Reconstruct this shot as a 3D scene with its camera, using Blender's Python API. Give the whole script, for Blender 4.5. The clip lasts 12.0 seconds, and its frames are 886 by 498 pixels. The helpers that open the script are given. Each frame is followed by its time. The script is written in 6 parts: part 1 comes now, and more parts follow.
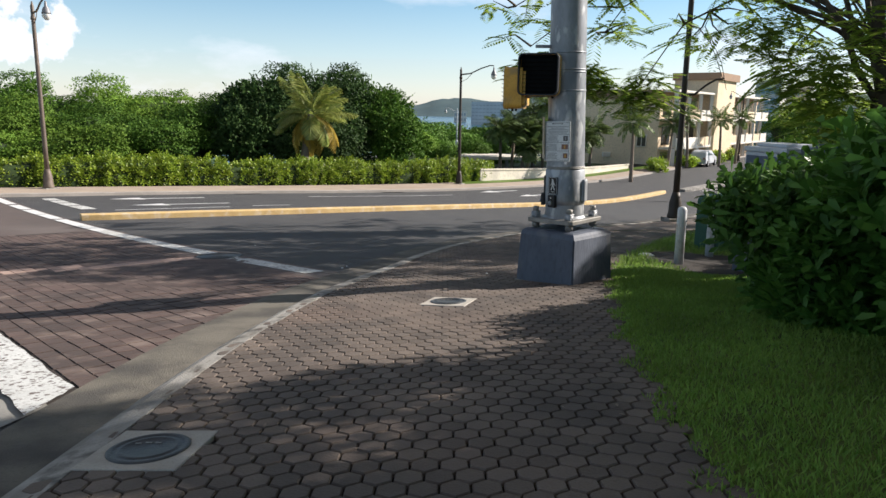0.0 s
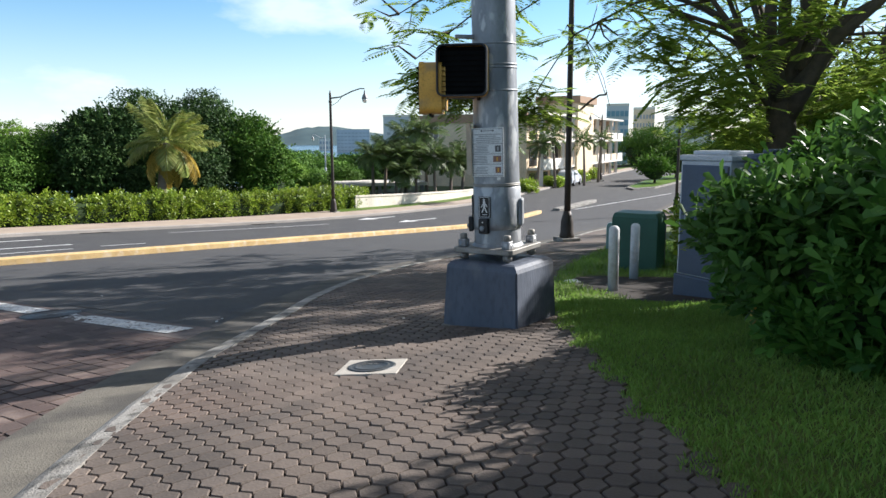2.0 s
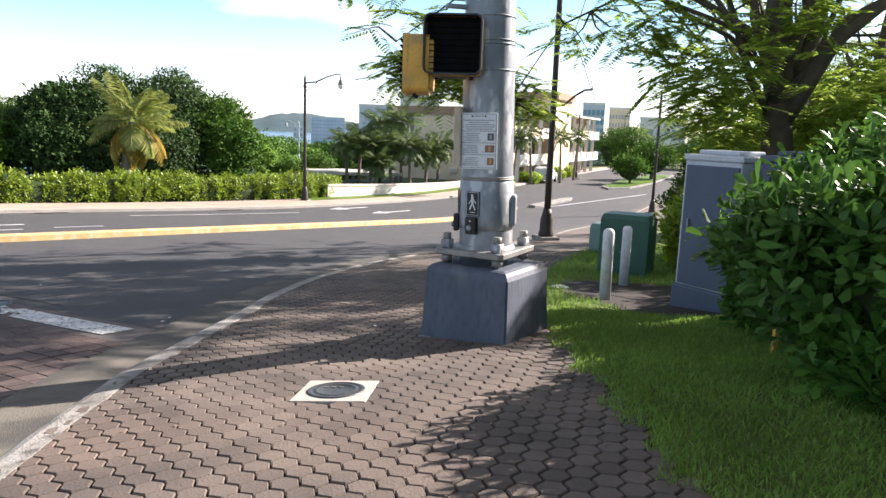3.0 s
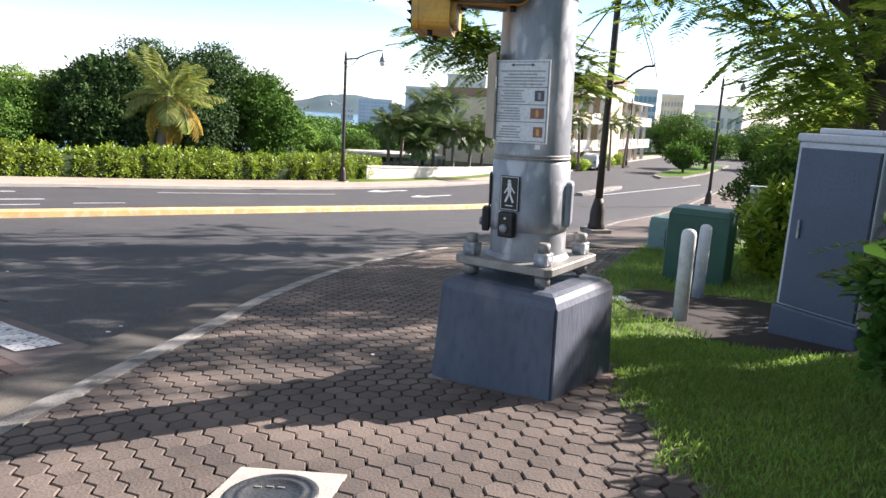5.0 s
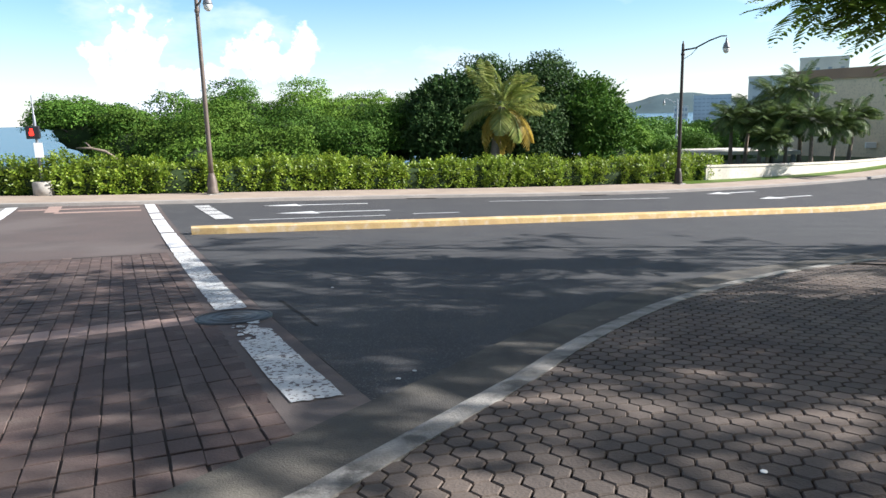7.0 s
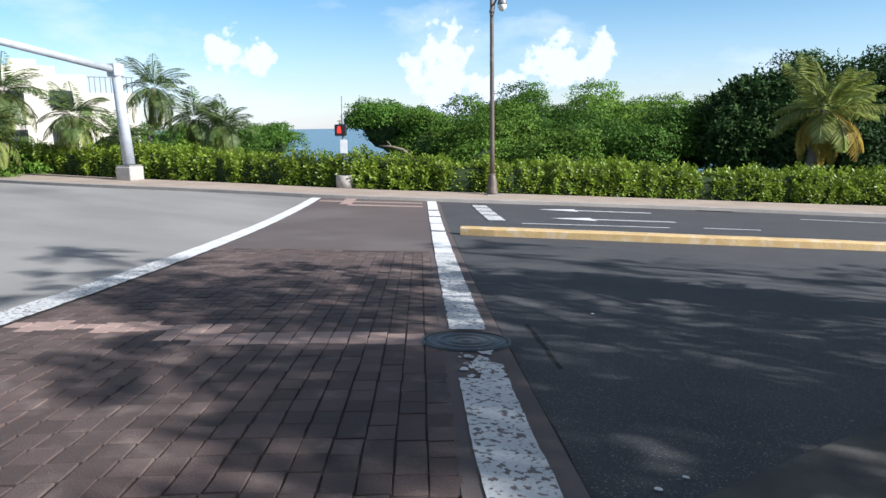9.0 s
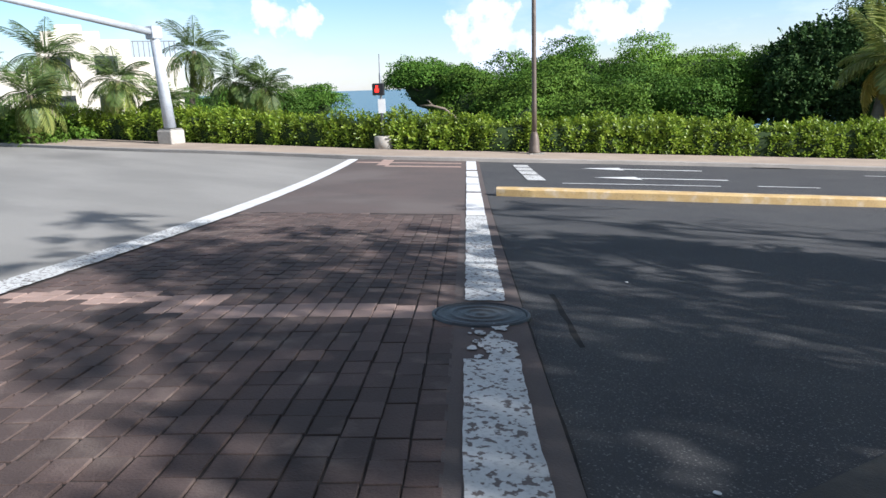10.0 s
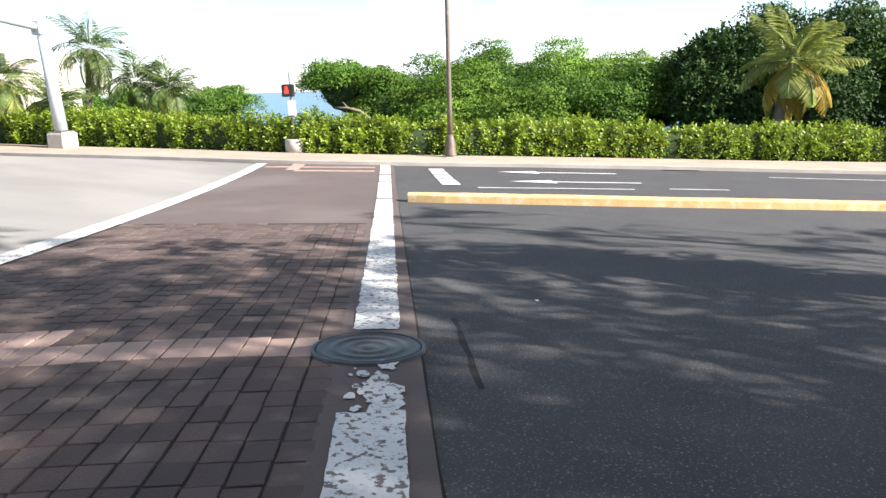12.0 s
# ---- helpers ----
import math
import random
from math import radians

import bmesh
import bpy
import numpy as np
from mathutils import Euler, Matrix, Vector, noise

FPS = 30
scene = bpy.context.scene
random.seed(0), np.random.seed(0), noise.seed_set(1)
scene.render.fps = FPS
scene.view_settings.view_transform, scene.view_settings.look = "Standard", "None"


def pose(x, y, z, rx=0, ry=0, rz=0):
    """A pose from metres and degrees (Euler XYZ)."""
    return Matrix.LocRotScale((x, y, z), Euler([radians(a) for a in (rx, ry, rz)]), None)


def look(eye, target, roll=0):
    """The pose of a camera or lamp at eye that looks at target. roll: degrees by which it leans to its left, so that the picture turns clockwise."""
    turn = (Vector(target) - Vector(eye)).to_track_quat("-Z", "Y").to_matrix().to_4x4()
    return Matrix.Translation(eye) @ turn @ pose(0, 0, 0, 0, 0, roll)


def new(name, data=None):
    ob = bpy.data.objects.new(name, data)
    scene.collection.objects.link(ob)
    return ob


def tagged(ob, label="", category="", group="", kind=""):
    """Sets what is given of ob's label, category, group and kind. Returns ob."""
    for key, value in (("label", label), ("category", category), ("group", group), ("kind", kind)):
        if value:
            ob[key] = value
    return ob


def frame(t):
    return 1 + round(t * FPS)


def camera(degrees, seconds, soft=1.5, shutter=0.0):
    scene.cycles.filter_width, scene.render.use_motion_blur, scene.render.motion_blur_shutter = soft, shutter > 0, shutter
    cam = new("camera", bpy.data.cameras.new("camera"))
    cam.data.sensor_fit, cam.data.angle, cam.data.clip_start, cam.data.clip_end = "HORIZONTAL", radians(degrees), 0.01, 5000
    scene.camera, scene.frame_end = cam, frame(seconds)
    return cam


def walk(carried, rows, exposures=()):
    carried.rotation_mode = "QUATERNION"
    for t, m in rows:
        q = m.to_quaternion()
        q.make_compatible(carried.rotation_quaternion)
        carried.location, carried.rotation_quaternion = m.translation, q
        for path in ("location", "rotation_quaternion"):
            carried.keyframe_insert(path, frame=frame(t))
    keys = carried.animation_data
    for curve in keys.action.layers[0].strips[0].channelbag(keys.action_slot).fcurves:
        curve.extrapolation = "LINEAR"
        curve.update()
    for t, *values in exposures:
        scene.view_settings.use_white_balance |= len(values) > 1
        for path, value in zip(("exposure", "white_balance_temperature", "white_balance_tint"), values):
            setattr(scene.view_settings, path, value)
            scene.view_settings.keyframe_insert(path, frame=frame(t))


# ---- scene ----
cam = camera(64.65, 12.0)
PATH = [
    (0.0, (0.000, 0.000, 1.231), (-0.000, 4.907, 0.270), 0.92),
    (0.5, (-0.062, 0.506, 1.186), (-0.368, 5.434, 0.397), 1.97),
    (1.0, (-0.185, 0.944, 1.126), (0.040, 5.851, 0.194), -0.16),
    (1.5, (-0.259, 1.371, 1.059), (-0.089, 6.308, 0.288), -0.07),
    (2.0, (-0.340, 1.762, 1.035), (0.569, 6.618, 0.265), -0.34),
    (2.5, (-0.365, 2.167, 0.983), (0.594, 7.033, 0.348), -1.00),
    (2.7, (-0.329, 2.358, 0.984), (0.698, 7.181, 0.153), 1.14),
    (4.3, (0.043, 3.708, 0.872), (1.371, 8.462, 0.074), 1.56),
    (4.5, (0.100, 3.902, 0.876), (1.452, 8.626, -0.051), 0.96),
    (5.0, (0.259, 4.348, 0.821), (1.067, 9.191, -0.122), 3.27),
    (5.5, (0.304, 4.814, 0.761), (1.037, 9.677, -0.140), 0.84),
    (5.9, (0.305, 5.151, 0.750), (0.338, 10.077, -0.111), 0.36),
    (6.0, (0.295, 5.217, 0.722), (0.023, 10.142, -0.097), 0.14),
    (6.1, (0.301, 5.275, 0.710), (-0.324, 10.163, -0.135), 0.91),
    (6.5, (0.234, 5.622, 0.692), (-0.914, 10.386, -0.301), 0.66),
    (7.0, (0.137, 6.056, 0.650), (-1.340, 10.738, -0.297), -1.49),
    (7.5, (0.058, 6.525, 0.595), (-1.918, 11.027, -0.315), 0.11),
    (7.7, (0.008, 6.675, 0.588), (-2.097, 11.172, 0.001), 0.70),
    (9.3, (-0.442, 7.595, 0.487), (-3.806, 11.195, -0.361), -1.71),
    (9.5, (-0.481, 7.713, 0.478), (-3.900, 11.275, -0.313), -2.02),
    (10.0, (-0.533, 8.036, 0.417), (-3.949, 11.506, -0.719), -2.00),
    (10.5, (-0.612, 8.267, 0.404), (-3.435, 12.218, -0.786), -2.07),
    (11.0, (-0.628, 8.477, 0.402), (-3.838, 12.168, -0.634), -1.12),
    (11.5, (-0.675, 8.643, 0.379), (-3.822, 12.351, -0.780), -0.77),
    (12.0, (-0.829, 8.745, 0.372), (-3.835, 12.576, -0.763), -1.60),
]
walk(cam, [(t, look(eye, target, roll)) for t, eye, target, roll in PATH], [(0.0, 0.84, 6320, 14), (0.5, 0.84, 5770, 13), (1.0, 0.80, 5970, 14), (1.5, 1.05, 5920, 13), (2.0, 1.12, 5920, 13), (2.5, 1.49, 6380, 19), (4.5, 1.74, 6250, 20), (5.5, 1.54, 6230, 21), (6.5, 1.49, 6440, 21), (7.0, 1.17, 5860, 13), (7.5, 0.94, 5560, 13), (9.5, 0.84, 5610, 13), (10.0, 0.90, 5670, 13), (10.5, 1.48, 6210, 16), (11.0, 1.73, 6220, 15), (12.0, 1.70, 6200, 15)])

# ---- light ----
SUN_AZ, SUN_EL = 17.0, 29.5          # degrees from +x towards +y, and above the level
to_sun = Vector((math.cos(radians(SUN_EL)) * math.cos(radians(SUN_AZ)), math.cos(radians(SUN_EL)) * math.sin(radians(SUN_AZ)), math.sin(radians(SUN_EL))))
sun_data = bpy.data.lights.new("sun", "SUN")
sun_data.energy, sun_data.angle, sun_data.color = 5.0, radians(0.53), (1.0, 0.92, 0.79)
sun = new("sun", sun_data)
sun.matrix_world = look((0, 0, 60), Vector((0, 0, 60)) - to_sun)

world = bpy.data.worlds.new("world")
scene.world = world
world.use_nodes = True
wn, wl = world.node_tree.nodes, world.node_tree.links
wn.clear()
sky = wn.new("ShaderNodeTexSky")
sky.sky_type, sky.sun_disc = "NISHITA", False
sky.sun_elevation, sky.sun_rotation = radians(SUN_EL), radians(90 - SUN_AZ)
sky.air_density, sky.dust_density, sky.ozone_density = 1.0, 0.25, 2.5
wtc = wn.new("ShaderNodeTexCoord")
wmap = wn.new("ShaderNodeMapping")
wmap.inputs["Scale"].default_value = (1.0, 1.0, 2.6)
wl.new(wtc.outputs["Generated"], wmap.inputs["Vector"])
cloud = wn.new("ShaderNodeTexNoise")
cloud.inputs["Scale"].default_value, cloud.inputs["Detail"].default_value, cloud.inputs["Roughness"].default_value = 3.2, 9.0, 0.56
wl.new(wmap.outputs["Vector"], cloud.inputs["Vector"])
cramp = wn.new("ShaderNodeValToRGB")
cramp.color_ramp.elements[0].position, cramp.color_ramp.elements[1].position = 0.51, 0.67
cramp.color_ramp.elements[1].color = (0.62, 0.62, 0.62, 1)
wl.new(cloud.outputs["Fac"], cramp.inputs["Fac"])
cmix = wn.new("ShaderNodeMix")
cmix.data_type = "RGBA"
cmix.inputs["B"].default_value = (16.6, 17.4, 18.2, 1)
wsep = wn.new("ShaderNodeSeparateXYZ")
wl.new(wtc.outputs["Generated"], wsep.inputs["Vector"])
whaze = wn.new("ShaderNodeMapRange")          # bright thin haze thickens towards the horizon
whaze.interpolation_type = "SMOOTHSTEP"
whaze.inputs["From Min"].default_value, whaze.inputs["From Max"].default_value = 0.2, -0.02
whaze.inputs["To Min"].default_value, whaze.inputs["To Max"].default_value = 0.0, 0.36
wl.new(wsep.outputs["Z"], whaze.inputs["Value"])
wclear = wn.new("ShaderNodeMapRange")          # clouds thinned towards the unseen zenith, to weaken the sky's fill light
wclear.interpolation_type = "SMOOTHSTEP"
wclear.inputs["From Min"].default_value, wclear.inputs["From Max"].default_value = 0.3, 0.62
wclear.inputs["To Min"].default_value, wclear.inputs["To Max"].default_value = 1.0, 0.12
wl.new(wsep.outputs["Z"], wclear.inputs["Value"])
wthin = wn.new("ShaderNodeMath")
wthin.operation = "MULTIPLY"
wl.new(cramp.outputs["Color"], wthin.inputs[0])
wl.new(wclear.outputs["Result"], wthin.inputs[1])
wmax = wn.new("ShaderNodeMath")
wmax.operation = "MAXIMUM"
wl.new(wthin.outputs[0], wmax.inputs[0])
wl.new(whaze.outputs["Result"], wmax.inputs[1])
wlast = wmax.outputs[0]
puff = wn.new("ShaderNodeTexNoise")
puff.inputs["Scale"].default_value, puff.inputs["Detail"].default_value, puff.inputs["Roughness"].default_value = 20.0, 7.0, 0.55
wl.new(wtc.outputs["Generated"], puff.inputs["Vector"])
# heaped clouds over the sea: bearing left of +y, height of the middle, half width and half height, in degrees
for bearing, mid, wide, high in ((40.2, 3.4, 2.7, 5.2), (31.0, 4.8, 4.4, 2.8), (36.0, 3.0, 4.0, 1.8), (56.0, 5.0, 2.8, 2.2)):
    c, e = radians(bearing), radians(mid)
    off_c = wn.new("ShaderNodeVectorMath")
    off_c.operation = "SUBTRACT"
    off_c.inputs[1].default_value = (-math.sin(c) * math.cos(e), math.cos(c) * math.cos(e), math.sin(e))
    wl.new(wtc.outputs["Generated"], off_c.inputs[0])
    sc = wn.new("ShaderNodeVectorMath")
    sc.operation = "MULTIPLY"
    sc.inputs[1].default_value = (1 / radians(wide), 1 / radians(wide), 1 / radians(high))
    wl.new(off_c.outputs[0], sc.inputs[0])
    ln_ = wn.new("ShaderNodeVectorMath")
    ln_.operation = "LENGTH"
    wl.new(sc.outputs[0], ln_.inputs[0])
    edge = wn.new("ShaderNodeMath")          # far from the middle the puffs must be denser to show
    edge.operation = "MULTIPLY_ADD"
    wl.new(ln_.outputs["Value"], edge.inputs[0])
    edge.inputs[1].default_value = -0.30
    wl.new(puff.outputs["Fac"], edge.inputs[2])
    cov = wn.new("ShaderNodeMapRange")
    cov.interpolation_type = "SMOOTHSTEP"
    cov.inputs["From Min"].default_value, cov.inputs["From Max"].default_value = 0.245, 0.33
    wl.new(edge.outputs[0], cov.inputs["Value"])
    wm = wn.new("ShaderNodeMath")
    wm.operation = "MAXIMUM"
    wl.new(wlast, wm.inputs[0])
    wl.new(cov.outputs["Result"], wm.inputs[1])
    wlast = wm.outputs[0]
wl.new(wlast, cmix.inputs["Factor"])
wsat = wn.new("ShaderNodeHueSaturation")
wsat.inputs["Hue"].default_value, wsat.inputs["Saturation"].default_value, wsat.inputs["Value"].default_value = 0.487, 1.15, 2.25
wl.new(sky.outputs["Color"], wsat.inputs["Color"])
wl.new(wsat.outputs["Color"], cmix.inputs["A"])
zenith_grey = wn.new("ShaderNodeMapRange")          # grey added to the unseen sky overhead, so shade turns less blue
zenith_grey.interpolation_type = "SMOOTHSTEP"
zenith_grey.inputs["From Min"].default_value, zenith_grey.inputs["From Max"].default_value = 0.28, 0.55
zenith_grey.inputs["To Min"].default_value, zenith_grey.inputs["To Max"].default_value = 0.0, 0.85
wl.new(wsep.outputs["Z"], zenith_grey.inputs["Value"])
vmix = wn.new("ShaderNodeMix")
vmix.data_type = "RGBA"
vmix.inputs["B"].default_value = (4.9, 4.7, 4.7, 1)
wl.new(zenith_grey.outputs["Result"], vmix.inputs["Factor"])
wl.new(cmix.outputs["Result"], vmix.inputs["A"])
wbg = wn.new("ShaderNodeBackground")
wbg.inputs["Strength"].default_value = 0.035
wout = wn.new("ShaderNodeOutputWorld")
wl.new(vmix.outputs["Result"], wbg.inputs["Color"])
wl.new(wbg.outputs["Background"], wout.inputs["Surface"])


# ---- materials ----
def mat(name, base, rough=0.8, metal=0.0, second=None, scale=4.0, fine=60.0, mix=(0.35, 0.65), bump=0.0, bump_scale=80.0, piece=0.0, dirt=None, dirt_scale=0.7, dirt_range=(0.52, 0.68), spec=0.4, stretch=None):
    m = bpy.data.materials.new(name)
    m.use_nodes = True
    n, l = m.node_tree.nodes, m.node_tree.links
    b = n["Principled BSDF"]
    b.inputs["Roughness"].default_value, b.inputs["Metallic"].default_value = rough, metal
    b.inputs["Specular IOR Level"].default_value = spec
    geo = n.new("ShaderNodeNewGeometry")
    pos = geo.outputs["Position"]
    if stretch:
        mp = n.new("ShaderNodeMapping")
        mp.inputs["Scale"].default_value = stretch
        l.new(pos, mp.inputs["Vector"])
        pos = mp.outputs["Vector"]

    def tex(sc, detail=5.0):
        t = n.new("ShaderNodeTexNoise")
        t.inputs["Scale"].default_value, t.inputs["Detail"].default_value = sc, detail
        l.new(pos, t.inputs["Vector"])
        return t.outputs["Fac"]

    def ramp(src, lo, hi):
        r = n.new("ShaderNodeMapRange")
        r.inputs["From Min"].default_value, r.inputs["From Max"].default_value = lo, hi
        l.new(src, r.inputs["Value"])
        return r.outputs["Result"]

    def blend(a, bb, f):
        x = n.new("ShaderNodeMix")
        x.data_type = "RGBA"
        for key, v in (("A", a), ("B", bb)):
            if isinstance(v, tuple):
                x.inputs[key].default_value = (*v, 1)
            else:
                l.new(v, x.inputs[key])
        l.new(f, x.inputs["Factor"])
        return x.outputs["Result"]

    second = second or tuple(c * 0.72 for c in base)
    col = blend(base, second, ramp(tex(scale), *mix))
    col = blend(col, tuple(c * 0.62 for c in base), ramp(tex(fine, 2.0), 0.5, 0.85))
    if dirt:
        col = blend(col, dirt, ramp(tex(dirt_scale, 6.0), *dirt_range))
    if piece:
        info = n.new("ShaderNodeObjectInfo")
        add = n.new("ShaderNodeMath")
        add.operation = "ADD"
        l.new(info.outputs["Random"], add.inputs[0])
        l.new(geo.outputs["Random Per Island"], add.inputs[1])
        fr = n.new("ShaderNodeMath")
        fr.operation = "FRACT"
        l.new(add.outputs[0], fr.inputs[0])
        hsv = n.new("ShaderNodeHueSaturation")
        l.new(ramp_to(n, l, fr.outputs[0], 1 - piece, 1 + piece), hsv.inputs["Value"])
        l.new(col, hsv.inputs["Color"])
        col = hsv.outputs["Color"]
    l.new(col, b.inputs["Base Color"])
    if bump:
        bp = n.new("ShaderNodeBump")
        bp.inputs["Strength"].default_value, bp.inputs["Distance"].default_value = bump, 0.01
        l.new(tex(bump_scale, 4.0), bp.inputs["Height"])
        l.new(bp.outputs["Normal"], b.inputs["Normal"])
    return m


def ramp_to(n, l, src, lo, hi):
    r = n.new("ShaderNodeMapRange")
    r.inputs["To Min"].default_value, r.inputs["To Max"].default_value = lo, hi
    l.new(src, r.inputs["Value"])
    return r.outputs["Result"]


def leaf_mat(name, base, second, rough=0.45, through_light=0.35, spec=0.4):
    m = bpy.data.materials.new(name)
    m.use_nodes = True
    n, l = m.node_tree.nodes, m.node_tree.links
    b, out = n["Principled BSDF"], n["Material Output"]
    b.inputs["Roughness"].default_value, b.inputs["Specular IOR Level"].default_value = rough, spec
    geo = n.new("ShaderNodeNewGeometry")
    x = n.new("ShaderNodeMix")
    x.data_type = "RGBA"
    x.inputs["A"].default_value, x.inputs["B"].default_value = (*base, 1), (*second, 1)
    l.new(geo.outputs["Random Per Island"], x.inputs["Factor"])
    ns = n.new("ShaderNodeTexNoise")
    ns.inputs["Scale"].default_value = 0.9
    l.new(geo.outputs["Position"], ns.inputs["Vector"])
    hs = n.new("ShaderNodeHueSaturation")
    info = n.new("ShaderNodeObjectInfo")
    own = n.new("ShaderNodeMath")
    own.operation = "MULTIPLY"
    l.new(ramp_to(n, l, ns.outputs["Fac"], 0.45, 1.55), own.inputs[0])
    l.new(ramp_to(n, l, info.outputs["Random"], 0.72, 1.24), own.inputs[1])
    l.new(own.outputs[0], hs.inputs["Value"])
    l.new(x.outputs["Result"], hs.inputs["Color"])
    l.new(hs.outputs["Color"], b.inputs["Base Color"])
    tr = n.new("ShaderNodeBsdfTranslucent")
    l.new(hs.outputs["Color"], tr.inputs["Color"])
    ms = n.new("ShaderNodeMixShader")
    ms.inputs["Fac"].default_value = through_light
    l.new(b.outputs["BSDF"], ms.inputs[1])
    l.new(tr.outputs["BSDF"], ms.inputs[2])
    l.new(ms.outputs["Shader"], out.inputs["Surface"])
    return m


def glow_mat(name, color, strength):
    m = bpy.data.materials.new(name)
    m.use_nodes = True
    b = m.node_tree.nodes["Principled BSDF"]
    b.inputs["Base Color"].default_value = (*color, 1)
    b.inputs["Emission Color"].default_value, b.inputs["Emission Strength"].default_value = (*color, 1), strength
    return m


ASPHALT = mat("asphalt", (0.060, 0.060, 0.062), 0.85, second=(0.045, 0.045, 0.049), scale=0.9, fine=180, bump=0.7, bump_scale=140, dirt=(0.20, 0.20, 0.19), dirt_scale=75, dirt_range=(0.585, 0.68))
CONC_ROAD = mat("worn_concrete_road", (0.30, 0.29, 0.27), 0.85, second=(0.235, 0.228, 0.212), scale=0.5, fine=120, bump=0.3, bump_scale=120, dirt=(0.185, 0.18, 0.17), dirt_scale=0.3, stretch=(0.35, 1.0, 1.0))
GUTTER = mat("gutter_concrete", (0.155, 0.142, 0.118), 0.9, second=(0.088, 0.080, 0.068), scale=2.2, fine=60, bump=0.6, bump_scale=90, dirt=(0.066, 0.062, 0.056), dirt_scale=2.2, dirt_range=(0.47, 0.64))
GUTTER_DARK = mat("stained_gutter_concrete", (0.125, 0.115, 0.098), 0.9, second=(0.075, 0.069, 0.061), scale=2.6, fine=60, bump=0.8, bump_scale=90, dirt=(0.052, 0.050, 0.048), dirt_scale=1.8, dirt_range=(0.48, 0.66))
CURB_FAR = mat("far_curb_concrete", (0.36, 0.33, 0.30), 0.9, second=(0.29, 0.27, 0.245), scale=1.0, fine=30, bump=0.3)
CURB = mat("curb_concrete", (0.34, 0.325, 0.30), 0.9, second=(0.20, 0.188, 0.168), scale=3.4, fine=55, mix=(0.42, 0.6), bump=0.8, bump_scale=70, dirt=(0.115, 0.110, 0.100), dirt_scale=5.0, dirt_range=(0.54, 0.64))
PAVER = mat("concrete_paver", (0.152, 0.122, 0.102), 0.88, second=(0.085, 0.071, 0.063), scale=1.5, fine=110, bump=0.5, bump_scale=70, piece=0.18, dirt=(0.132, 0.097, 0.080), dirt_scale=0.6, dirt_range=(0.5, 0.75))
JOINT = mat("joint_sand", (0.020, 0.018, 0.016), 0.95, second=(0.014, 0.013, 0.012), scale=8)
JOINT_BRICK = mat("brick_joint", (0.044, 0.035, 0.032), 0.95, second=(0.028, 0.023, 0.021), scale=6)
BRICK = mat("stamped_brick", (0.112, 0.077, 0.068), 0.85, second=(0.076, 0.057, 0.052), scale=1.1, fine=90, bump=0.5, bump_scale=75, piece=0.22, dirt=(0.160, 0.122, 0.105), dirt_scale=3.0, dirt_range=(0.54, 0.7))
BRICK_PINK = mat("pale_pink_brick", (0.40, 0.285, 0.24), 0.85, second=(0.30, 0.215, 0.182), scale=2.0, fine=90, bump=0.4, piece=0.1)
BRICK_FAR = mat("brick_asphalt", (0.119, 0.092, 0.084), 0.85, second=(0.097, 0.079, 0.073), scale=0.7, fine=90, bump=0.4, dirt=(0.132, 0.110, 0.101), dirt_scale=0.4)
PAINT = mat("worn_white_paint", (0.64, 0.65, 0.64), 0.7, second=(0.52, 0.53, 0.52), scale=3, fine=60, bump=0.3, dirt=(0.15, 0.125, 0.115), dirt_scale=30.0, dirt_range=(0.55, 0.60), stretch=(0.8, 0.8, 1.0))
PAINT_FAR = mat("white_road_paint", (0.75, 0.76, 0.76), 0.7, second=(0.6, 0.6, 0.6), scale=3)
YELLOW = mat("yellow_curb_paint", (0.60, 0.43, 0.20), 0.8, second=(0.48, 0.33, 0.145), scale=1.5, fine=25, bump=0.5, dirt=(0.6, 0.5, 0.36), dirt_scale=4.0, dirt_range=(0.5, 0.72))
LAWN = mat("lawn_soil", (0.125, 0.17, 0.038), 0.95, second=(0.07, 0.095, 0.026), scale=2.5, fine=40, bump=0.6, bump_scale=60)
SOIL = mat("dark_soil", (0.034, 0.027, 0.023), 0.95, second=(0.020, 0.017, 0.015), scale=3, fine=50, bump=0.7, bump_scale=50)
FARLAND = mat("far_green_land", (0.07, 0.1, 0.035), 0.95, second=(0.045, 0.07, 0.03), scale=0.08, fine=1.0)
PLINTH = mat("slate_blue_painted_concrete", (0.095, 0.112, 0.15), 0.6, second=(0.072, 0.086, 0.118), scale=3.0, fine=24, bump=0.5, bump_scale=30, dirt=(0.15, 0.155, 0.17), dirt_scale=4.0, dirt_range=(0.55, 0.75), stretch=(1, 1, 0.4))
GALV = mat("galvanised_steel", (0.32, 0.335, 0.355), 0.52, 0.4, second=(0.19, 0.205, 0.23), scale=5.0, fine=30, bump=0.12, bump_scale=25, stretch=(1, 1, 0.45), dirt=(0.43, 0.44, 0.45), dirt_scale=9.0, dirt_range=(0.56, 0.64))
STEEL_DARK = mat("weathered_base_plate", (0.33, 0.32, 0.3), 0.6, 0.5, second=(0.24, 0.23, 0.21), scale=6)
MATTE = mat("matte_black_screen", (0.008, 0.008, 0.009), 0.95, second=(0.012, 0.012, 0.012), scale=8, spec=0.05)
WIN_FAR = mat("far_window_band", (0.34, 0.38, 0.42), 0.4, second=(0.3, 0.34, 0.38), scale=0.1)
BLACK = mat("black_plastic", (0.012, 0.012, 0.014), 0.45, second=(0.02, 0.02, 0.022), scale=8)
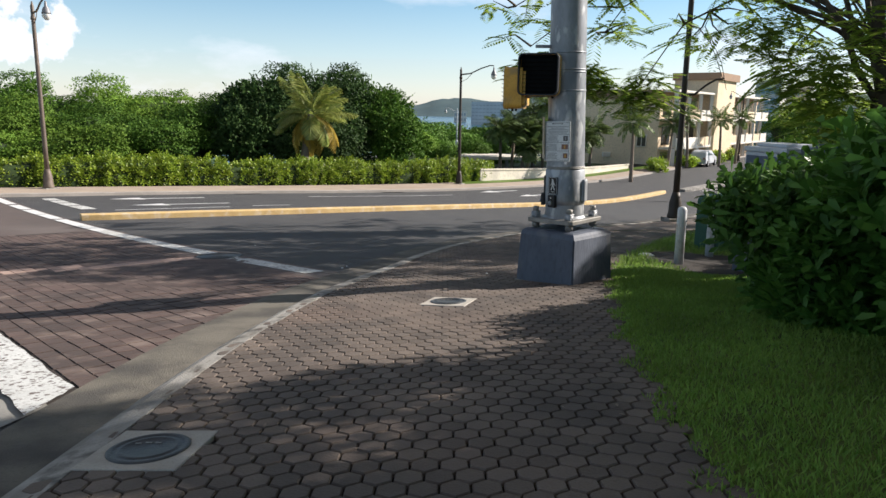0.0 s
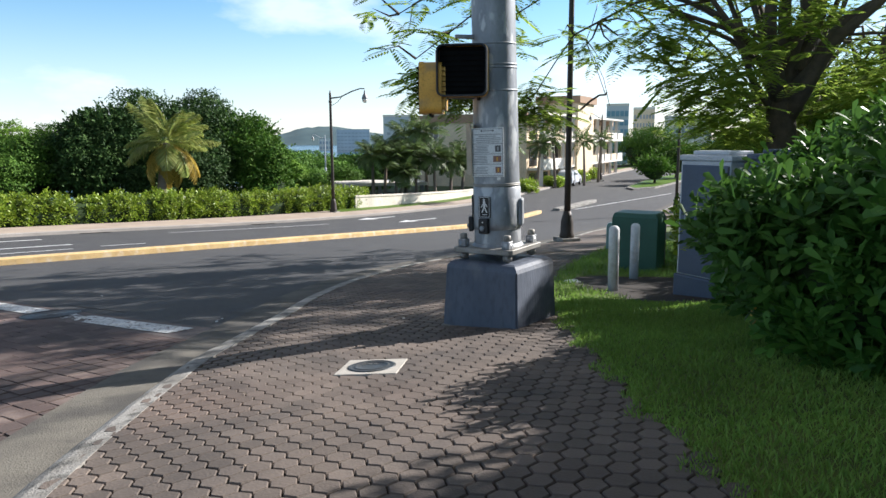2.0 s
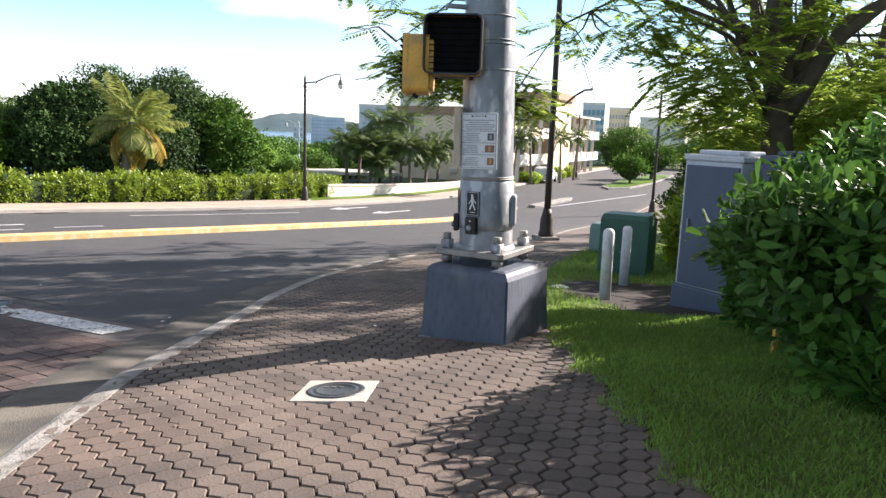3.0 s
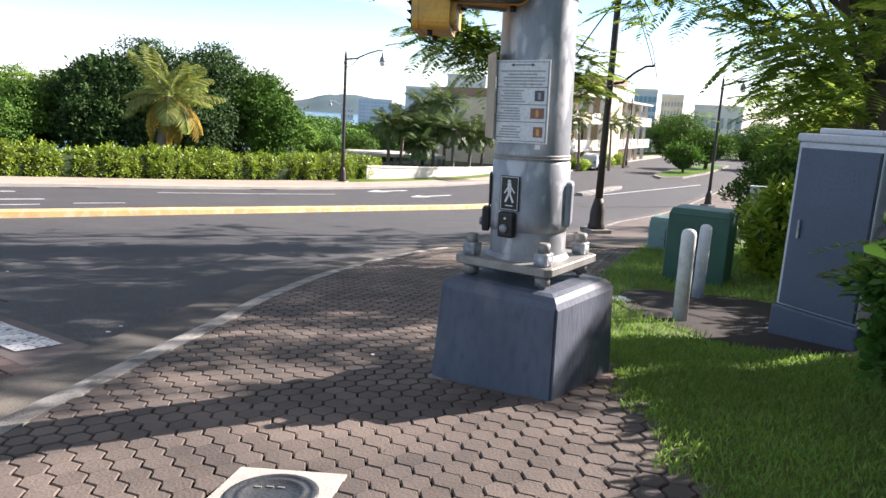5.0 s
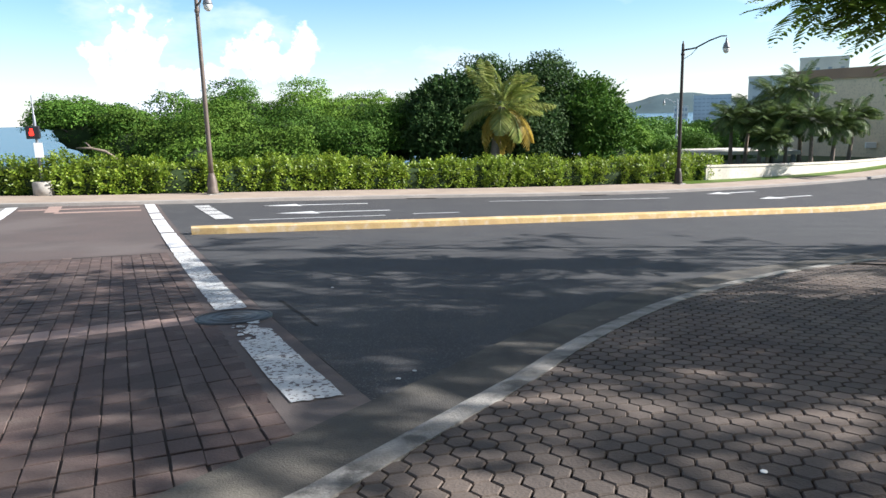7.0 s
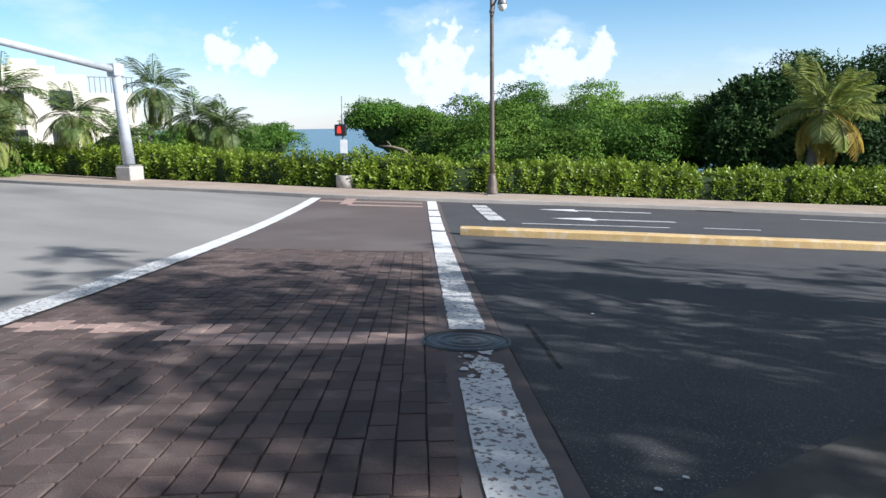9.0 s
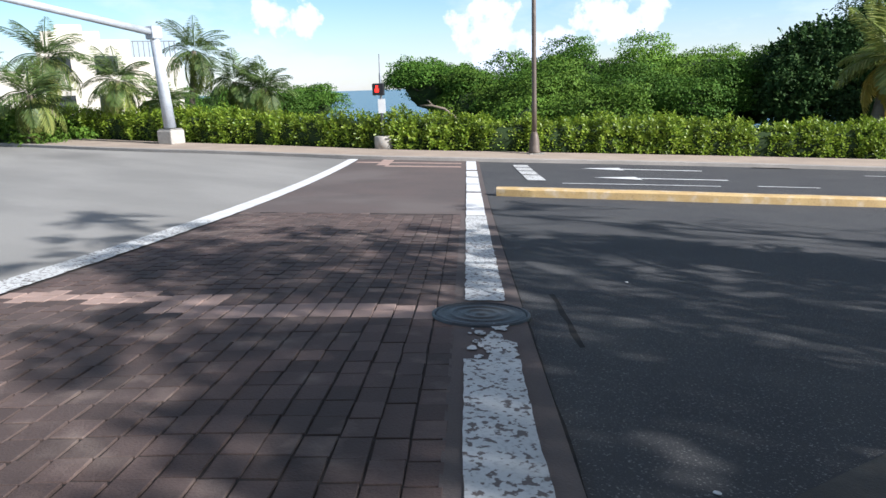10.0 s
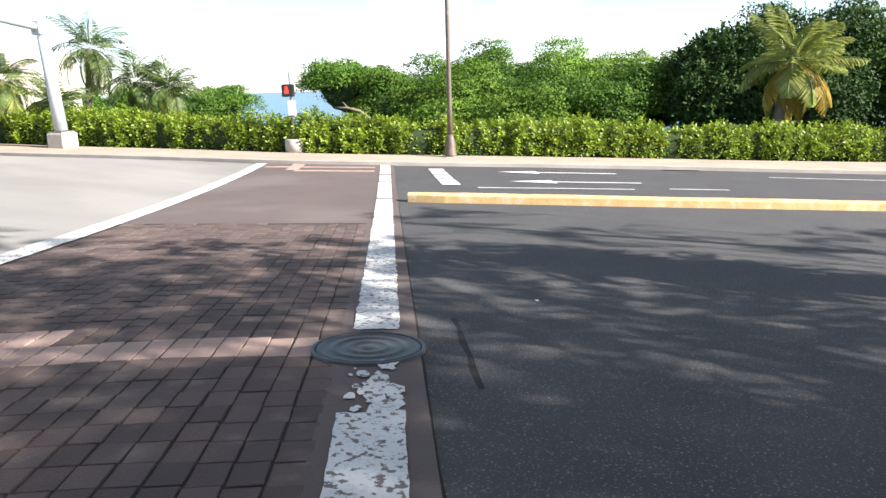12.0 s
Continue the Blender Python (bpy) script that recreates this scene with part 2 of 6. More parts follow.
AMBER = mat("amber_signal_housing", (0.72, 0.4, 0.07), 0.5, second=(0.62, 0.33, 0.05), scale=4, dirt=(0.42, 0.27, 0.1), dirt_scale=5)
WHITE = mat("white_sign_face", (0.72, 0.73, 0.72), 0.5, second=(0.64, 0.65, 0.65), scale=5)
SIGN_GREY = mat("faded_sign_print", (0.3, 0.31, 0.32), 0.6, second=(0.36, 0.36, 0.36), scale=30)
SIGN_DARK = mat("dark_sign_print", (0.07, 0.07, 0.08), 0.5, second=(0.1, 0.1, 0.1), scale=20)
SIGN_RUST = mat("orange_pictogram", (0.24, 0.14, 0.11), 0.6, second=(0.25, 0.12, 0.09), scale=30)
LAMP_BRONZE = mat("bronze_pole_paint", (0.16, 0.125, 0.1), 0.55, 0.2, second=(0.12, 0.095, 0.08), scale=3, dirt=(0.2, 0.16, 0.13), dirt_scale=3)
LAMP_DARK = mat("dark_pole_paint", (0.05, 0.038, 0.032), 0.55, 0.2, second=(0.035, 0.028, 0.024), scale=3)
LAMP_GREY = mat("grey_lamp_paint", (0.25, 0.25, 0.26), 0.5, 0.3, second=(0.2, 0.2, 0.21), scale=3)
MAST = mat("pale_galvanised_mast", (0.5, 0.53, 0.57), 0.6, 0.2, second=(0.42, 0.45, 0.49), scale=3, fine=20)
LAMP_GLASS = mat("frosted_lamp_glass", (0.75, 0.74, 0.7), 0.3, second=(0.68, 0.67, 0.62), scale=5)
BOLLARD = mat("white_bollard_paint", (0.68, 0.69, 0.7), 0.55, second=(0.58, 0.59, 0.6), scale=5, dirt=(0.42, 0.41, 0.38), dirt_scale=4)
CAB_BLUE = mat("slate_blue_cabinet_paint", (0.075, 0.1, 0.155), 0.5, second=(0.065, 0.088, 0.135), scale=2)
CAB_GREY = mat("pale_grey_cabinet_paint", (0.5, 0.53, 0.58), 0.55, second=(0.43, 0.46, 0.5), scale=3)
GREEN_BOX = mat("dark_green_box_paint", (0.035, 0.105, 0.075), 0.5, second=(0.028, 0.085, 0.06), scale=3)
TEAL_BOX = mat("teal_grey_box_paint", (0.2, 0.31, 0.29), 0.55, second=(0.17, 0.26, 0.25), scale=3)
IRON = mat("cast_iron", (0.085, 0.09, 0.095), 0.5, 0.6, second=(0.06, 0.064, 0.068), scale=12, fine=60, bump=0.5, bump_scale=60)
COVER_CONC = mat("pale_concrete_frame", (0.450, 0.423, 0.378), 0.9, second=(0.360, 0.333, 0.297), scale=6, fine=90, bump=0.3)
WALL_WHITE = mat("cream_wall_paint", (0.72, 0.66, 0.56), 0.85, second=(0.62, 0.57, 0.48), scale=0.6, fine=8, dirt=(0.5, 0.46, 0.4), dirt_scale=0.5)
BEIGE = mat("beige_stucco", (0.78, 0.64, 0.45), 0.9, second=(0.72, 0.58, 0.41), scale=0.3, fine=6, bump=0.2, dirt=(0.6, 0.5, 0.36), dirt_scale=0.25)
BEIGE_DARK = mat("brown_parapet", (0.36, 0.24, 0.16), 0.9, second=(0.3, 0.2, 0.14), scale=0.4)
PALE = mat("pale_stucco", (0.74, 0.7, 0.63), 0.9, second=(0.66, 0.62, 0.56), scale=0.3)
HOUSE_WHITE = mat("bright_white_stucco", (0.7, 0.65, 0.55), 0.85, second=(0.62, 0.57, 0.48), scale=0.4)
GLASS_DARK = mat("dark_window", (0.03, 0.035, 0.04), 0.15, second=(0.05, 0.055, 0.06), scale=1.0, spec=0.6)
FAR_BLUE = mat("pale_blue_concrete", (0.56, 0.6, 0.63), 0.9, second=(0.5, 0.54, 0.57), scale=0.1)
FAR_TEAL = mat("blue_glass_block", (0.2, 0.36, 0.45), 0.4, second=(0.16, 0.3, 0.4), scale=0.1)
# Blue-green tint holds the distance haze, mixed into the base colour.
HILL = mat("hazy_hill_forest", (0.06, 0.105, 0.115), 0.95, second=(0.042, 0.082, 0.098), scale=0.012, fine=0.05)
SEA = mat("sea_water", (0.03, 0.11, 0.17), 0.25, second=(0.025, 0.09, 0.15), scale=0.01, fine=0.3, bump=0.3, bump_scale=0.5)
TAN = mat("tan_sign_panel", (0.42, 0.35, 0.26), 0.7, second=(0.34, 0.28, 0.2), scale=8)
BARK = mat("grey_brown_bark", (0.11, 0.085, 0.065), 0.95, second=(0.07, 0.055, 0.045), scale=5, fine=25, bump=0.8, bump_scale=20)
PALM_BARK = mat("palm_trunk_bark", (0.24, 0.19, 0.15), 0.95, second=(0.17, 0.14, 0.11), scale=4, fine=20, bump=0.6, bump_scale=15, stretch=(0.5, 0.5, 4))
FARWALK = mat("far_pavement", (0.40, 0.325, 0.26), 0.9, second=(0.32, 0.26, 0.21), scale=0.8, fine=20)
ROOF = mat("grey_flat_roof", (0.3, 0.29, 0.28), 0.9, second=(0.24, 0.23, 0.22), scale=0.5)
L_HEDGE = leaf_mat("hedge_leaf", (0.16, 0.27, 0.02), (0.38, 0.48, 0.048), 0.4, 0.4, 0.4)
L_BUSH = leaf_mat("glossy_bush_leaf", (0.045, 0.117, 0.019), (0.108, 0.23, 0.038), 0.46, 0.36, 0.24)
L_TREE = leaf_mat("tree_leaf", (0.046, 0.115, 0.014), (0.105, 0.195, 0.026), 0.65, 0.2, 0.15)
L_BRIGHT = leaf_mat("light_tree_leaf", (0.08, 0.165, 0.019), (0.15, 0.245, 0.032), 0.65, 0.2, 0.15)
L_DARK = leaf_mat("dark_tree_leaf", (0.026, 0.060, 0.018), (0.062, 0.112, 0.028), 0.65, 0.15, 0.12)
L_FEATHER = leaf_mat("feathery_leaflet", (0.135, 0.225, 0.034), (0.29, 0.37, 0.06), 0.5, 0.6, 0.25)
L_PALM = leaf_mat("palm_leaflet", (0.21, 0.28, 0.065), (0.40, 0.41, 0.12), 0.4, 0.4)
L_PALM_OLD = leaf_mat("yellow_palm_leaflet", (0.42, 0.33, 0.07), (0.55, 0.4, 0.08), 0.5, 0.4)
L_PALM_G = leaf_mat("green_palm_leaflet", (0.07, 0.125, 0.032), (0.16, 0.215, 0.06), 0.45, 0.3)
L_GRASS = leaf_mat("grass_blade", (0.135, 0.245, 0.044), (0.25, 0.375, 0.075), 0.5, 0.4, 0.2)
# Near-black green stands for the unlit depth of foliage, painted on solid cores.
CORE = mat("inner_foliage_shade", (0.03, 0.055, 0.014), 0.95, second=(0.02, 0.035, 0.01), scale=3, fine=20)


# ---- ground shape ----
def soft_cap(v, lim, w):
    return lim - w * np.log1p(np.exp(np.clip((lim - v) / w, -50, 50)))


def zg(x, y):
    """Height of the street's sloping ground."""
    x, y = np.asarray(x, float), np.asarray(y, float)
    y = np.clip(soft_cap(y, 38, 3.0), -40, 99)
    x = np.clip(soft_cap(x, 13, 2.0), -60, 99)
    return GA * x + GB * y + GC * x * x + GD * x * y + GE2 * y * y


GA, GB, GC, GD, GE2 = 0.0541, -0.1049, 0.000385, -0.002397, 0.000372


def smooth(pts, step=0.5):
    """A dense smooth polyline through the points."""
    p = np.array(pts, float)
    p = np.vstack([2 * p[0] - p[1], p, 2 * p[-1] - p[-2]])
    out = []
    for i in range(1, len(p) - 2):
        a, b, c, d = p[i - 1:i + 3]
        n = max(2, int(np.linalg.norm(c - b) / step))
        t = np.linspace(0, 1, n, endpoint=False)[:, None]
        out.append(0.5 * (2 * b + (c - a) * t + (2 * a - 5 * b + 4 * c - d) * t ** 2 + (3 * b - a - 3 * c + d) * t ** 3))
    out.append(p[-2:-1])
    return np.vstack(out)


def offset(line, d):
    """The polyline moved d to its left."""
    t = np.gradient(line, axis=0)
    t /= np.linalg.norm(t, axis=1)[:, None]
    return line + d * np.stack([-t[:, 1], t[:, 0]], 1)


def resample(line, n):
    s = np.r_[0, np.cumsum(np.linalg.norm(np.diff(line, axis=0), axis=1))]
    q = np.linspace(0, s[-1], n)
    return np.stack([np.interp(q, s, line[:, k]) for k in (0, 1)], 1)


def smoothstep(v, a, b):
    t = np.clip((v - a) / (b - a), 0, 1)
    return t * t * (3 - 2 * t)


# the near kerb's inner edge, the lawn's edge and the far kerb, seen from above
NEAR = smooth([(-1.8, -40), (-1.66, -6), (-1.61, 0), (-1.6, 3), (-1.57, 4.8), (-1.46, 6.2), (-1.24, 7.8), (-1.05, 8.5), (-0.87, 9.2), (-0.59, 10.2), (-0.29, 11.5), (0.41, 13.5), (1.5, 15.55), (2.56, 17.0), (3.7, 18.3), (5.0, 19.6), (6.6, 21.6), (8.9, 25.2), (13.5, 33), (23.5, 46), (40, 67), (70, 105)], 0.4)
LAWN_EDGE = smooth([(0.9, -40), (1.0, -6), (1.1, 0), (1.13, 2.5), (1.17, 3.2), (1.29, 4.2), (1.5, 5.6), (1.72, 6.5), (1.88, 7.4), (2.1, 8.4), (2.4, 9.5), (3.1, 11.3), (3.9, 12.95), (4.9, 14.7), (6.6, 17.4), (8.6, 20.4), (11.3, 24.5), (15.6, 31.5), (25.5, 44.5), (42, 65.5), (72, 103.5)], 0.4)
FAR = smooth([(-110, -2), (-70, 8.5), (-50, 13.8), (-38.4, 17.2), (-31, 19.5), (-25.8, 21.8), (-20.4, 24.3), (-16.9, 26.9), (-12.9, 30.6), (-9.3, 33.9), (-5.3, 37.2), (2.3, 43.6), (12, 53.5), (21, 66), (38, 90), (62, 122)], 0.6)
NEAR_OUT, NEAR_GUT = offset(NEAR, 0.21), offset(NEAR, 0.70)


def zl(x, y):
    """Height of the lawn, which dips a little round the utility boxes."""
    x, y = np.asarray(x, float), np.asarray(y, float)
    edge = np.interp(y, LAWN_EDGE[:, 1], LAWN_EDGE[:, 0])
    return zg(x, y) - 0.105 * smoothstep(x - edge, 0.25, 1.3) * smoothstep(y, 6.0, 8.5) * (1 - smoothstep(y, 15.0, 19.0))


# ---- mesh helpers ----
def mesh_object(name, verts, faces, material, parent=None, label="", flat=True):
    me = bpy.data.meshes.new(name)
    me.from_pydata([tuple(map(float, v)) for v in verts], [], [tuple(map(int, f)) for f in faces])
    me.materials.append(material)
    if not flat:
        me.polygons.foreach_set("use_smooth", [True] * len(me.polygons))
    me.update()
    ob = new(name, me)
    if parent:
        ob.parent = parent
    if label:
        ob["label"] = label
    return ob


def part(name, bm, material, parent=None, label=""):
    me = bpy.data.meshes.new(name)
    bmesh.ops.recalc_face_normals(bm, faces=bm.faces)
    bm.to_mesh(me)
    bm.free()
    me.materials.append(material)
    ob = new(name, me)
    if parent:
        ob.parent = parent
    if label:
        ob["label"] = label
    return ob


def thing(name, at, label, category, group="", turn=0.0):
    ob = new(name)
    ob.matrix_world = pose(*at, 0, 0, turn)
    return tagged(ob, label, category, group)


def box(size, at=(0, 0, 0), bevel=0.0, turn=None, segments=2, taper=1.0):
    """A bevelled box standing on at (its base's middle)."""
    bm = bmesh.new()
    bmesh.ops.create_cube(bm, size=1)
    for v in bm.verts:
        k = taper if v.co.z > 0 else 1.0
        v.co = Vector((v.co.x * size[0] * k, v.co.y * size[1] * k, (v.co.z + 0.5) * size[2]))
    if bevel:
        bmesh.ops.bevel(bm, geom=list(bm.edges), offset=bevel, segments=segments, affect="EDGES", profile=0.5)
    m = Matrix.Translation(at) @ (turn or Matrix.Identity(4))
    bmesh.ops.transform(bm, matrix=m, verts=bm.verts)
    return bm


def lathe(profile, n=24, at=(0, 0, 0), turn=None, caps=True):
    """A turned solid from (radius, height) pairs."""
    bm = bmesh.new()
    rings = []
    for r, z in profile:
        rings.append([bm.verts.new((r * math.cos(2 * math.pi * k / n), r * math.sin(2 * math.pi * k / n), z)) for k in range(n)])
    for a, b in zip(rings, rings[1:]):
        for k in range(n):
            f = bm.faces.new((a[k], a[(k + 1) % n], b[(k + 1) % n], b[k]))
            f.smooth = True
    if caps:
        bm.faces.new(rings[0][::-1])
        bm.faces.new(rings[-1])
    bmesh.ops.transform(bm, matrix=Matrix.Translation(at) @ (turn or Matrix.Identity(4)), verts=bm.verts)
    return bm


def tube(points, radii, n=10):
    """A tapered tube along points."""
    bm = bmesh.new()
    pts = [Vector(p) for p in points]
    rings = []
    for i, p in enumerate(pts):
        d = (pts[min(i + 1, len(pts) - 1)] - pts[max(i - 1, 0)]).normalized()
        side = d.cross(Vector((0.03, 0.02, 1)) if abs(d.z) < 0.95 else Vector((1, 0.1, 0))).normalized()
        up = side.cross(d)
        r = float(radii[i] if isinstance(radii, (list, tuple)) else radii)
        rings.append([bm.verts.new(p + r * (math.cos(2 * math.pi * k / n) * side + math.sin(2 * math.pi * k / n) * up)) for k in range(n)])
    for a, b in zip(rings, rings[1:]):
        for k in range(n):
            f = bm.faces.new((a[k], a[(k + 1) % n], b[(k + 1) % n], b[k]))
            f.smooth = True
    bm.faces.new(rings[0][::-1])
    bm.faces.new(rings[-1])
    return bm


def joined(*bms):
    out = bmesh.new()
    for b in bms:
        me = bpy.data.meshes.new("tmp")
        b.to_mesh(me)
        b.free()
        out.from_mesh(me)
        bpy.data.meshes.remove(me)
    return out


def strip(name, a, b, rows, off, material, kind="structure", label="", category="", n=None, lift=None, height=zg):
    """A sheet between two lines seen from above, laid on the ground's slope."""
    n = n or max(len(a), len(b))
    a, b = resample(a, n), resample(b, n)
    t = np.linspace(0, 1, rows + 1)
    p = a[:, None, :] * (1 - t)[None, :, None] + b[:, None, :] * t[None, :, None]
    z = height(p[..., 0], p[..., 1]) + off
    if lift is not None:
        z = z + np.asarray(lift)[None, :]
    v = np.dstack([p, z]).reshape(-1, 3)
    w = rows + 1
    f = [(i * w + j, (i + 1) * w + j, (i + 1) * w + j + 1, i * w + j + 1) for i in range(n - 1) for j in range(rows)]
    ob = mesh_object(name, v, f, material, flat=False)
    ob.data.polygons.foreach_set("use_smooth", [True] * len(f))
    return tagged(ob, label, category, "", kind)


def leaves_mesh(name, centre, along, normal, length, width, material, parent=None, label="", fold=0.15):
    """Many four-cornered leaves in one mesh."""
    n = len(centre)
    along = along / np.linalg.norm(along, axis=1)[:, None]
    side = np.cross(along, normal)
    side /= np.linalg.norm(side, axis=1)[:, None] + 1e-9
    up = np.cross(side, along)
    length, width = np.broadcast_to(length, n)[:, None], np.broadcast_to(width, n)[:, None]
    v = np.stack([centre - along * length * 0.5, centre + side * width * 0.5 + along * length * 0.12 + up * width * fold, centre + along * length * 0.5, centre - side * width * 0.5 + along * length * 0.12 + up * width * fold], 1).reshape(-1, 3)
    me = bpy.data.meshes.new(name)
    me.vertices.add(4 * n)
    me.vertices.foreach_set("co", v.astype(np.float32).ravel())
    idx = np.arange(4 * n).reshape(-1, 4)
    tri = np.stack([idx[:, [0, 1, 2]], idx[:, [0, 2, 3]]], 1).reshape(-1, 3)
    me.loops.add(6 * n)
    me.loops.foreach_set("vertex_index", tri.astype(np.int32).ravel())
    me.polygons.add(2 * n)
    me.polygons.foreach_set("loop_start", np.arange(0, 6 * n, 3, dtype=np.int32))
    me.update(calc_edges=True)
    me.materials.append(material)
    ob = new(name, me)
    if parent:
        ob.parent = parent
    if label:
        ob["label"] = label
    return ob


def broad_leaves(name, base, along, normal, length, width, material, parent=None):
    """Many spoon-shaped leaves in one mesh, each from its stalk outwards."""
    n = len(base)
    along = along / np.linalg.norm(along, axis=1)[:, None]
    side = np.cross(along, normal)
    side /= np.linalg.norm(side, axis=1)[:, None] + 1e-9
    up = np.cross(side, along)
    L, W = np.broadcast_to(length, n)[:, None], np.broadcast_to(width, n)[:, None]
    v = np.stack([base, base + along * L * 0.4 + side * W * 0.3 + up * W * 0.12, base + along * L * 0.8 + side * W * 0.5 + up * W * 0.1, base + along * L - up * W * 0.15, base + along * L * 0.8 - side * W * 0.5 + up * W * 0.1, base + along * L * 0.4 - side * W * 0.3 + up * W * 0.12], 1).reshape(-1, 3)
    me = bpy.data.meshes.new(name)
    me.vertices.add(6 * n)
    me.vertices.foreach_set("co", v.astype(np.float32).ravel())
    idx = np.arange(6 * n).reshape(-1, 6)
    tri = np.stack([idx[:, [0, 1, 5]], idx[:, [1, 2, 3]], idx[:, [1, 3, 5]], idx[:, [3, 4, 5]]], 1).reshape(-1, 3)
    me.loops.add(12 * n)
    me.loops.foreach_set("vertex_index", tri.astype(np.int32).ravel())
    me.polygons.add(4 * n)
    me.polygons.foreach_set("loop_start", np.arange(0, 12 * n, 3, dtype=np.int32))
    me.update(calc_edges=True)
    me.materials.append(material)
    ob = new(name, me)
    if parent:
        ob.parent = parent
    return ob


def rosettes(rng, centre, axis, per, length):
    """Leaves set in rosettes on shoots: base, direction, normal and length."""
    n = len(centre)
    axis = axis / np.linalg.norm(axis, axis=1)[:, None]
    u = np.cross(axis, rand_dirs(rng, n))
    u /= np.linalg.norm(u, axis=1)[:, None]
    w = np.cross(axis, u)
    b, a, nr = [], [], []
    for k in range(per):
        ph = 2.4 * k + rng.uniform(-0.3, 0.3, n)
        rad = u * np.cos(ph)[:, None] + w * np.sin(ph)[:, None]
        lift = 1.15 - 0.85 * (k / per)
        a.append(rad + axis * lift + rng.normal(size=(n, 3)) * 0.12)
        nr.append(axis - rad * lift)
        b.append(centre - axis * 0.03 * k * length / 0.15 + rad * 0.01)
    return np.vstack(b), np.vstack(a), np.vstack(nr)


def rand_dirs(rng, n):
    d = rng.normal(size=(n, 3))
    return d / np.linalg.norm(d, axis=1)[:, None]


def lumpy(bm, amount, scale, seed=0.0):
    for v in bm.verts:
        v.co += v.co.normalized() * amount * noise.noise(v.co * scale + Vector((seed, seed, 0)))
    return bm


# ---- ground, water and distance ----
def line_distance(px, py, line):
    """Distance from the line, and on which side (positive: to its left)."""
    a, b = line[:-1], line[1:]
    ab = b - a
    best, side = np.full(px.shape, 1e9), np.zeros(px.shape)
    for (ax, ay), (dx, dy) in zip(a, ab):
        t = np.clip(((px - ax) * dx + (py - ay) * dy) / (dx * dx + dy * dy), 0, 1)
        d = np.hypot(px - ax - t * dx, py - ay - t * dy)
        s = dx * (py - ay) - dy * (px - ax)
        m = d < best
        best, side = np.where(m, d, best), np.where(m, s, side)
    return best * np.sign(side)


FAR_COARSE = FAR[::6]


def z_land(x, y):
    """Height of the open land: the street's slope, which falls away to the sea behind the hedge."""
    d = line_distance(x, y, FAR_COARSE)
    fall = smoothstep(d, 5.0, 110.0) * (1 - 0.75 * smoothstep(x, -6.0, 22.0))
    return zg(x, y) - 0.14 - 17.0 * fall


axis = np.sort(np.unique(np.r_[np.arange(-70, 80, 2.5), np.linspace(-420, -70, 18), np.linspace(80, 420, 18)]))
gx, gy = np.meshgrid(axis, axis + 40, indexing="ij")
gz = z_land(gx, gy)
na = len(axis)
ground = mesh_object("ground", np.stack([gx, gy, gz], -1).reshape(-1, 3), [(i * na + j, (i + 1) * na + j, (i + 1) * na + j + 1, i * na + j + 1) for i in range(na - 1) for j in range(na - 1)], FARLAND, flat=False)
tagged(ground, "green sloping land falling away to the sea", "ground", "", "structure")
k = 4900
water = mesh_object("water", [(-k, -k, -14), (k, -k, -14), (k, k, -14), (-k, k, -14)], [(0, 1, 2, 3)], SEA)
tagged(water, "blue sea reaching to the horizon", "sea", "", "structure")

rng = np.random.default_rng(3)
hv, hf = [], []
for i in range(61):
    b = radians(-16 + i * 0.45)
    px, py = -math.sin(b) * 2600, math.cos(b) * 2600
    h = 52 * math.exp(-((i - 33) / 9.0) ** 2) + 34 * math.exp(-((i - 12) / 10.0) ** 2) + 6 * noise.noise(Vector((i * 0.31, 0, 0))) + 3 * noise.noise(Vector((i * 1.1, 3, 0)))
    h *= min(1, (60 - i) / 12)
    for s, hh in ((-300, -16), (-120, h * 0.55 - 8), (0, h), (400, -16)):
        hv.append((px * (1 + s / 2600), py * (1 + s / 2600), hh))
for i in range(60):
    for j in range(3):
        hf.append((i * 4 + j, i * 4 + j + 1, i * 4 + j + 5, i * 4 + j + 4))
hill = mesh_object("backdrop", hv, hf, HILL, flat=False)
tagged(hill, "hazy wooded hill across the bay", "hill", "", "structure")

# ---- road, kerbs and pavements ----
road = strip("road", NEAR_GUT, FAR, 14, -0.012, ASPHALT, label="dark worn asphalt road with patches of shade", category="road", n=240)
cut = int(np.searchsorted(NEAR[:, 1], 8.4))
for gut, end, words, k in ((GUTTER, slice(0, cut + 1), "pale worn concrete gutter apron at the crossing", 120), (GUTTER_DARK, slice(cut, None), "dark stained concrete gutter beside the kerb", 200)):
    strip("trim", NEAR_GUT[end], NEAR_OUT[end], 3, -0.004, gut, label=words, category="gutter", n=k, lift=(0.016, 0.014, 0.008, -0.002))
ci, co = resample(NEAR, 900), resample(NEAR_OUT, 900)
chip = np.array([0.5 * noise.noise(Vector((q[0] * 5.1, q[1] * 5.1, 3))) + 0.5 * noise.noise(Vector((q[0] * 1.7, q[1] * 1.7, 9))) for q in co])
rise = 0.2 + 0.8 * smoothstep(co[:, 1], 5.5, 9.5)          # almost flush at the dropped crossing
prof = [(co, -0.05), (co, -0.004), (co * 0.85 + ci * 0.15, 0.006 + 0.026 * rise), (co * 0.6 + ci * 0.4, 0.026 + 0.016 * rise), (ci, 0.037 + 0.006 * rise), (ci, -0.05)]
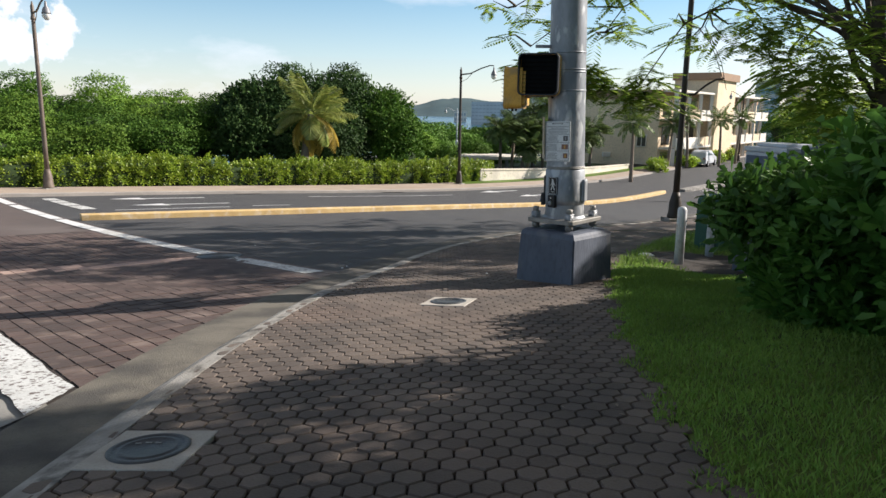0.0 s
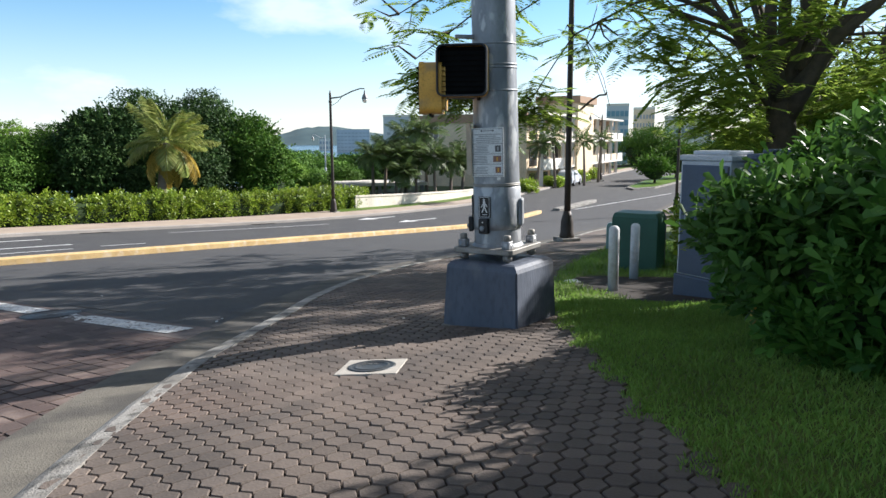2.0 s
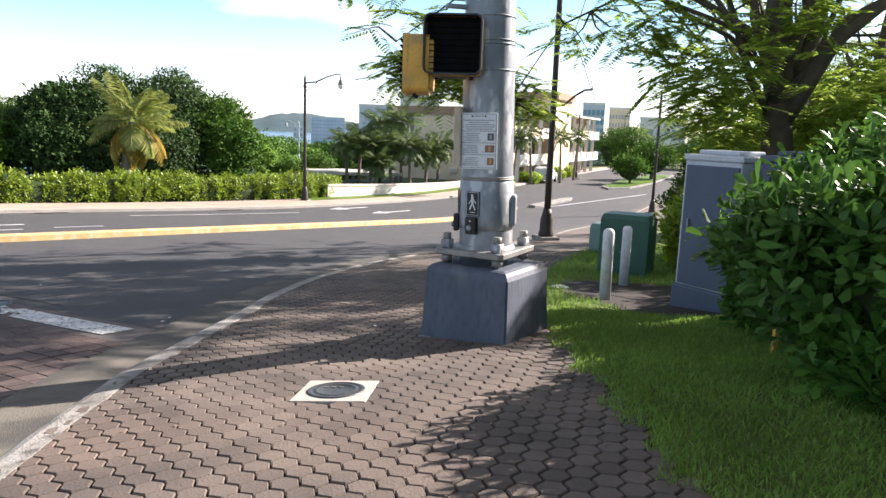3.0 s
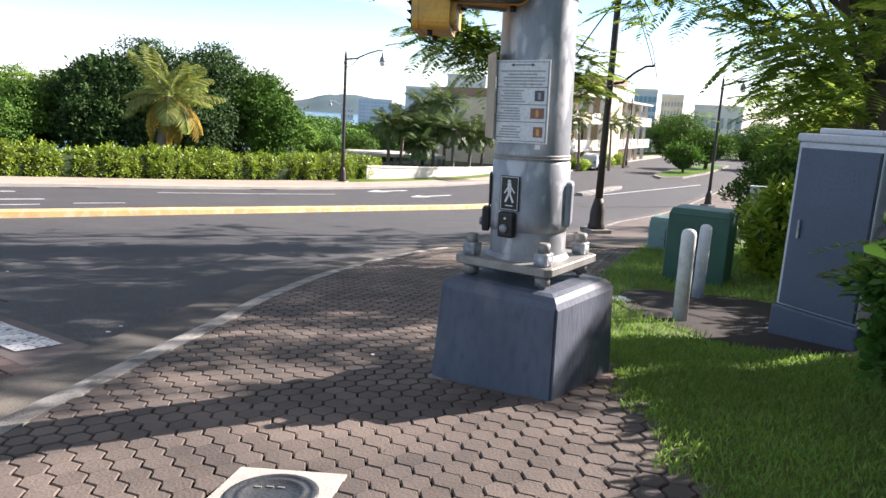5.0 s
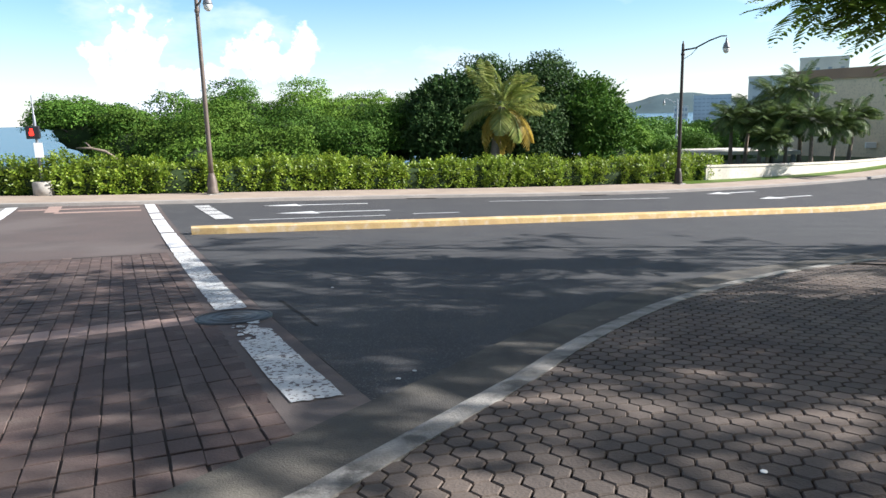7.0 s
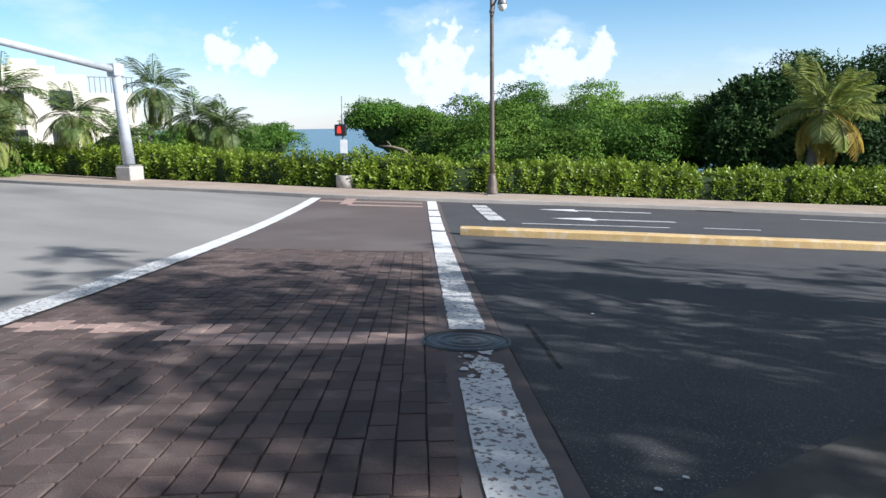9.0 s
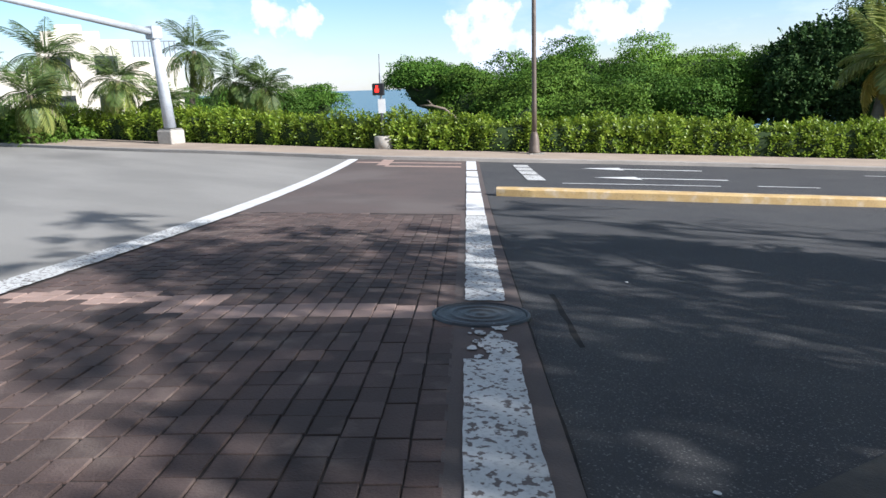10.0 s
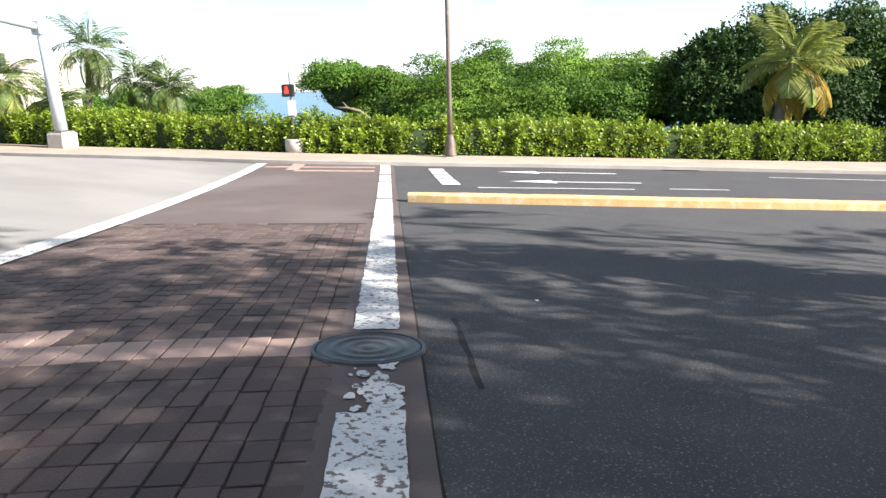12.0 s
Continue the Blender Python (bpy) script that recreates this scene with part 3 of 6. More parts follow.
kv = np.stack([np.column_stack([p + (ci - co) * (chip * w)[:, None], zg(p[:, 0], p[:, 1]) + h + 0.006 * chip]) for (p, h), w in zip(prof, (0.1, 0.1, 0.14, 0.1, 0.06, 0.0))], 1)
kerb = mesh_object("trim", kv.reshape(-1, 3), [(i * 6 + j, i * 6 + j + 1, (i + 1) * 6 + j + 1, (i + 1) * 6 + j) for i in range(899) for j in range(5)], CURB)
tagged(kerb, "worn pale concrete kerb", "kerb", "", "structure")

sel_n = NEAR[(NEAR[:, 1] > -6) & (NEAR[:, 1] < 17.4)]
sel_l = LAWN_EDGE[(LAWN_EDGE[:, 1] > -6) & (LAWN_EDGE[:, 1] < 17.4)]
pavement = strip("pavement", sel_n, sel_l, 6, 0.012, JOINT, label="hexagonal concrete paver sidewalk, partly shaded", category="pavement", n=140)
sel_n2 = NEAR[NEAR[:, 1] >= 17.2]
sel_l2 = LAWN_EDGE[LAWN_EDGE[:, 1] >= 17.2]
strip("pavement", sel_n2, sel_l2, 3, 0.03, PAVER, label="paved sidewalk running on along the road", category="pavement", n=160)
strip("pavement", NEAR[NEAR[:, 1] < -5.8], LAWN_EDGE[LAWN_EDGE[:, 1] < -5.8], 3, 0.03, PAVER, label="paved sidewalk behind the corner", category="pavement", n=40)
LAWN_FAR = LAWN_EDGE + np.array([16.0, -3.0])
lawn = strip("lawn", LAWN_EDGE, LAWN_FAR, 44, 0.022, LAWN, label="shaded green lawn beside the sidewalk", category="lawn", n=260, height=zl)

# far side: kerb, pavement, hedge strip
FAR_IN, FAR_BACK = offset(FAR, 0.18), offset(FAR, 3.0)
fa, fb = resample(FAR, 260), resample(FAR_IN, 260)
prof = [(fa, -0.05), (fa, 0.11), (fa * 0.8 + fb * 0.2, 0.13), (fb, 0.13), (fb, 0.0)]
kv = np.stack([np.column_stack([p, zg(p[:, 0], p[:, 1]) + h]) for p, h in prof], 1)
fk = mesh_object("trim", kv.reshape(-1, 3), [(i * 5 + j, i * 5 + j + 1, (i + 1) * 5 + j + 1, (i + 1) * 5 + j) for i in range(259) for j in range(4)], CURB_FAR)
tagged(fk, "concrete kerb along the far pavement", "kerb", "", "structure")
strip("pavement", FAR_IN, FAR_BACK, 4, 0.125, FARWALK, label="pale paved walkway in front of the hedge", category="pavement", n=260)
strip("ground_strip", FAR_BACK, offset(FAR, 6.5), 3, 0.10, SOIL, label="planting soil under the hedge", category="soil", n=200)

# ---- median kerb ----
MED = smooth([(-10.35, 19.75), (-9.0, 20.75), (-6.9, 22.3), (-4.4, 24.4), (-1.0, 27.6), (3.6, 32.6), (8.2, 37.7), (14.6, 46.4)], 0.4)


def kerb_bar(name, line, half, h, material, label, category):
    n = len(line)
    t = np.gradient(line, axis=0)
    t /= np.linalg.norm(t, axis=1)[:, None]
    nn = np.stack([-t[:, 1], t[:, 0]], 1)
    secs = [(-half, -0.05), (-half, h * 0.8), (-half * 0.72, h), (half * 0.72, h), (half, h * 0.8), (half, -0.05)]
    v = []
    for i in range(n):
        k = min(1.0, 0.62 + 0.2 * i, 0.62 + 0.2 * (n - 1 - i))
        wob = 0.008 * noise.noise(Vector((i * 0.7, half, 0)))
        for s, z in secs:
            p = line[i] + nn[i] * s * k
            v.append((p[0], p[1], float(zg(p[0], p[1])) + z + wob))
    f = [(i * 6 + j, i * 6 + j + 1, (i + 1) * 6 + j + 1, (i + 1) * 6 + j) for i in range(n - 1) for j in range(5)]
    f += [(5, 4, 3, 2, 1, 0), tuple((n - 1) * 6 + j for j in range(6))]
    return tagged(mesh_object(name, v, f, material), label, category, "", "")


kerb_bar("median_kerb", MED, 0.24, 0.17, YELLOW, "long yellow painted raised median kerb", "median kerb")
kerb_bar("median_kerb", smooth([(16.2, 47.6), (18.5, 50.3), (21.6, 54.0)], 0.5), 0.4, 0.17, CURB, "short pale end piece of the median kerb", "median kerb")
ISL = np.array([(30.0, 64.5), (33.0, 66.0), (40.0, 74.0), (52.0, 90.0), (50.0, 91.5), (37.5, 77.0), (30.5, 67.0)])
bm = bmesh.new()
bm.faces.new([bm.verts.new((x, y, float(zg(x, y)) - 0.05)) for x, y in ISL])
ex = bmesh.ops.extrude_face_region(bm, geom=list(bm.faces))
bmesh.ops.translate(bm, verts=[v for v in ex["geom"] if isinstance(v, bmesh.types.BMVert)], vec=(0, 0, 0.22))
island = tagged(new("median_island"), "grassy median island with a pale kerb", "traffic island")
part("kerb", bm, CURB, island)
bm = bmesh.new()
c = ISL.mean(0)
bm.faces.new([bm.verts.new((*(c + (p - c) * 0.93), float(zg(*p)) + 0.2)) for p in ISL])
part("turf", bm, L_GRASS, island)

# ---- crosswalk ----
CW_O, CW_U, CW_N = np.array([-2.05, 10.12]), np.array([-0.673, 0.740]), np.array([0.740, 0.673])


def cw(s, n):
    return CW_O + CW_U * s + CW_N * n


def cw_sheet(name, s0, s1, n0, n1, off, material, label, category, cells=(12, 3), jag=0.0, start=None):
    v, f = [], []
    a, b = cells
    for i in range(a + 1):
        for j in range(b + 1):
            n = n0 + (n1 - n0) * j / b
            s_a = s0 if start is None else start[0] + (start[1] - start[0]) * j / b
            s = s_a + (s1 - s_a) * i / a
            p = cw(s + (2.2 * jag * noise.noise(Vector((s, n * 19.0, 4))) if jag and i in (0, a) else 0), n + (jag * (noise.noise(Vector((s * 2.3, n, 1))) + noise.noise(Vector((s * 11.0, n, 7)))) if j in (0, b) else 0))
            v.append((p[0], p[1], float(zg(*p)) + off))
    f = [(i * (b + 1) + j, (i + 1) * (b + 1) + j, (i + 1) * (b + 1) + j + 1, i * (b + 1) + j + 1) for i in range(a) for j in range(b)]
    ob = mesh_object(name, v, f, material)
    return tagged(ob, label, category, "", "structure")


def gutter_s(n):
    """Where the gutter's outer edge crosses the crosswalk's line at n."""
    q = (NEAR_GUT - CW_O) @ CW_N
    s = (NEAR_GUT - CW_O) @ CW_U
    m = (NEAR_GUT[:, 1] > -4) & (NEAR_GUT[:, 1] < 15)
    return float(np.interp(n, q[m], s[m]))


conc = strip("road_surface", np.array([cw(s, -4.4) for s in np.linspace(gutter_s(-4.4) + 0.02, 22.6, 50)]), np.array([(x, y) for x, y in zip(np.linspace(-9, -62, 50), np.linspace(-34, 10.0, 50))]), 12, -0.004, CONC_ROAD, label="pale worn concrete of the intersection", category="road", n=90)
cw_sheet("crosswalk_bed", -0.6, 9.2, -4.4, 0.12, -0.003, JOINT_BRICK, "dark joints of the brick crosswalk", "crosswalk", (24, 10), start=(gutter_s(-4.4) + 0.01, gutter_s(0.12) + 0.01))
cw_sheet("crosswalk_margin", -0.6, 9.2, -0.42, 0.12, 0.008, BRICK_FAR, "smooth brown margin under the white stripe", "crosswalk", (30, 3), start=(gutter_s(-0.42) + 0.01, gutter_s(0.12) + 0.01))
cw_sheet("crosswalk_surface", 9.2, 22.7, -4.4, 0.12, 0.002, BRICK_FAR, "brown red stamped brick crosswalk surface", "crosswalk", (26, 6))


def stripe(name, s0, s1, n0, n1, label, worn=True, off=0.016, start=None):
    return cw_sheet(name, s0, s1, n0, n1, off, PAINT if worn else PAINT_FAR, label, "road marking", (max(6, int((s1 - s0) * (14 if worn else 4))), 8 if worn else 4), 0.016 if worn else 0.012, start)


stripe("crosswalk_line", 0, 1.35, -0.33, 0.0, "worn white crosswalk stripe near the gutter", start=(-0.55, -0.55))
rf = random.Random(12)
sv, sf = [], []
for k in range(34):
    s_, n_ = rf.uniform(1.38, 2.15), rf.uniform(-0.31, -0.02)
    r_ = rf.uniform(0.012, 0.05) * (1.35 if n_ > -0.17 else 0.8)
    b0 = len(sv)
    for q in range(9):
        w = r_ * rf.uniform(0.55, 1.3)
        p = cw(s_ + w * 1.7 * math.cos(q * 0.698), n_ + w * math.sin(q * 0.698))
        sv.append((p[0], p[1], float(zg(*p)) + 0.0155 + 0.0001 * k))
    sf.append(tuple(range(b0, b0 + 9)))
tagged(mesh_object("paint_scraps", sv, sf, PAINT), "worn white scraps of crosswalk stripe by the manhole", "road marking", "", "structure")
stripe("crosswalk_line", 2.92, 9.0, -0.33, 0.0, "worn white crosswalk stripe beyond the manhole")
stripe("crosswalk_line", 9.05, 12.9, -0.33, 0.0, "white crosswalk stripe up to the median", False)
for s in (13.15, 15.0, 17.0):
    stripe("crosswalk_line", s, s + 1.75, -0.33, 0.0, "white crosswalk stripe across the far lanes", False)
stripe("crosswalk_line", 19.1, 22.3, -0.33, 0.0, "white crosswalk stripe at the far kerb", False)
stripe("crosswalk_line", 0, 8.0, -4.55, -4.2, "worn white crosswalk edge line", start=(gutter_s(-4.55) + 0.05, gutter_s(-4.2) + 0.05))
stripe("crosswalk_line", 8.0, 22.6, -4.55, -4.2, "white line edging the pale concrete", False)


def ground_quad(name, pts, off, material, label, category):
    v = [(x, y, float(zg(x, y)) + off) for x, y in pts]
    return tagged(mesh_object(name, v, [tuple(range(len(v)))], material), label, category, "", "structure")


def mark_line(a, b, w, label, name="lane_marking", paint=PAINT_FAR):
    a, b = np.array(a, float), np.array(b, float)
    d = (b - a) / np.linalg.norm(b - a)
    n = np.array([-d[1], d[0]]) * w / 2
    k = max(2, int(np.linalg.norm(b - a) / 1.5))
    v, f = [], []
    for i in range(k + 1):
        p = a + (b - a) * i / k
        for q in (p - n, p + n):
            v.append((q[0], q[1], float(zg(*q)) + 0.004))
    f = [(2 * i, 2 * i + 1, 2 * i + 3, 2 * i + 2) for i in range(k)]
    return tagged(mesh_object(name, v, f, paint), label, "road marking", "", "structure")


def arrow(tip, tail, label):
    tip, tail = np.array(tip, float), np.array(tail, float)
    d = (tip - tail) / np.linalg.norm(tip - tail)
    n = np.array([-d[1], d[0]])
    h = tip - d * 1.3
    ground_quad("lane_arrow", [tip, h - n * 0.45, h - n * 0.1, tail - n * 0.1, tail + n * 0.1, h + n * 0.1, h + n * 0.45], 0.004, PAINT_FAR, label, "road marking")


for q0, q1 in ((0.0, 0.3), (0.34, 0.56), (0.6, 0.8), (0.84, 1.0)):
    mark_line((-11.9 - 3.4 * q0, 23.3 + 3.6 * q0), (-11.9 - 3.4 * q1, 23.3 + 3.6 * q1), 0.5, "broken worn white stop bar in the far lanes", paint=PAINT)
arrow((-13.3, 27.6), (-10.4, 30.2), "white lane arrow on the far lane")
arrow((-11.4, 25.3), (-8.6, 27.9), "white lane arrow beside the median")
mark_line((-11.0, 23.2), (-8.0, 26.0), 0.12, "thin white lane line beside the median")
mark_line((-7.4, 26.9), (-6.2, 28.0), 0.13, "short white lane dash")
arrow((2.2, 41.9), (4.6, 44.2), "white lane arrow on the far lane")
arrow((4.4, 40.6), (7.0, 43.2), "white lane arrow on the far lane")
mark_line((17.8, 48.3), (31.5, 60.0), 0.14, "long white lane line")
mark_line((-6.5, 33.5), (0.5, 39.2), 0.1, "thin white lane line")


# ---- covers in the ground ----
def shear(x, y):
    """The ground's slope at a place."""
    e = 0.05
    return float(zg(x + e, y) - zg(x - e, y)) / (2 * e), float(zg(x, y + e) - zg(x, y - e)) / (2 * e)


def slope_turn(x, y, turn=0.0):
    """Shears a flat thing, turned by some degrees, onto the ground's slope."""
    a, b = shear(x, y)
    c, s = math.cos(radians(turn)), math.sin(radians(turn))
    return Matrix(((1, 0, 0), (0, 1, 0), (a * c + b * s, b * c - a * s, 1))).to_4x4()


def manhole(x, y, r):
    t = thing("manhole_cover", (x, y, float(zg(x, y)) - 0.004), "round cast iron manhole cover with raised rings on the crosswalk line", "manhole cover")
    tilt = slope_turn(x, y)
    part("frame", lathe([(r, 0.0), (r, 0.026), (r * 0.95, 0.03), (r * 0.93, 0.018), (r * 0.93, 0.0)], 48, turn=tilt, caps=False), IRON, t)
    lid = part("lid", lathe([(r * 0.92, 0.0), (r * 0.92, 0.02), (r * 0.84, 0.027), (r * 0.8, 0.021), (r * 0.66, 0.021), (r * 0.63, 0.028), (r * 0.58, 0.028), (r * 0.55, 0.021), (r * 0.4, 0.021), (r * 0.37, 0.028), (r * 0.3, 0.028), (r * 0.27, 0.021), (r * 0.12, 0.021), (r * 0.1, 0.027), (0.004, 0.027)], 48, turn=tilt), IRON, t)
    return t


manhole(-3.86, 11.8, 0.37)
for s0, s1, n0, n1 in ((20.0, 20.45, -3.0, -0.5), (21.3, 21.7, -4.1, -0.5), (20.46, 22.6, -3.3, -2.9)):
    cw_sheet("crosswalk_band", s0, s1, n0, n1, 0.006, BRICK_PINK, "pale pink brick band at the crosswalk's far end", "crosswalk", (4, 4))
for a, b in (((-9.9, 33.05), (-8.9, 33.95)), ((-3.4, 38.55), (-2.3, 39.45))):
    mark_line(a, b, 0.22, "dark storm drain slot at the far kerb", "drain").data.materials[0] = MATTE


def mark_box(r, a, b, tilt):
    bm = box((r * 0.16, r * 0.05, 0.004), (0, 0, 0), 0)
    bmesh.ops.transform(bm, matrix=tilt @ Matrix.Translation((a * r, b * r * 0.7, 0.0595)), verts=bm.verts)
    return bm


def valve_cover(x, y, w, turn, label):
    t = thing("utility_cover", (x, y, float(zg(x, y))), label, "utility cover", "utility covers", turn)
    tilt = slope_turn(x, y, turn) @ pose(0, 0, -0.012)
    part("concrete_frame", box((w, w, 0.055), (0, 0, 0), 0.006, tilt), COVER_CONC, t)
    r = w * 0.39
    lid = part("lid", lathe([(r, 0.04), (r, 0.06), (r * 0.95, 0.063), (r * 0.86, 0.063), (r * 0.84, 0.059), (r * 0.74, 0.059), (r * 0.72, 0.063), (r * 0.64, 0.063), (r * 0.62, 0.059), (0.012, 0.059)], 40, turn=tilt), IRON, t, "grey iron lid")
    for i, (a, b) in enumerate(((-0.4, 0.35), (-0.15, 0.42), (0.1, 0.42))):
        part("mark", mark_box(r, a, b, tilt), STEEL_DARK, lid)
    return t


valve_cover(0.065, 6.89, 0.47, -18, "square pale concrete utility cover with a round iron lid")
valve_cover(-1.36, 3.03, 0.48, -4, "weathered concrete utility cover with a round iron lid")

# crack in the asphalt beside the manhole
crack = [(-2.88, 11.67), (-3.1, 11.9), (-3.3, 12.14), (-3.5, 12.34), (-3.74, 12.62), (-3.96, 12.84)]
v, f = [], []
for i, (x, y) in enumerate(crack):
    w = 0.012 + 0.006 * (i % 2)
    v += [(x - w, y - w, float(zg(x, y)) - 0.009), (x + w, y + w, float(zg(x, y)) - 0.009)]
f = [(2 * i, 2 * i + 1, 2 * i + 3, 2 * i + 2) for i in range(len(crack) - 1)]
tagged(mesh_object("road_crack", v, f, JOINT), "dark crack in the asphalt", "crack", "", "structure")
bm_pts = [cw(s, 0.12 + 0.015 * noise.noise(Vector((s * 1.7, 0, 0)))) for s in np.linspace(-0.55, 12, 40)]
v = []
for p in bm_pts:
    for d in (-0.012, 0.014):
        q = p + CW_N * d
        v.append((q[0], q[1], float(zg(*q)) - 0.001))
tagged(mesh_object("road_seam", v, [(2 * i, 2 * i + 1, 2 * i + 3, 2 * i + 2) for i in range(39)], JOINT), "dark seam between crosswalk and asphalt", "crack", "", "structure")


# ---- signal pole on its plinth ----
def rounded_ring(w, r, thick, y0, y1):
    """A square sleeve with rounded corners, open to the front and back."""
    bm = bmesh.new()
    loops = []
    for k, y in ((0.0, y0), (0.0, y1), (thick, y1), (thick, y0)):
        h, rr, ring = w / 2 - k, r - k * 0.8, []
        for cx, cz, a0 in ((1, 1, 0), (-1, 1, 90), (-1, -1, 180), (1, -1, 270)):
            for q in range(6):
                a = radians(a0 + q * 18)
                ring.append(bm.verts.new((cx * (h - rr) + rr * math.cos(a), y, cz * (h - rr) + rr * math.sin(a))))
        loops.append(ring)
    m = len(loops[0])
    for i in range(4):
        p, q = loops[i], loops[(i + 1) % 4]
        for k in range(m):
            bm.faces.new((p[k], p[(k + 1) % m], q[(k + 1) % m], q[k]))
    return bm


def signal_head(parent_name, at, turn, label, deep=0.11):
    """A pedestrian signal: amber case, black visor face."""
    t = thing(parent_name, at, label, "pedestrian signal", "pedestrian signals at the near pole", turn)
    case = box((0.47, 0.22, 0.47), (0, 0.1, -0.235), 0)
    bmesh.ops.bevel(case, geom=[e for e in case.edges if abs(e.verts[0].co.y - e.verts[1].co.y) > 0.1], offset=0.06, segments=4, affect="EDGES", profile=0.5)
    bmesh.ops.bevel(case, geom=[e for e in case.edges if abs(e.verts[0].co.y - e.verts[1].co.y) < 0.01 and e.verts[0].co.y > 0.1], offset=0.035, segments=2, affect="EDGES")
    part("case", case, AMBER, t, "amber case with rounded edges")
    part("door", rounded_ring(0.48, 0.06, 0.05, -0.035, 0.0), AMBER, t)
    part("hinge", lathe([(0.016, -0.07), (0.016, 0.07)], 10, (-0.245, 0.0, 0.12)), AMBER, t)
    part("hinge", lathe([(0.016, -0.07), (0.016, 0.07)], 10, (-0.245, 0.0, -0.12)), AMBER, t)
    part("visor", rounded_ring(0.47, 0.06, 0.014, -deep - 0.02, -0.02), BLACK, t, "black visor with rounded corners")
    part("face", box((0.44, 0.012, 0.44), (0, -0.03, -0.22), 0.004), MATTE, t, "black louvred face")
    for i in range(9):
        part("louvre", box((0.42, 0.03, 0.004), (0, -0.052, -0.19 + i * 0.047), 0), MATTE, t)
    for sx in (-0.14, 0.14):
        part("foot", lathe([(0.016, 0), (0.016, 0.03)], 10, (sx, 0.06, -0.265)), BLACK, t)
    return t


PX, PY = 1.49, 8.47
pz = float(zg(PX, PY))
pl = thing("pole_plinth", (PX + 0.01, PY - 0.02, pz - 0.06), "slate blue painted concrete plinth with rounded edges", "plinth", turn=-45.0)
bm = box((0.845, 0.845, 0.74), (0, 0, 0), 0, taper=0.925)
bmesh.ops.bevel(bm, geom=[e for e in bm.edges if min(v.co.z for v in e.verts) > 0.7], offset=0.075, segments=3, affect="EDGES", profile=0.45)
bmesh.ops.bevel(bm, geom=[e for e in bm.edges if abs(e.verts[0].co.z - e.verts[1].co.z) > 0.3], offset=0.014, segments=2, affect="EDGES")
part("block", bm, PLINTH, pl)
part("mortar_skirt", box((0.865, 0.865, 0.092), (0, 0, 0.0), 0.012), CURB, pl, "pale mortar at its foot")
top = pz - 0.06 + 0.74
pole = thing("signal_pole", (PX, PY, top), "tall tapered galvanised steel signal pole bolted to a plinth", "signal pole")
pole.matrix_world = pose(PX - 0.012, PY, top, 0, -1.5, 0) @ pose(0, 0, 0, 0, 0, -45)
bm = box((0.66, 0.66, 0.048), (0, 0, 0.085), 0)
bmesh.ops.bevel(bm, geom=[e for e in bm.edges if abs(e.verts[0].co.z - e.verts[1].co.z) > 0.03], offset=0.035, segments=1, affect="EDGES")
bmesh.ops.bevel(bm, geom=list(bm.edges), offset=0.005, segments=1, affect="EDGES")
part("base_plate", bm, STEEL_DARK, pole, "weathered steel base plate")
part("sleeve", lathe([(0.229, 0.3), (0.238, 0.3), (0.237, 0.36), (0.234, 0.7), (0.226, 0.712)], 40, caps=False), GALV, pole)
for sx in (-1, 1):
    for sy in (-1, 1):
        b = part("anchor_bolt", lathe([(0.022, 0.0), (0.022, 0.235)], 12, (sx * 0.245, sy * 0.245, 0.0)), STEEL_DARK, pole)
        part("nut", lathe([(0.05, 0.13), (0.05, 0.19)], 6, (sx * 0.245, sy * 0.245, 0.0)), GALV, b)
        part("nut", lathe([(0.05, 0.02), (0.05, 0.075)], 6, (sx * 0.245, sy * 0.245, 0.0)), STEEL_DARK, b)
        part("nut_cover", box((0.085, 0.085, 0.075), (sx * 0.245, sy * 0.245, 0.135), 0.008), GALV, b)
        part("cap_nut", lathe([(0.04, 0.2), (0.04, 0.255), (0.03, 0.265)], 6, (sx * 0.245, sy * 0.245, 0.0)), STEEL_DARK, b)
part("shaft", lathe([(0.232, 0.12), (0.236, 0.13), (0.232, 0.2), (0.222, 1.0), (0.212, 2.0), (0.195, 4.0), (0.165, 7.2)], 40), GALV, pole)
part("collar", lathe([(0.26, 0.13), (0.235, 0.16)], 40, caps=False), GALV, pole)
for z, r in ((0.72, 0.2265), (0.735, 0.2265), (1.62, 0.2165), (1.83, 0.2145), (1.86, 0.2145), (2.05, 0.2125)):
    part("steel_band", lathe([(r, z), (r + 0.004, z + 0.002), (r + 0.004, z + 0.014), (r, z + 0.016)], 40, caps=False), STEEL_DARK if z < 1 else GALV, pole)


def on_pole(az, r, z):
    """A pose on the pole's skin, facing outwards at the world azimuth az (degrees from +x)."""
    a = radians(az)
    return pose(PX - 0.012 - 0.026 * (z - top) + r * math.cos(a), PY + r * math.sin(a), z, 0, -1.5, 0) @ pose(0, 0, 0, 0, 0, az + 90)


access = thing("access_cover", (0, 0, 0), "bolted steel access cover on the pole", "access cover")
access.matrix_world = on_pole(-22, 0.222, top + 0.33)
part("plate", box((0.17, 0.075, 0.27), (0, 0.0, 0), 0.02, segments=2), GALV, access)
part("bolt", lathe([(0.01, 0), (0.01, 0.012)], 8, (0, -0.025, 0.2), pose(0, 0, 0, 90, 0, 0)), STEEL_DARK, access)

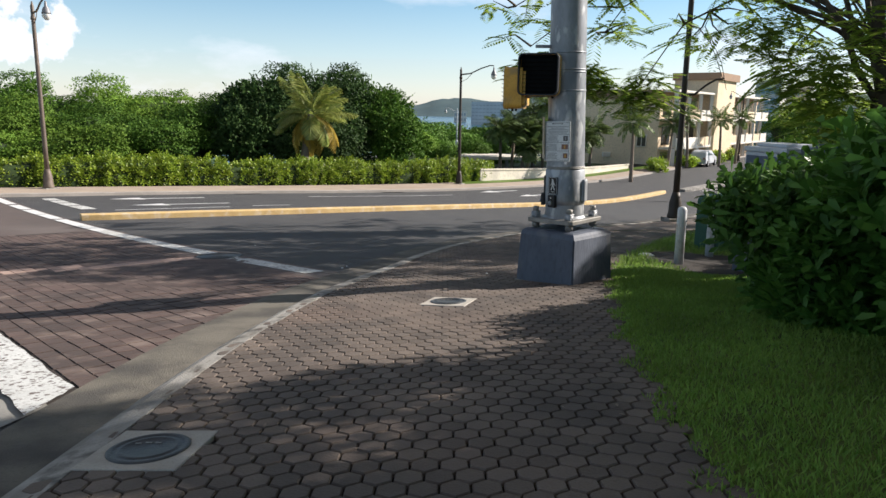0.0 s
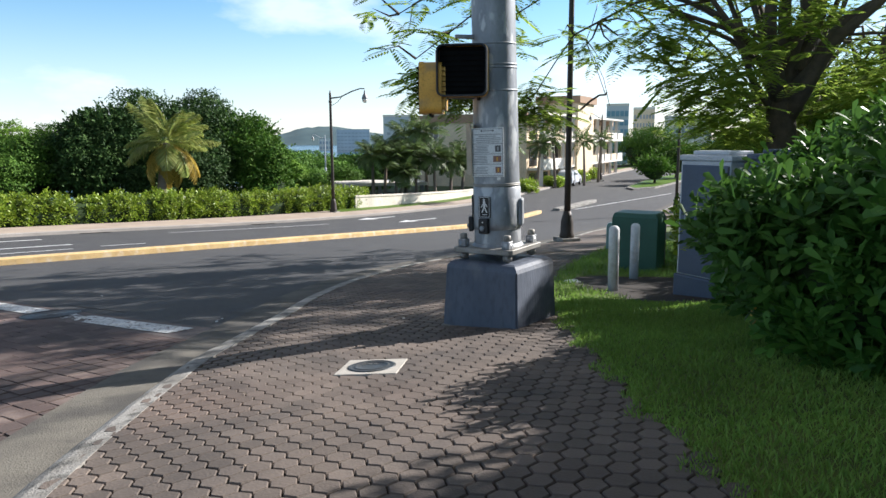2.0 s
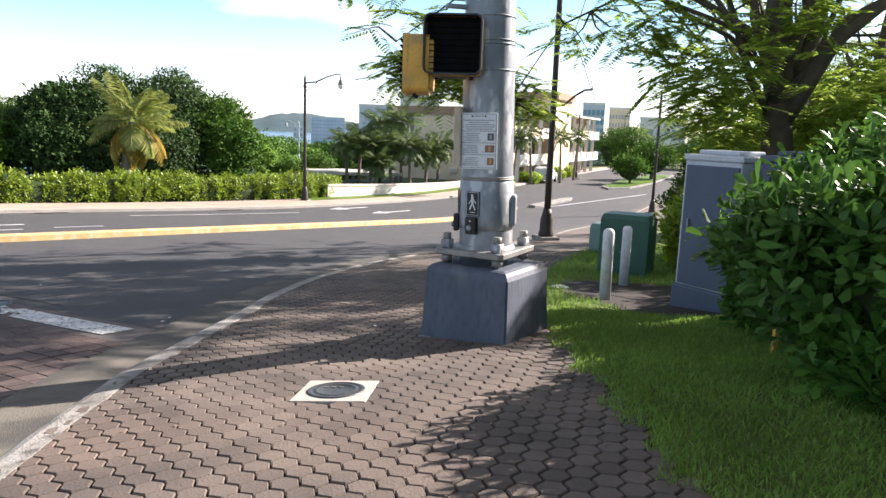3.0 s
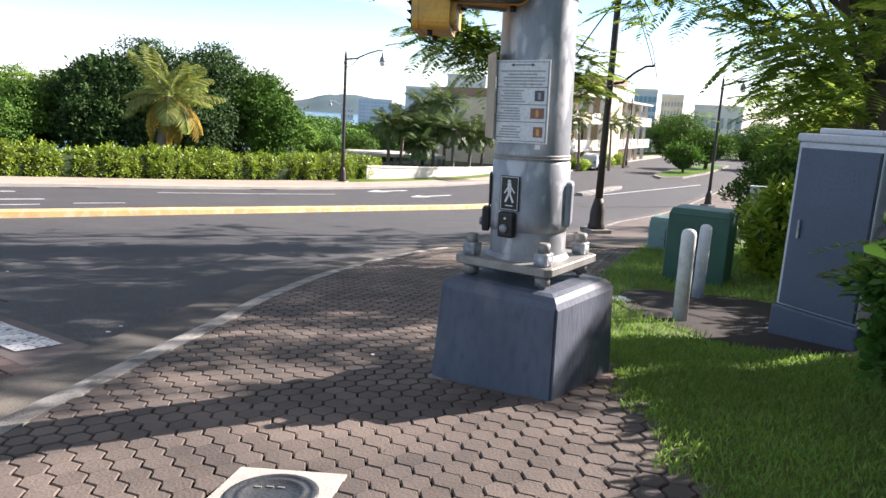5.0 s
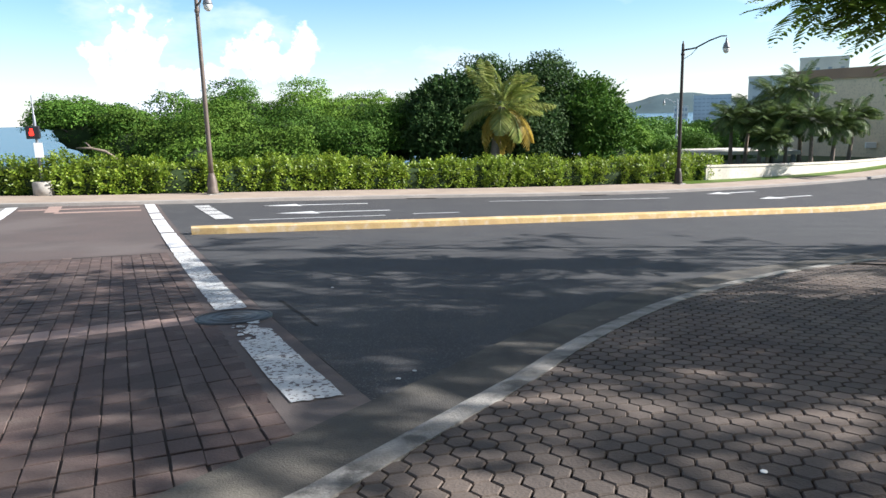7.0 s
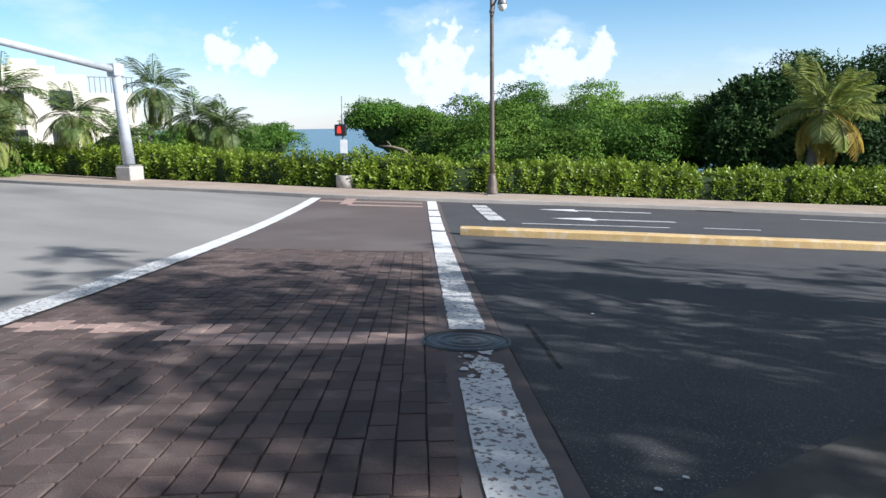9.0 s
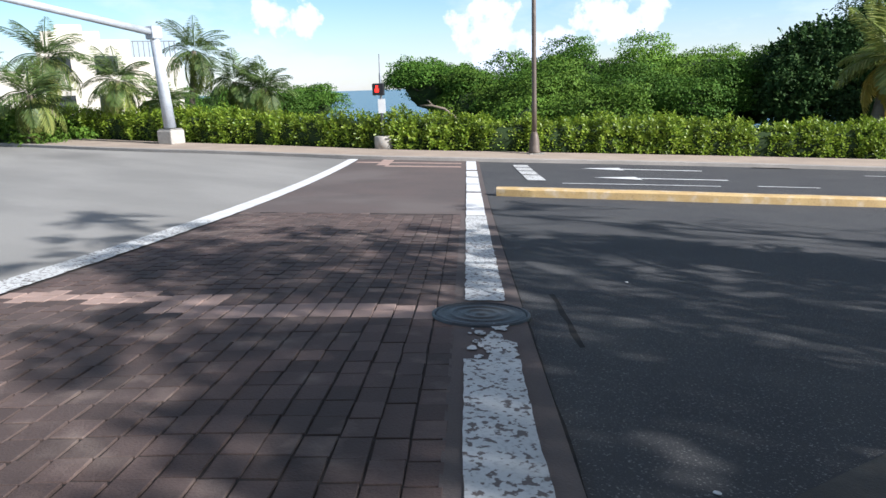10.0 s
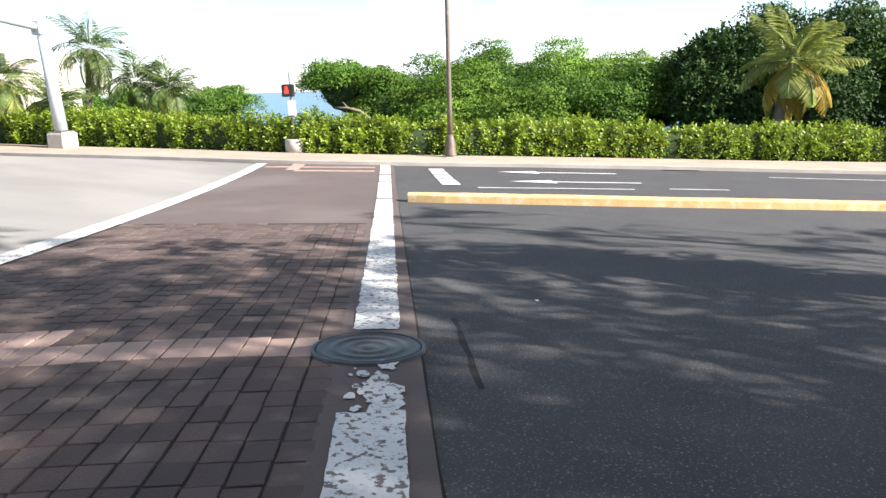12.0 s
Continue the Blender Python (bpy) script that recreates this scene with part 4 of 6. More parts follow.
s1 = thing("instruction_sign", (0, 0, 0), "white faded pedestrian instruction sign with small pictures", "sign")
s1.matrix_world = on_pole(-125, 0.222, top + 0.815) @ Matrix.Diagonal((1.07, 1, 0.94, 1))
part("panel", box((0.30, 0.006, 0.49), (0, -0.01, 0), 0.002), WHITE, s1)
part("mounting_strap", box((0.06, 0.03, 0.42), (0.05, 0.008, 0.03), 0.004), STEEL_DARK, s1)
for z, h in ((0.485, 0.003), (0.003, 0.003)):
    part("border_line", box((0.285, 0.002, h), (0, -0.0145, z - (0.008 if z > 0.2 else -0.008)), 0), SIGN_DARK, s1)
for x in (-0.141, 0.141):
    part("border_line", box((0.003, 0.002, 0.47), (x, -0.0145, 0.01), 0), SIGN_DARK, s1)
for z in (0.125, 0.228, 0.33):
    part("divider", box((0.28, 0.002, 0.004), (0, -0.0145, z), 0), SIGN_DARK, s1)
part("arrow_bar", box((0.1, 0.002, 0.006), (0, -0.0145, 0.458), 0), SIGN_DARK, s1)
for x in (-0.055, 0.055):
    part("arrow_head", lathe([(0.012, 0), (0.012, 0.002)], 3, (x, -0.0135, 0.461), pose(0, 0, 0, 90, 0, 0) @ pose(0, 0, 0, 0, 0, 60 if x < 0 else 0)), SIGN_DARK, s1)
rs = random.Random(5)
for i in range(5):
    part("text_bar", box((0.2 + rs.uniform(-0.04, 0.05), 0.002, 0.009), (rs.uniform(-0.01, 0.01), -0.0145, 0.345 + i * 0.019), 0), SIGN_GREY, s1)
for j, z0 in enumerate((0.03, 0.14, 0.243)):
    for i in range(5):
        part("text_bar", box((0.12 + rs.uniform(-0.03, 0.02), 0.002, 0.008), (-0.06 + rs.uniform(-0.01, 0.01), -0.0145, z0 + i * 0.016), 0), SIGN_GREY, s1)
    part("picture", box((0.052 if j != 1 else 0.075, 0.002, 0.062), (0.098 if j != 1 else 0.09, -0.0145, z0 + 0.008), 0), SIGN_DARK if j == 2 else SIGN_RUST, s1)
    part("picture_figure", box((0.016, 0.002, 0.04), (0.098 if j != 1 else 0.09, -0.0155, z0 + 0.018), 0), SIGN_GREY if j == 2 else AMBER, s1)
part("sticker", box((0.028, 0.002, 0.028), (0.1, -0.011, -0.035), 0), WHITE, s1)
s2 = thing("instruction_sign", (0, 0, 0), "tan instruction sign turned towards the road", "sign")
s2.matrix_world = on_pole(-184, 0.255, top + 0.83)
part("panel", box((0.30, 0.006, 0.49), (0, -0.012, 0), 0.002), TAN, s2)
part("bracket", box((0.05, 0.05, 0.04), (0, 0.015, 0.1), 0.003), STEEL_DARK, s2)
part("bracket", box((0.05, 0.05, 0.04), (0, 0.015, 0.36), 0.003), STEEL_DARK, s2)


def push_button(az, z, label):
    t = thing("push_button", (0, 0, 0), label, "push button", "push buttons on the signal pole")
    t.matrix_world = on_pole(az, 0.238, z)
    part("panel", box((0.128, 0.008, 0.205), (0, -0.004, 0.15), 0.003), BLACK, t, "black sign panel with a walking figure")
    for x, z0, w, h in ((0, 0.157, 0.112, 0.003), (0, 0.346, 0.112, 0.003)):
        part("border_line", box((w, 0.002, h), (x, -0.009, z0), 0), WHITE, t)
    for x in (-0.056, 0.056):
        part("border_line", box((0.003, 0.002, 0.192), (x, -0.009, 0.157), 0), WHITE, t)
    part("figure_head", lathe([(0.0105, 0), (0.0105, 0.002)], 14, (-0.004, -0.008, 0.322), pose(0, 0, 0, 90, 0, 0)), WHITE, t)
    limbs = ((0.001, 0.258, 0.024, 0.054, -4), (-0.027, 0.2, 0.012, 0.07, 24), (0.026, 0.2, 0.012, 0.07, -24), (-0.034, 0.252, 0.008, 0.056, 34), (0.034, 0.256, 0.008, 0.052, -36))
    for x, z0, w, h, r in limbs:
        part("figure_limb", box((w, 0.002, h), (x, -0.0092, z0), 0, pose(0, 0, 0, 0, r, 0)), WHITE, t)
    part("arrow_bar", box((0.05, 0.002, 0.006), (0, -0.0092, 0.178), 0), WHITE, t)
    part("housing", box((0.105, 0.05, 0.15), (0, -0.022, -0.005), 0.014, segments=3), BLACK, t)
    part("button", lathe([(0.026, 0), (0.026, 0.012), (0.018, 0.02), (0.003, 0.022)], 20, (-0.005, -0.045, 0.05), pose(0, 0, 0, 90, 0, 0)), GALV, t, "steel dome button")
    part("lens", lathe([(0.007, 0), (0.007, 0.006)], 10, (0, -0.045, 0.11), pose(0, 0, 0, 90, 0, 0)), LAMP_GLASS, t)
    return t


push_button(-135, top + 0.27, "black push button with a white walking figure sign")
push_button(-196, top + 0.27, "black push button facing the road")

signal_head("pedestrian_signal", (PX - 0.40, PY - 0.14, top + 1.80), -20, "amber pedestrian signal with a dark unlit face")
signal_head("pedestrian_signal", (PX - 0.72, PY + 0.12, top + 1.65), -104, "amber pedestrian signal turned to the road", 0.02)
br = thing("signal_bracket", (PX, PY, top + 1.55), "steel arm holding the pedestrian signals", "bracket")
part("arm", joined(box((0.5, 0.05, 0.035), (-0.36, -0.02, 0.0), 0.006), box((0.05, 0.3, 0.03), (-0.5, 0.08, 0.0), 0.006)), GALV, br)
part("arm", box((0.3, 0.05, 0.035), (-0.3, -0.02, 0.56), 0.006), GALV, br)
part("conduit", tube([(-0.2, -0.06, 0.56), (-0.21, -0.07, 0.7), (-0.19, -0.05, 0.74)], 0.018, 8), BLACK, br)


# ---- street lamps ----
def street_lamp(x, y, height, turn, paint, label, arm=1.9, twin=False):
    t = thing("street_lamp", (x, y, float(zg(x, y)) + 0.02), label, "street lamp", "street lamps along the road", turn)
    part("footing", box((0.62, 0.62, 0.14), (0, 0, 0), 0.02), CURB, t)
    part("base", lathe([(0.22, 0.12), (0.23, 0.2), (0.2, 0.3), (0.19, 0.62), (0.15, 0.78), (0.11, 0.95)], 16), paint, t)
    part("pole", lathe([(0.1, 0.9), (0.092, 2.0), (0.075, height - 0.5), (0.07, height - 0.06), (0.045, height), (0.02, height + 0.12)], 12), paint, t)
    part("ring", lathe([(0.07, height - 0.62), (0.1, height - 0.6), (0.1, height - 0.5), (0.07, height - 0.48)], 12, caps=False), paint, t)
    z0 = height - 0.35
    a = part("arm", tube([(0, 0, z0), (arm * 0.3, 0, z0 + 0.06), (arm * 0.62, 0, z0 + 0.36), (arm * 0.88, 0, z0 + 0.52), (arm, 0, z0 + 0.5)], [0.045, 0.042, 0.038, 0.034, 0.03], 8), paint, t)
    part("brace", tube([(0.03, 0, z0 - 0.45), (arm * 0.2, 0, z0 - 0.25), (arm * 0.36, 0, z0 + 0.1)], 0.016, 6), paint, t)
    l = part("lantern", lathe([(0.03, 0.5), (0.05, 0.42), (0.06, 0.3), (0.13, 0.2), (0.17, 0.05), (0.18, 0.0)], 16, (arm, 0, z0 - 0.08)), LAMP_GREY, t)
    part("globe", lathe([(0.16, 0.0), (0.17, -0.06), (0.14, -0.16), (0.06, -0.24), (0.02, -0.25)], 16, (arm, 0, z0 - 0.08)), LAMP_GLASS, l)
    return t


street_lamp(-16.95, 29.92, 7.65, -30, LAMP_BRONZE, "tall bronze street lamp with a bell lantern", 0.95)
street_lamp(0.96, 45.45, 7.35, -30, LAMP_DARK, "dark street lamp with a curved arm at the hedge's end", 2.3)
near_lamp = street_lamp(7.28, 21.9, 9.4, 8, LAMP_DARK, "tall dark street lamp standing on the paved sidewalk", 1.75)
part("banner_arm", tube([(0.05, 0, 3.9), (0.35, 0, 3.9 + 0.05), (0.7, 0, 3.9 + 0.33), (1.0, 0, 3.9 + 0.5), (1.22, 0, 3.9 + 0.52), (1.26, 0, 3.9 + 0.6)], [0.035, 0.035, 0.033, 0.03, 0.03, 0.02], 8), LAMP_DARK, near_lamp)
part("loose_wire", tube([(1.22, 0, 3.9 + 0.5), (1.02, 0.1, 3.9 + 1.1), (0.72, 0.1, 3.9 + 1.7), (0.5, 0.0, 3.9 + 2.05), (0.62, -0.1, 3.9 + 2.5), (0.8, -0.1, 3.9 + 3.1)], 0.012, 5), LAMP_DARK, near_lamp)
part("loose_wire", tube([(1.36, 0, 3.9 + 0.2), (1.16, 0.05, 3.9 + 1.0), (0.84, 0.1, 3.9 + 1.6), (0.5, 0.0, 3.9 + 2.05), (0.05, 0, 3.9 + 1.55)], 0.01, 5), LAMP_DARK, near_lamp)
street_lamp(23.1, 43.9, 7.6, 20, LAMP_DARK, "dark street lamp further along the sidewalk", 1.8)
street_lamp(33.1, 79.5, 7.6, 200, LAMP_DARK, "dark street lamp across the road by the building", 1.8)
street_lamp(1.66, 98.52, 5.15, 175, CAB_GREY, "pale double-curved lamp beyond the wall", 1.6)


# ---- far traffic mast and pedestrian post ----
MX, MY = -31.0, 22.1
mast = thing("mast_arm_pole", (MX, MY, float(zg(MX, MY)) + 0.1), "grey steel mast arm pole on a concrete block", "signal pole")
part("block", box((0.82, 0.82, 0.62), (0, 0, 0), 0.05, pose(0, 0, 0, 0, 0, 20)), COVER_CONC, mast)
part("base_plate", box((0.7, 0.7, 0.06), (0, 0, 0.62), 0.01, pose(0, 0, 0, 0, 0, 20)), STEEL_DARK, mast)
part("shaft", tube([(0, 0, 0.7), (-0.12, -0.05, 2.8), (-0.28, -0.1, 4.95)], [0.26, 0.23, 0.19], 16), MAST, mast)
part("arm", tube([(-0.26, -0.1, 4.75), (0.97, -3.95, 5.3), (2.2, -7.8, 5.85), (4.0, -13.4, 6.65)], [0.16, 0.145, 0.13, 0.1], 12), MAST, mast)
part("arm_clamp", box((0.5, 0.55, 0.55), (-0.26, -0.1, 4.47), 0.06, pose(0, 0, 0, 0, 0, 17)), MAST, mast)

QX, QY = -22.4, 27.0
pp = thing("pedestrian_post", (QX, QY, float(zg(QX, QY)) + 0.1), "slim steel pedestrian signal post in a round concrete foot", "signal post")
part("foot", lathe([(0.36, 0), (0.36, 0.5), (0.33, 0.54)], 20), COVER_CONC, pp)
part("post", lathe([(0.055, 0.5), (0.05, 3.0), (0.03, 3.05), (0.022, 3.75)], 10), GALV, pp)
part("sign", box((0.3, 0.012, 0.55), (0.1, -0.07, 1.45), 0.004, pose(0, 0, 0, 0, 0, 40)), WHITE, pp)
sg = part("signal_case", box((0.47, 0.24, 0.47), (0, -0.12, 2.15), 0.04, pose(0, 0, 0, 0, 0, 40)), BLACK, pp, "black pedestrian signal case")
part("raised_palm_light", joined(box((0.15, 0.012, 0.14), (0.045, -0.246, 2.27), 0.005, pose(0, 0, 0, 0, 0, 40)), box((0.1, 0.012, 0.12), (0.045, -0.246, 2.41), 0.005, pose(0, 0, 0, 0, 0, 40))), glow_mat("red_signal_light", (1.0, 0.02, 0.008), 1.3), sg, "glowing red stop symbol")


# ---- bollards and boxes on the lawn ----
def bollard(x, y, lean=0.0):
    t = thing("bollard", (x, y, float(zl(x, y))), "white painted steel bollard with a domed top", "bollard", "bollards beside the utility boxes")
    part("post", lathe([(0.068, 0), (0.068, 0.85), (0.06, 0.885), (0.035, 0.905), (0.008, 0.91)], 18, turn=pose(0, 0, 0, lean, 0, 0)), BOLLARD, t)
    return t


bollard(3.52, 10.23, -1.0)
bollard(4.55, 11.75, 0.5)


def cabinet(name, x, y, size, turn, body, trim, label, two=False):
    t = thing(name, (x, y, float(zl(x, y)) - 0.03), label, "utility cabinet", "", turn)
    w, d, h = size
    part("plinth", box((w * 1.08, d * 1.08, 0.3), (0, 0, 0), 0.02), CAB_BLUE, t)
    part("body", box((w, d, h - 0.4), (0, 0, 0.3), 0.015), trim, t)
    part("door", box((w * 0.93, 0.02, h - 0.47), (0.012, -d / 2 - 0.008, 0.32), 0.006), body, t, "slate blue door panel")
    part("door_edge", box((0.006, 0.006, h - 0.5), (w * 0.47, -d / 2 - 0.02, 0.33), 0), BLACK, t)
    part("side_panel", box((0.02, d * 0.86, h - 0.6), (-w / 2 - 0.008, 0, 0.38), 0.008), body, t)
    part("handle", box((0.02, 0.03, 0.16), (-w * 0.32, -d / 2 - 0.03, h * 0.5), 0.006), GALV, t)
    part("cap", box((w * 1.05, d * 1.05, 0.07), (0, 0, h - 0.1), 0.015), trim, t)
    part("roof_plate", box((w * 0.72, d * 0.72, 0.05), (0, 0, h - 0.03), 0.015), trim, t)
    return t


cabinet("utility_cabinet", 4.58, 9.55, (0.74, 0.6, 1.82), -72, CAB_BLUE, CAB_GREY, "tall slate blue utility cabinet with pale edges")
cabinet("utility_cabinet", 4.98, 8.74, (0.8, 0.6, 1.74), -72, CAB_BLUE, CAB_BLUE, "blue utility cabinet beside the taller one")


def pad_box(x, y, size, turn, paint, label):
    t = thing("transformer_box", (x, y, float(zl(x, y)) - 0.02), label, "utility box", "", turn)
    w, d, h = size
    part("pad", box((w * 1.12, d * 1.12, 0.08), (0, 0, 0), 0.01), GUTTER, t)
    part("body", box((w, d, h - 0.12), (0, 0, 0.07), 0.015), paint, t)
    bm = box((w * 1.02, d * 1.02, 0.1), (0, 0, h - 0.06), 0.02, taper=0.9)
    part("lid", bm, paint, t)
    part("door_seam", box((0.012, 0.008, h - 0.3), (0.02, -d / 2 - 0.003, 0.14), 0), BLACK, t)
    part("hasp", box((0.09, 0.03, 0.02), (0.0, -d / 2 - 0.01, h * 0.45), 0.004), STEEL_DARK, t)
    return t


pad_box(5.25, 13.05, (0.78, 0.62, 1.04), -40, GREEN_BOX, "dark green steel transformer box on the lawn")
pad_box(6.75, 16.9, (0.62, 0.5, 0.66), -40, TEAL_BOX, "teal grey low utility box")
for x, y, h in ((11.4, 21.2, 1.35), (11.9, 21.5, 1.1), (12.6, 21.6, 1.2)):
    t = thing("meter_pedestal", (x, y, float(zg(x, y))), "pale grey meter pedestal behind the boxes", "utility box", "meter pedestals", -30)
    part("body", box((0.42, 0.3, h), (0, 0, 0), 0.02), CAB_GREY, t)
    part("hood", box((0.46, 0.36, 0.06), (0, 0, h), 0.015), CAB_GREY, t)
for i, (x, y) in enumerate(((5.82, 13.2), (5.95, 13.45), (6.05, 13.65))):
    t = thing("conduit_pipe", (x, y, float(zl(x, y))), "thin upright conduit pipe beside the green box", "pipe", "conduit pipes")
    part("pipe", lathe([(0.03, 0), (0.03, 0.95 - 0.1 * i), (0.01, 0.97 - 0.1 * i)], 10), LAMP_GREY, t)

# dark bare soil round the boxes
c0, r0 = np.array([4.3, 10.5]), (1.15, 1.6)
v = [(c0[0], c0[1], float(zl(*c0)) + 0.04)]
for i in range(40):
    a = 2 * math.pi * i / 40
    k = 1 + 0.18 * noise.noise(Vector((math.cos(a) * 1.6, math.sin(a) * 1.6, 4)))
    p = c0 + np.array([math.cos(a) * r0[0], math.sin(a) * r0[1]]) * k
    v.append((p[0], p[1], float(zl(*p)) + 0.032))
tagged(mesh_object("soil_patch", v, [(0, 1 + i, 1 + (i + 1) % 40) for i in range(40)], SOIL), "bare dark soil patch around the bollards", "soil", "", "structure")
litter = thing("litter", (3.3, 11.1, float(zl(3.3, 11.1)) + 0.045), "crumpled white plastic litter on the soil", "litter")
bm = bmesh.new()
bmesh.ops.create_icosphere(bm, subdivisions=2, radius=0.09)
lumpy(bm, 0.05, 14)
bmesh.ops.scale(bm, vec=(1.4, 0.8, 0.28), verts=bm.verts)
part("wrapper", bm, WHITE, litter)


# ---- buildings ----
def window_unit(parent, x0, y0, z0, w, h, face, material=GLASS_DARK, frame=True):
    """A recess-framed window on a facade; face = (origin, along, outward)."""
    o, a, n = face
    p = o + a * x0 + n * y0
    m = Matrix(((a.x, n.x, 0, p.x), (a.y, n.y, 0, p.y), (0, 0, 1, z0), (0, 0, 0, 1)))
    win = part("window", box((w, 0.06, h), (0, 0.0, 0), 0), material, parent)
    win.data.transform(m)
    if frame:
        f = part("frame", joined(box((w + 0.16, 0.1, 0.08), (0, 0.02, -0.08)), box((w + 0.16, 0.1, 0.08), (0, 0.02, h)), box((0.08, 0.1, h), (-w / 2 - 0.04, 0.02, 0)), box((0.08, 0.1, h), (w / 2 + 0.04, 0.02, 0)), box((0.06, 0.08, h), (0, 0.02, 0))), PALE, win)
        f.data.transform(m)
    return win


def prism(plan, z0, z1):
    bm = bmesh.new()
    f = bm.faces.new([bm.verts.new((x, y, z0)) for x, y in plan])
    ex = bmesh.ops.extrude_face_region(bm, geom=[f])
    bmesh.ops.translate(bm, verts=[q for q in ex["geom"] if isinstance(q, bmesh.types.BMVert)], vec=(0, 0, z1 - z0))
    return bm


A, B, C = Vector((11.6, 82.0, 0)), Vector((21.5, 71.5, 0)), Vector((44.0, 101.0, 0))
D = A + (C - B)
apt = tagged(new("apartment_building"), "beige three-storey apartment building with balconies", "building")
ZB, ZT = -5.0, 3.6
part("wall", prism([(p.x, p.y) for p in (A, B, C, D)], ZB, ZT), BEIGE, apt)
cen = (A + B + C + D) / 4
part("parapet", prism([(cen.x + (p.x - cen.x) * 1.012, cen.y + (p.y - cen.y) * 1.012) for p in (A, B, C, D)], ZT - 0.75, ZT + 0.15), BEIGE_DARK, apt, "brown parapet band")
al = (B - A).normalized()
nl = Vector((al.y, -al.x, 0))
left_face = (A, al, nl)
window_unit(apt, 2.6, 0.03, 1.0, 1.3, 1.4, left_face)
window_unit(apt, 12.6, 0.03, -1.9, 1.0, 1.1, left_face)
window_unit(apt, 11.2, 0.03, 1.0, 1.2, 1.2, left_face)
ac = part("air_conditioner", box((0.8, 0.5, 0.5), (0, 0, 0), 0.03), PALE, apt)
ac.data.transform(Matrix.Translation(A + al * 8.6 + nl * 0.25 + Vector((0, 0, -3.2))))
af = (C - B).normalized()
nf = Vector((af.y, -af.x, 0))
front = (B, af, nf)
LEN = (C - B).length
for lvl in range(3):
    z = ZB + 0.3 + lvl * 2.85
    slab = part("balcony_slab", box((LEN * 0.98, 1.7, 0.22), (0, 0, 0), 0), PALE, apt)
    M = Matrix(((af.x, nf.x, 0, (B.x + C.x) / 2 + nf.x * 0.85), (af.y, nf.y, 0, (B.y + C.y) / 2 + nf.y * 0.85), (0, 0, 1, z + 2.55), (0, 0, 0, 1)))
    slab.data.transform(M)
    for i in range(10):
        x = 2.0 + i * (LEN - 4) / 9
        window_unit(apt, x, 0.03, z + 0.1, 2.3, 2.1, front, frame=False)
        col = part("pillar", box((0.35, 0.35, 2.6), (0, 0, 0), 0), PALE, apt)
        col.data.transform(Matrix.Translation(B + af * (x - 1.75) + nf * 1.5 + Vector((0, 0, z))))
        if lvl:
            rail = part("balcony_wall", box(((LEN - 4) / 9 - 0.5, 0.12, 0.95), (0, 0, 0), 0), PALE if (i + lvl) % 3 else BEIGE, apt)
            Mr = Matrix(((af.x, nf.x, 0, 0), (af.y, nf.y, 0, 0), (0, 0, 1, 0), (0, 0, 0, 1)))
            rail.data.transform(Matrix.Translation(B + af * x + nf * 1.6 + Vector((0, 0, z - 0.1))) @ Mr)
tw = part("stair_tower", prism([(p.x, p.y) for p in (B + af * 12 - nf * 3, B + af * 12 + nf * 1.9, B + af * 19 + nf * 1.9, B + af * 19 - nf * 3)], ZB, ZT + 2.2), BEIGE, apt)
part("tower_cap", prism([(p.x, p.y) for p in (B + af * 11.7 - nf * 3.2, B + af * 11.7 + nf * 2.2, B + af * 19.3 + nf * 2.2, B + af * 19.3 - nf * 3.2)], ZT + 1.6, ZT + 2.4), BEIGE_DARK, apt)


def block_building(x, y, w, d, z0, z1, turn, material, label, rows, cols, win=WIN_FAR, ww=0.55, wh=0.5):
    t = tagged(new("far_building"), label, "building", "buildings in the distance")
    M = pose(x, y, 0, 0, 0, turn)
    b = part("wall", box((w, d, z1 - z0), (0, 0, z0), 0), material, t)
    b.data.transform(M)
    r = part("roof", box((w * 1.02, d * 1.02, (z1 - z0) * 0.03), (0, 0, z1), 0), PALE, t)
    r.data.transform(M)
    for i in range(rows):
        for j in range(cols):
            hh = (z1 - z0) * 0.92 / rows
            q = part("window", box((w / cols * ww, 0.3, hh * wh), (-w / 2 + (j + 0.5) * w / cols, -d / 2 - 0.05, z0 + (z1 - z0) * 0.04 + i * hh + hh * 0.2), 0), win, t)
            q.data.transform(M)
    return t


def far_at(bearing, dist, eye=(0.3, 4.8)):
    return eye[0] - dist * math.sin(radians(bearing)), eye[1] + dist * math.cos(radians(bearing))


def far_block(bearing, dist, w_deg, e0, e1, material, label, rows, cols, **kw):
    x, y = far_at(bearing, dist)
    w = dist * math.tan(radians(w_deg))
    return block_building(x, y, w, w * 0.6, -14, 0.8 + dist * math.tan(radians(e1)), bearing, material, label, rows, cols, **kw)


far_block(-7.1, 260, 2.6, -3, 1.9, FAR_BLUE, "plain pale blue tower block in the distance", 7, 3, ww=0.3, wh=0.3)
far_block(-10.6, 330, 3.0, -3, 3.0, PALE, "pale high building behind the apartments", 8, 4, ww=0.3, wh=0.3)
far_block(-3.4, 900, 2.6, -3, 0.85, FAR_BLUE, "long pale hotel block across the bay", 6, 9, ww=0.7, wh=0.22)
far_block(-1.2, 1100, 1.0, -3, 0.1, PALE, "low pale harbour building", 2, 4)
far_block(-24.6, 240, 1.7, -3, 2.6, FAR_BLUE, "blue glass office block down the road", 8, 5, win=FAR_TEAL, ww=0.8, wh=0.6)
far_block(-26.6, 260, 1.6, -3, 2.3, BEIGE, "beige hotel block with rows of windows", 8, 7)
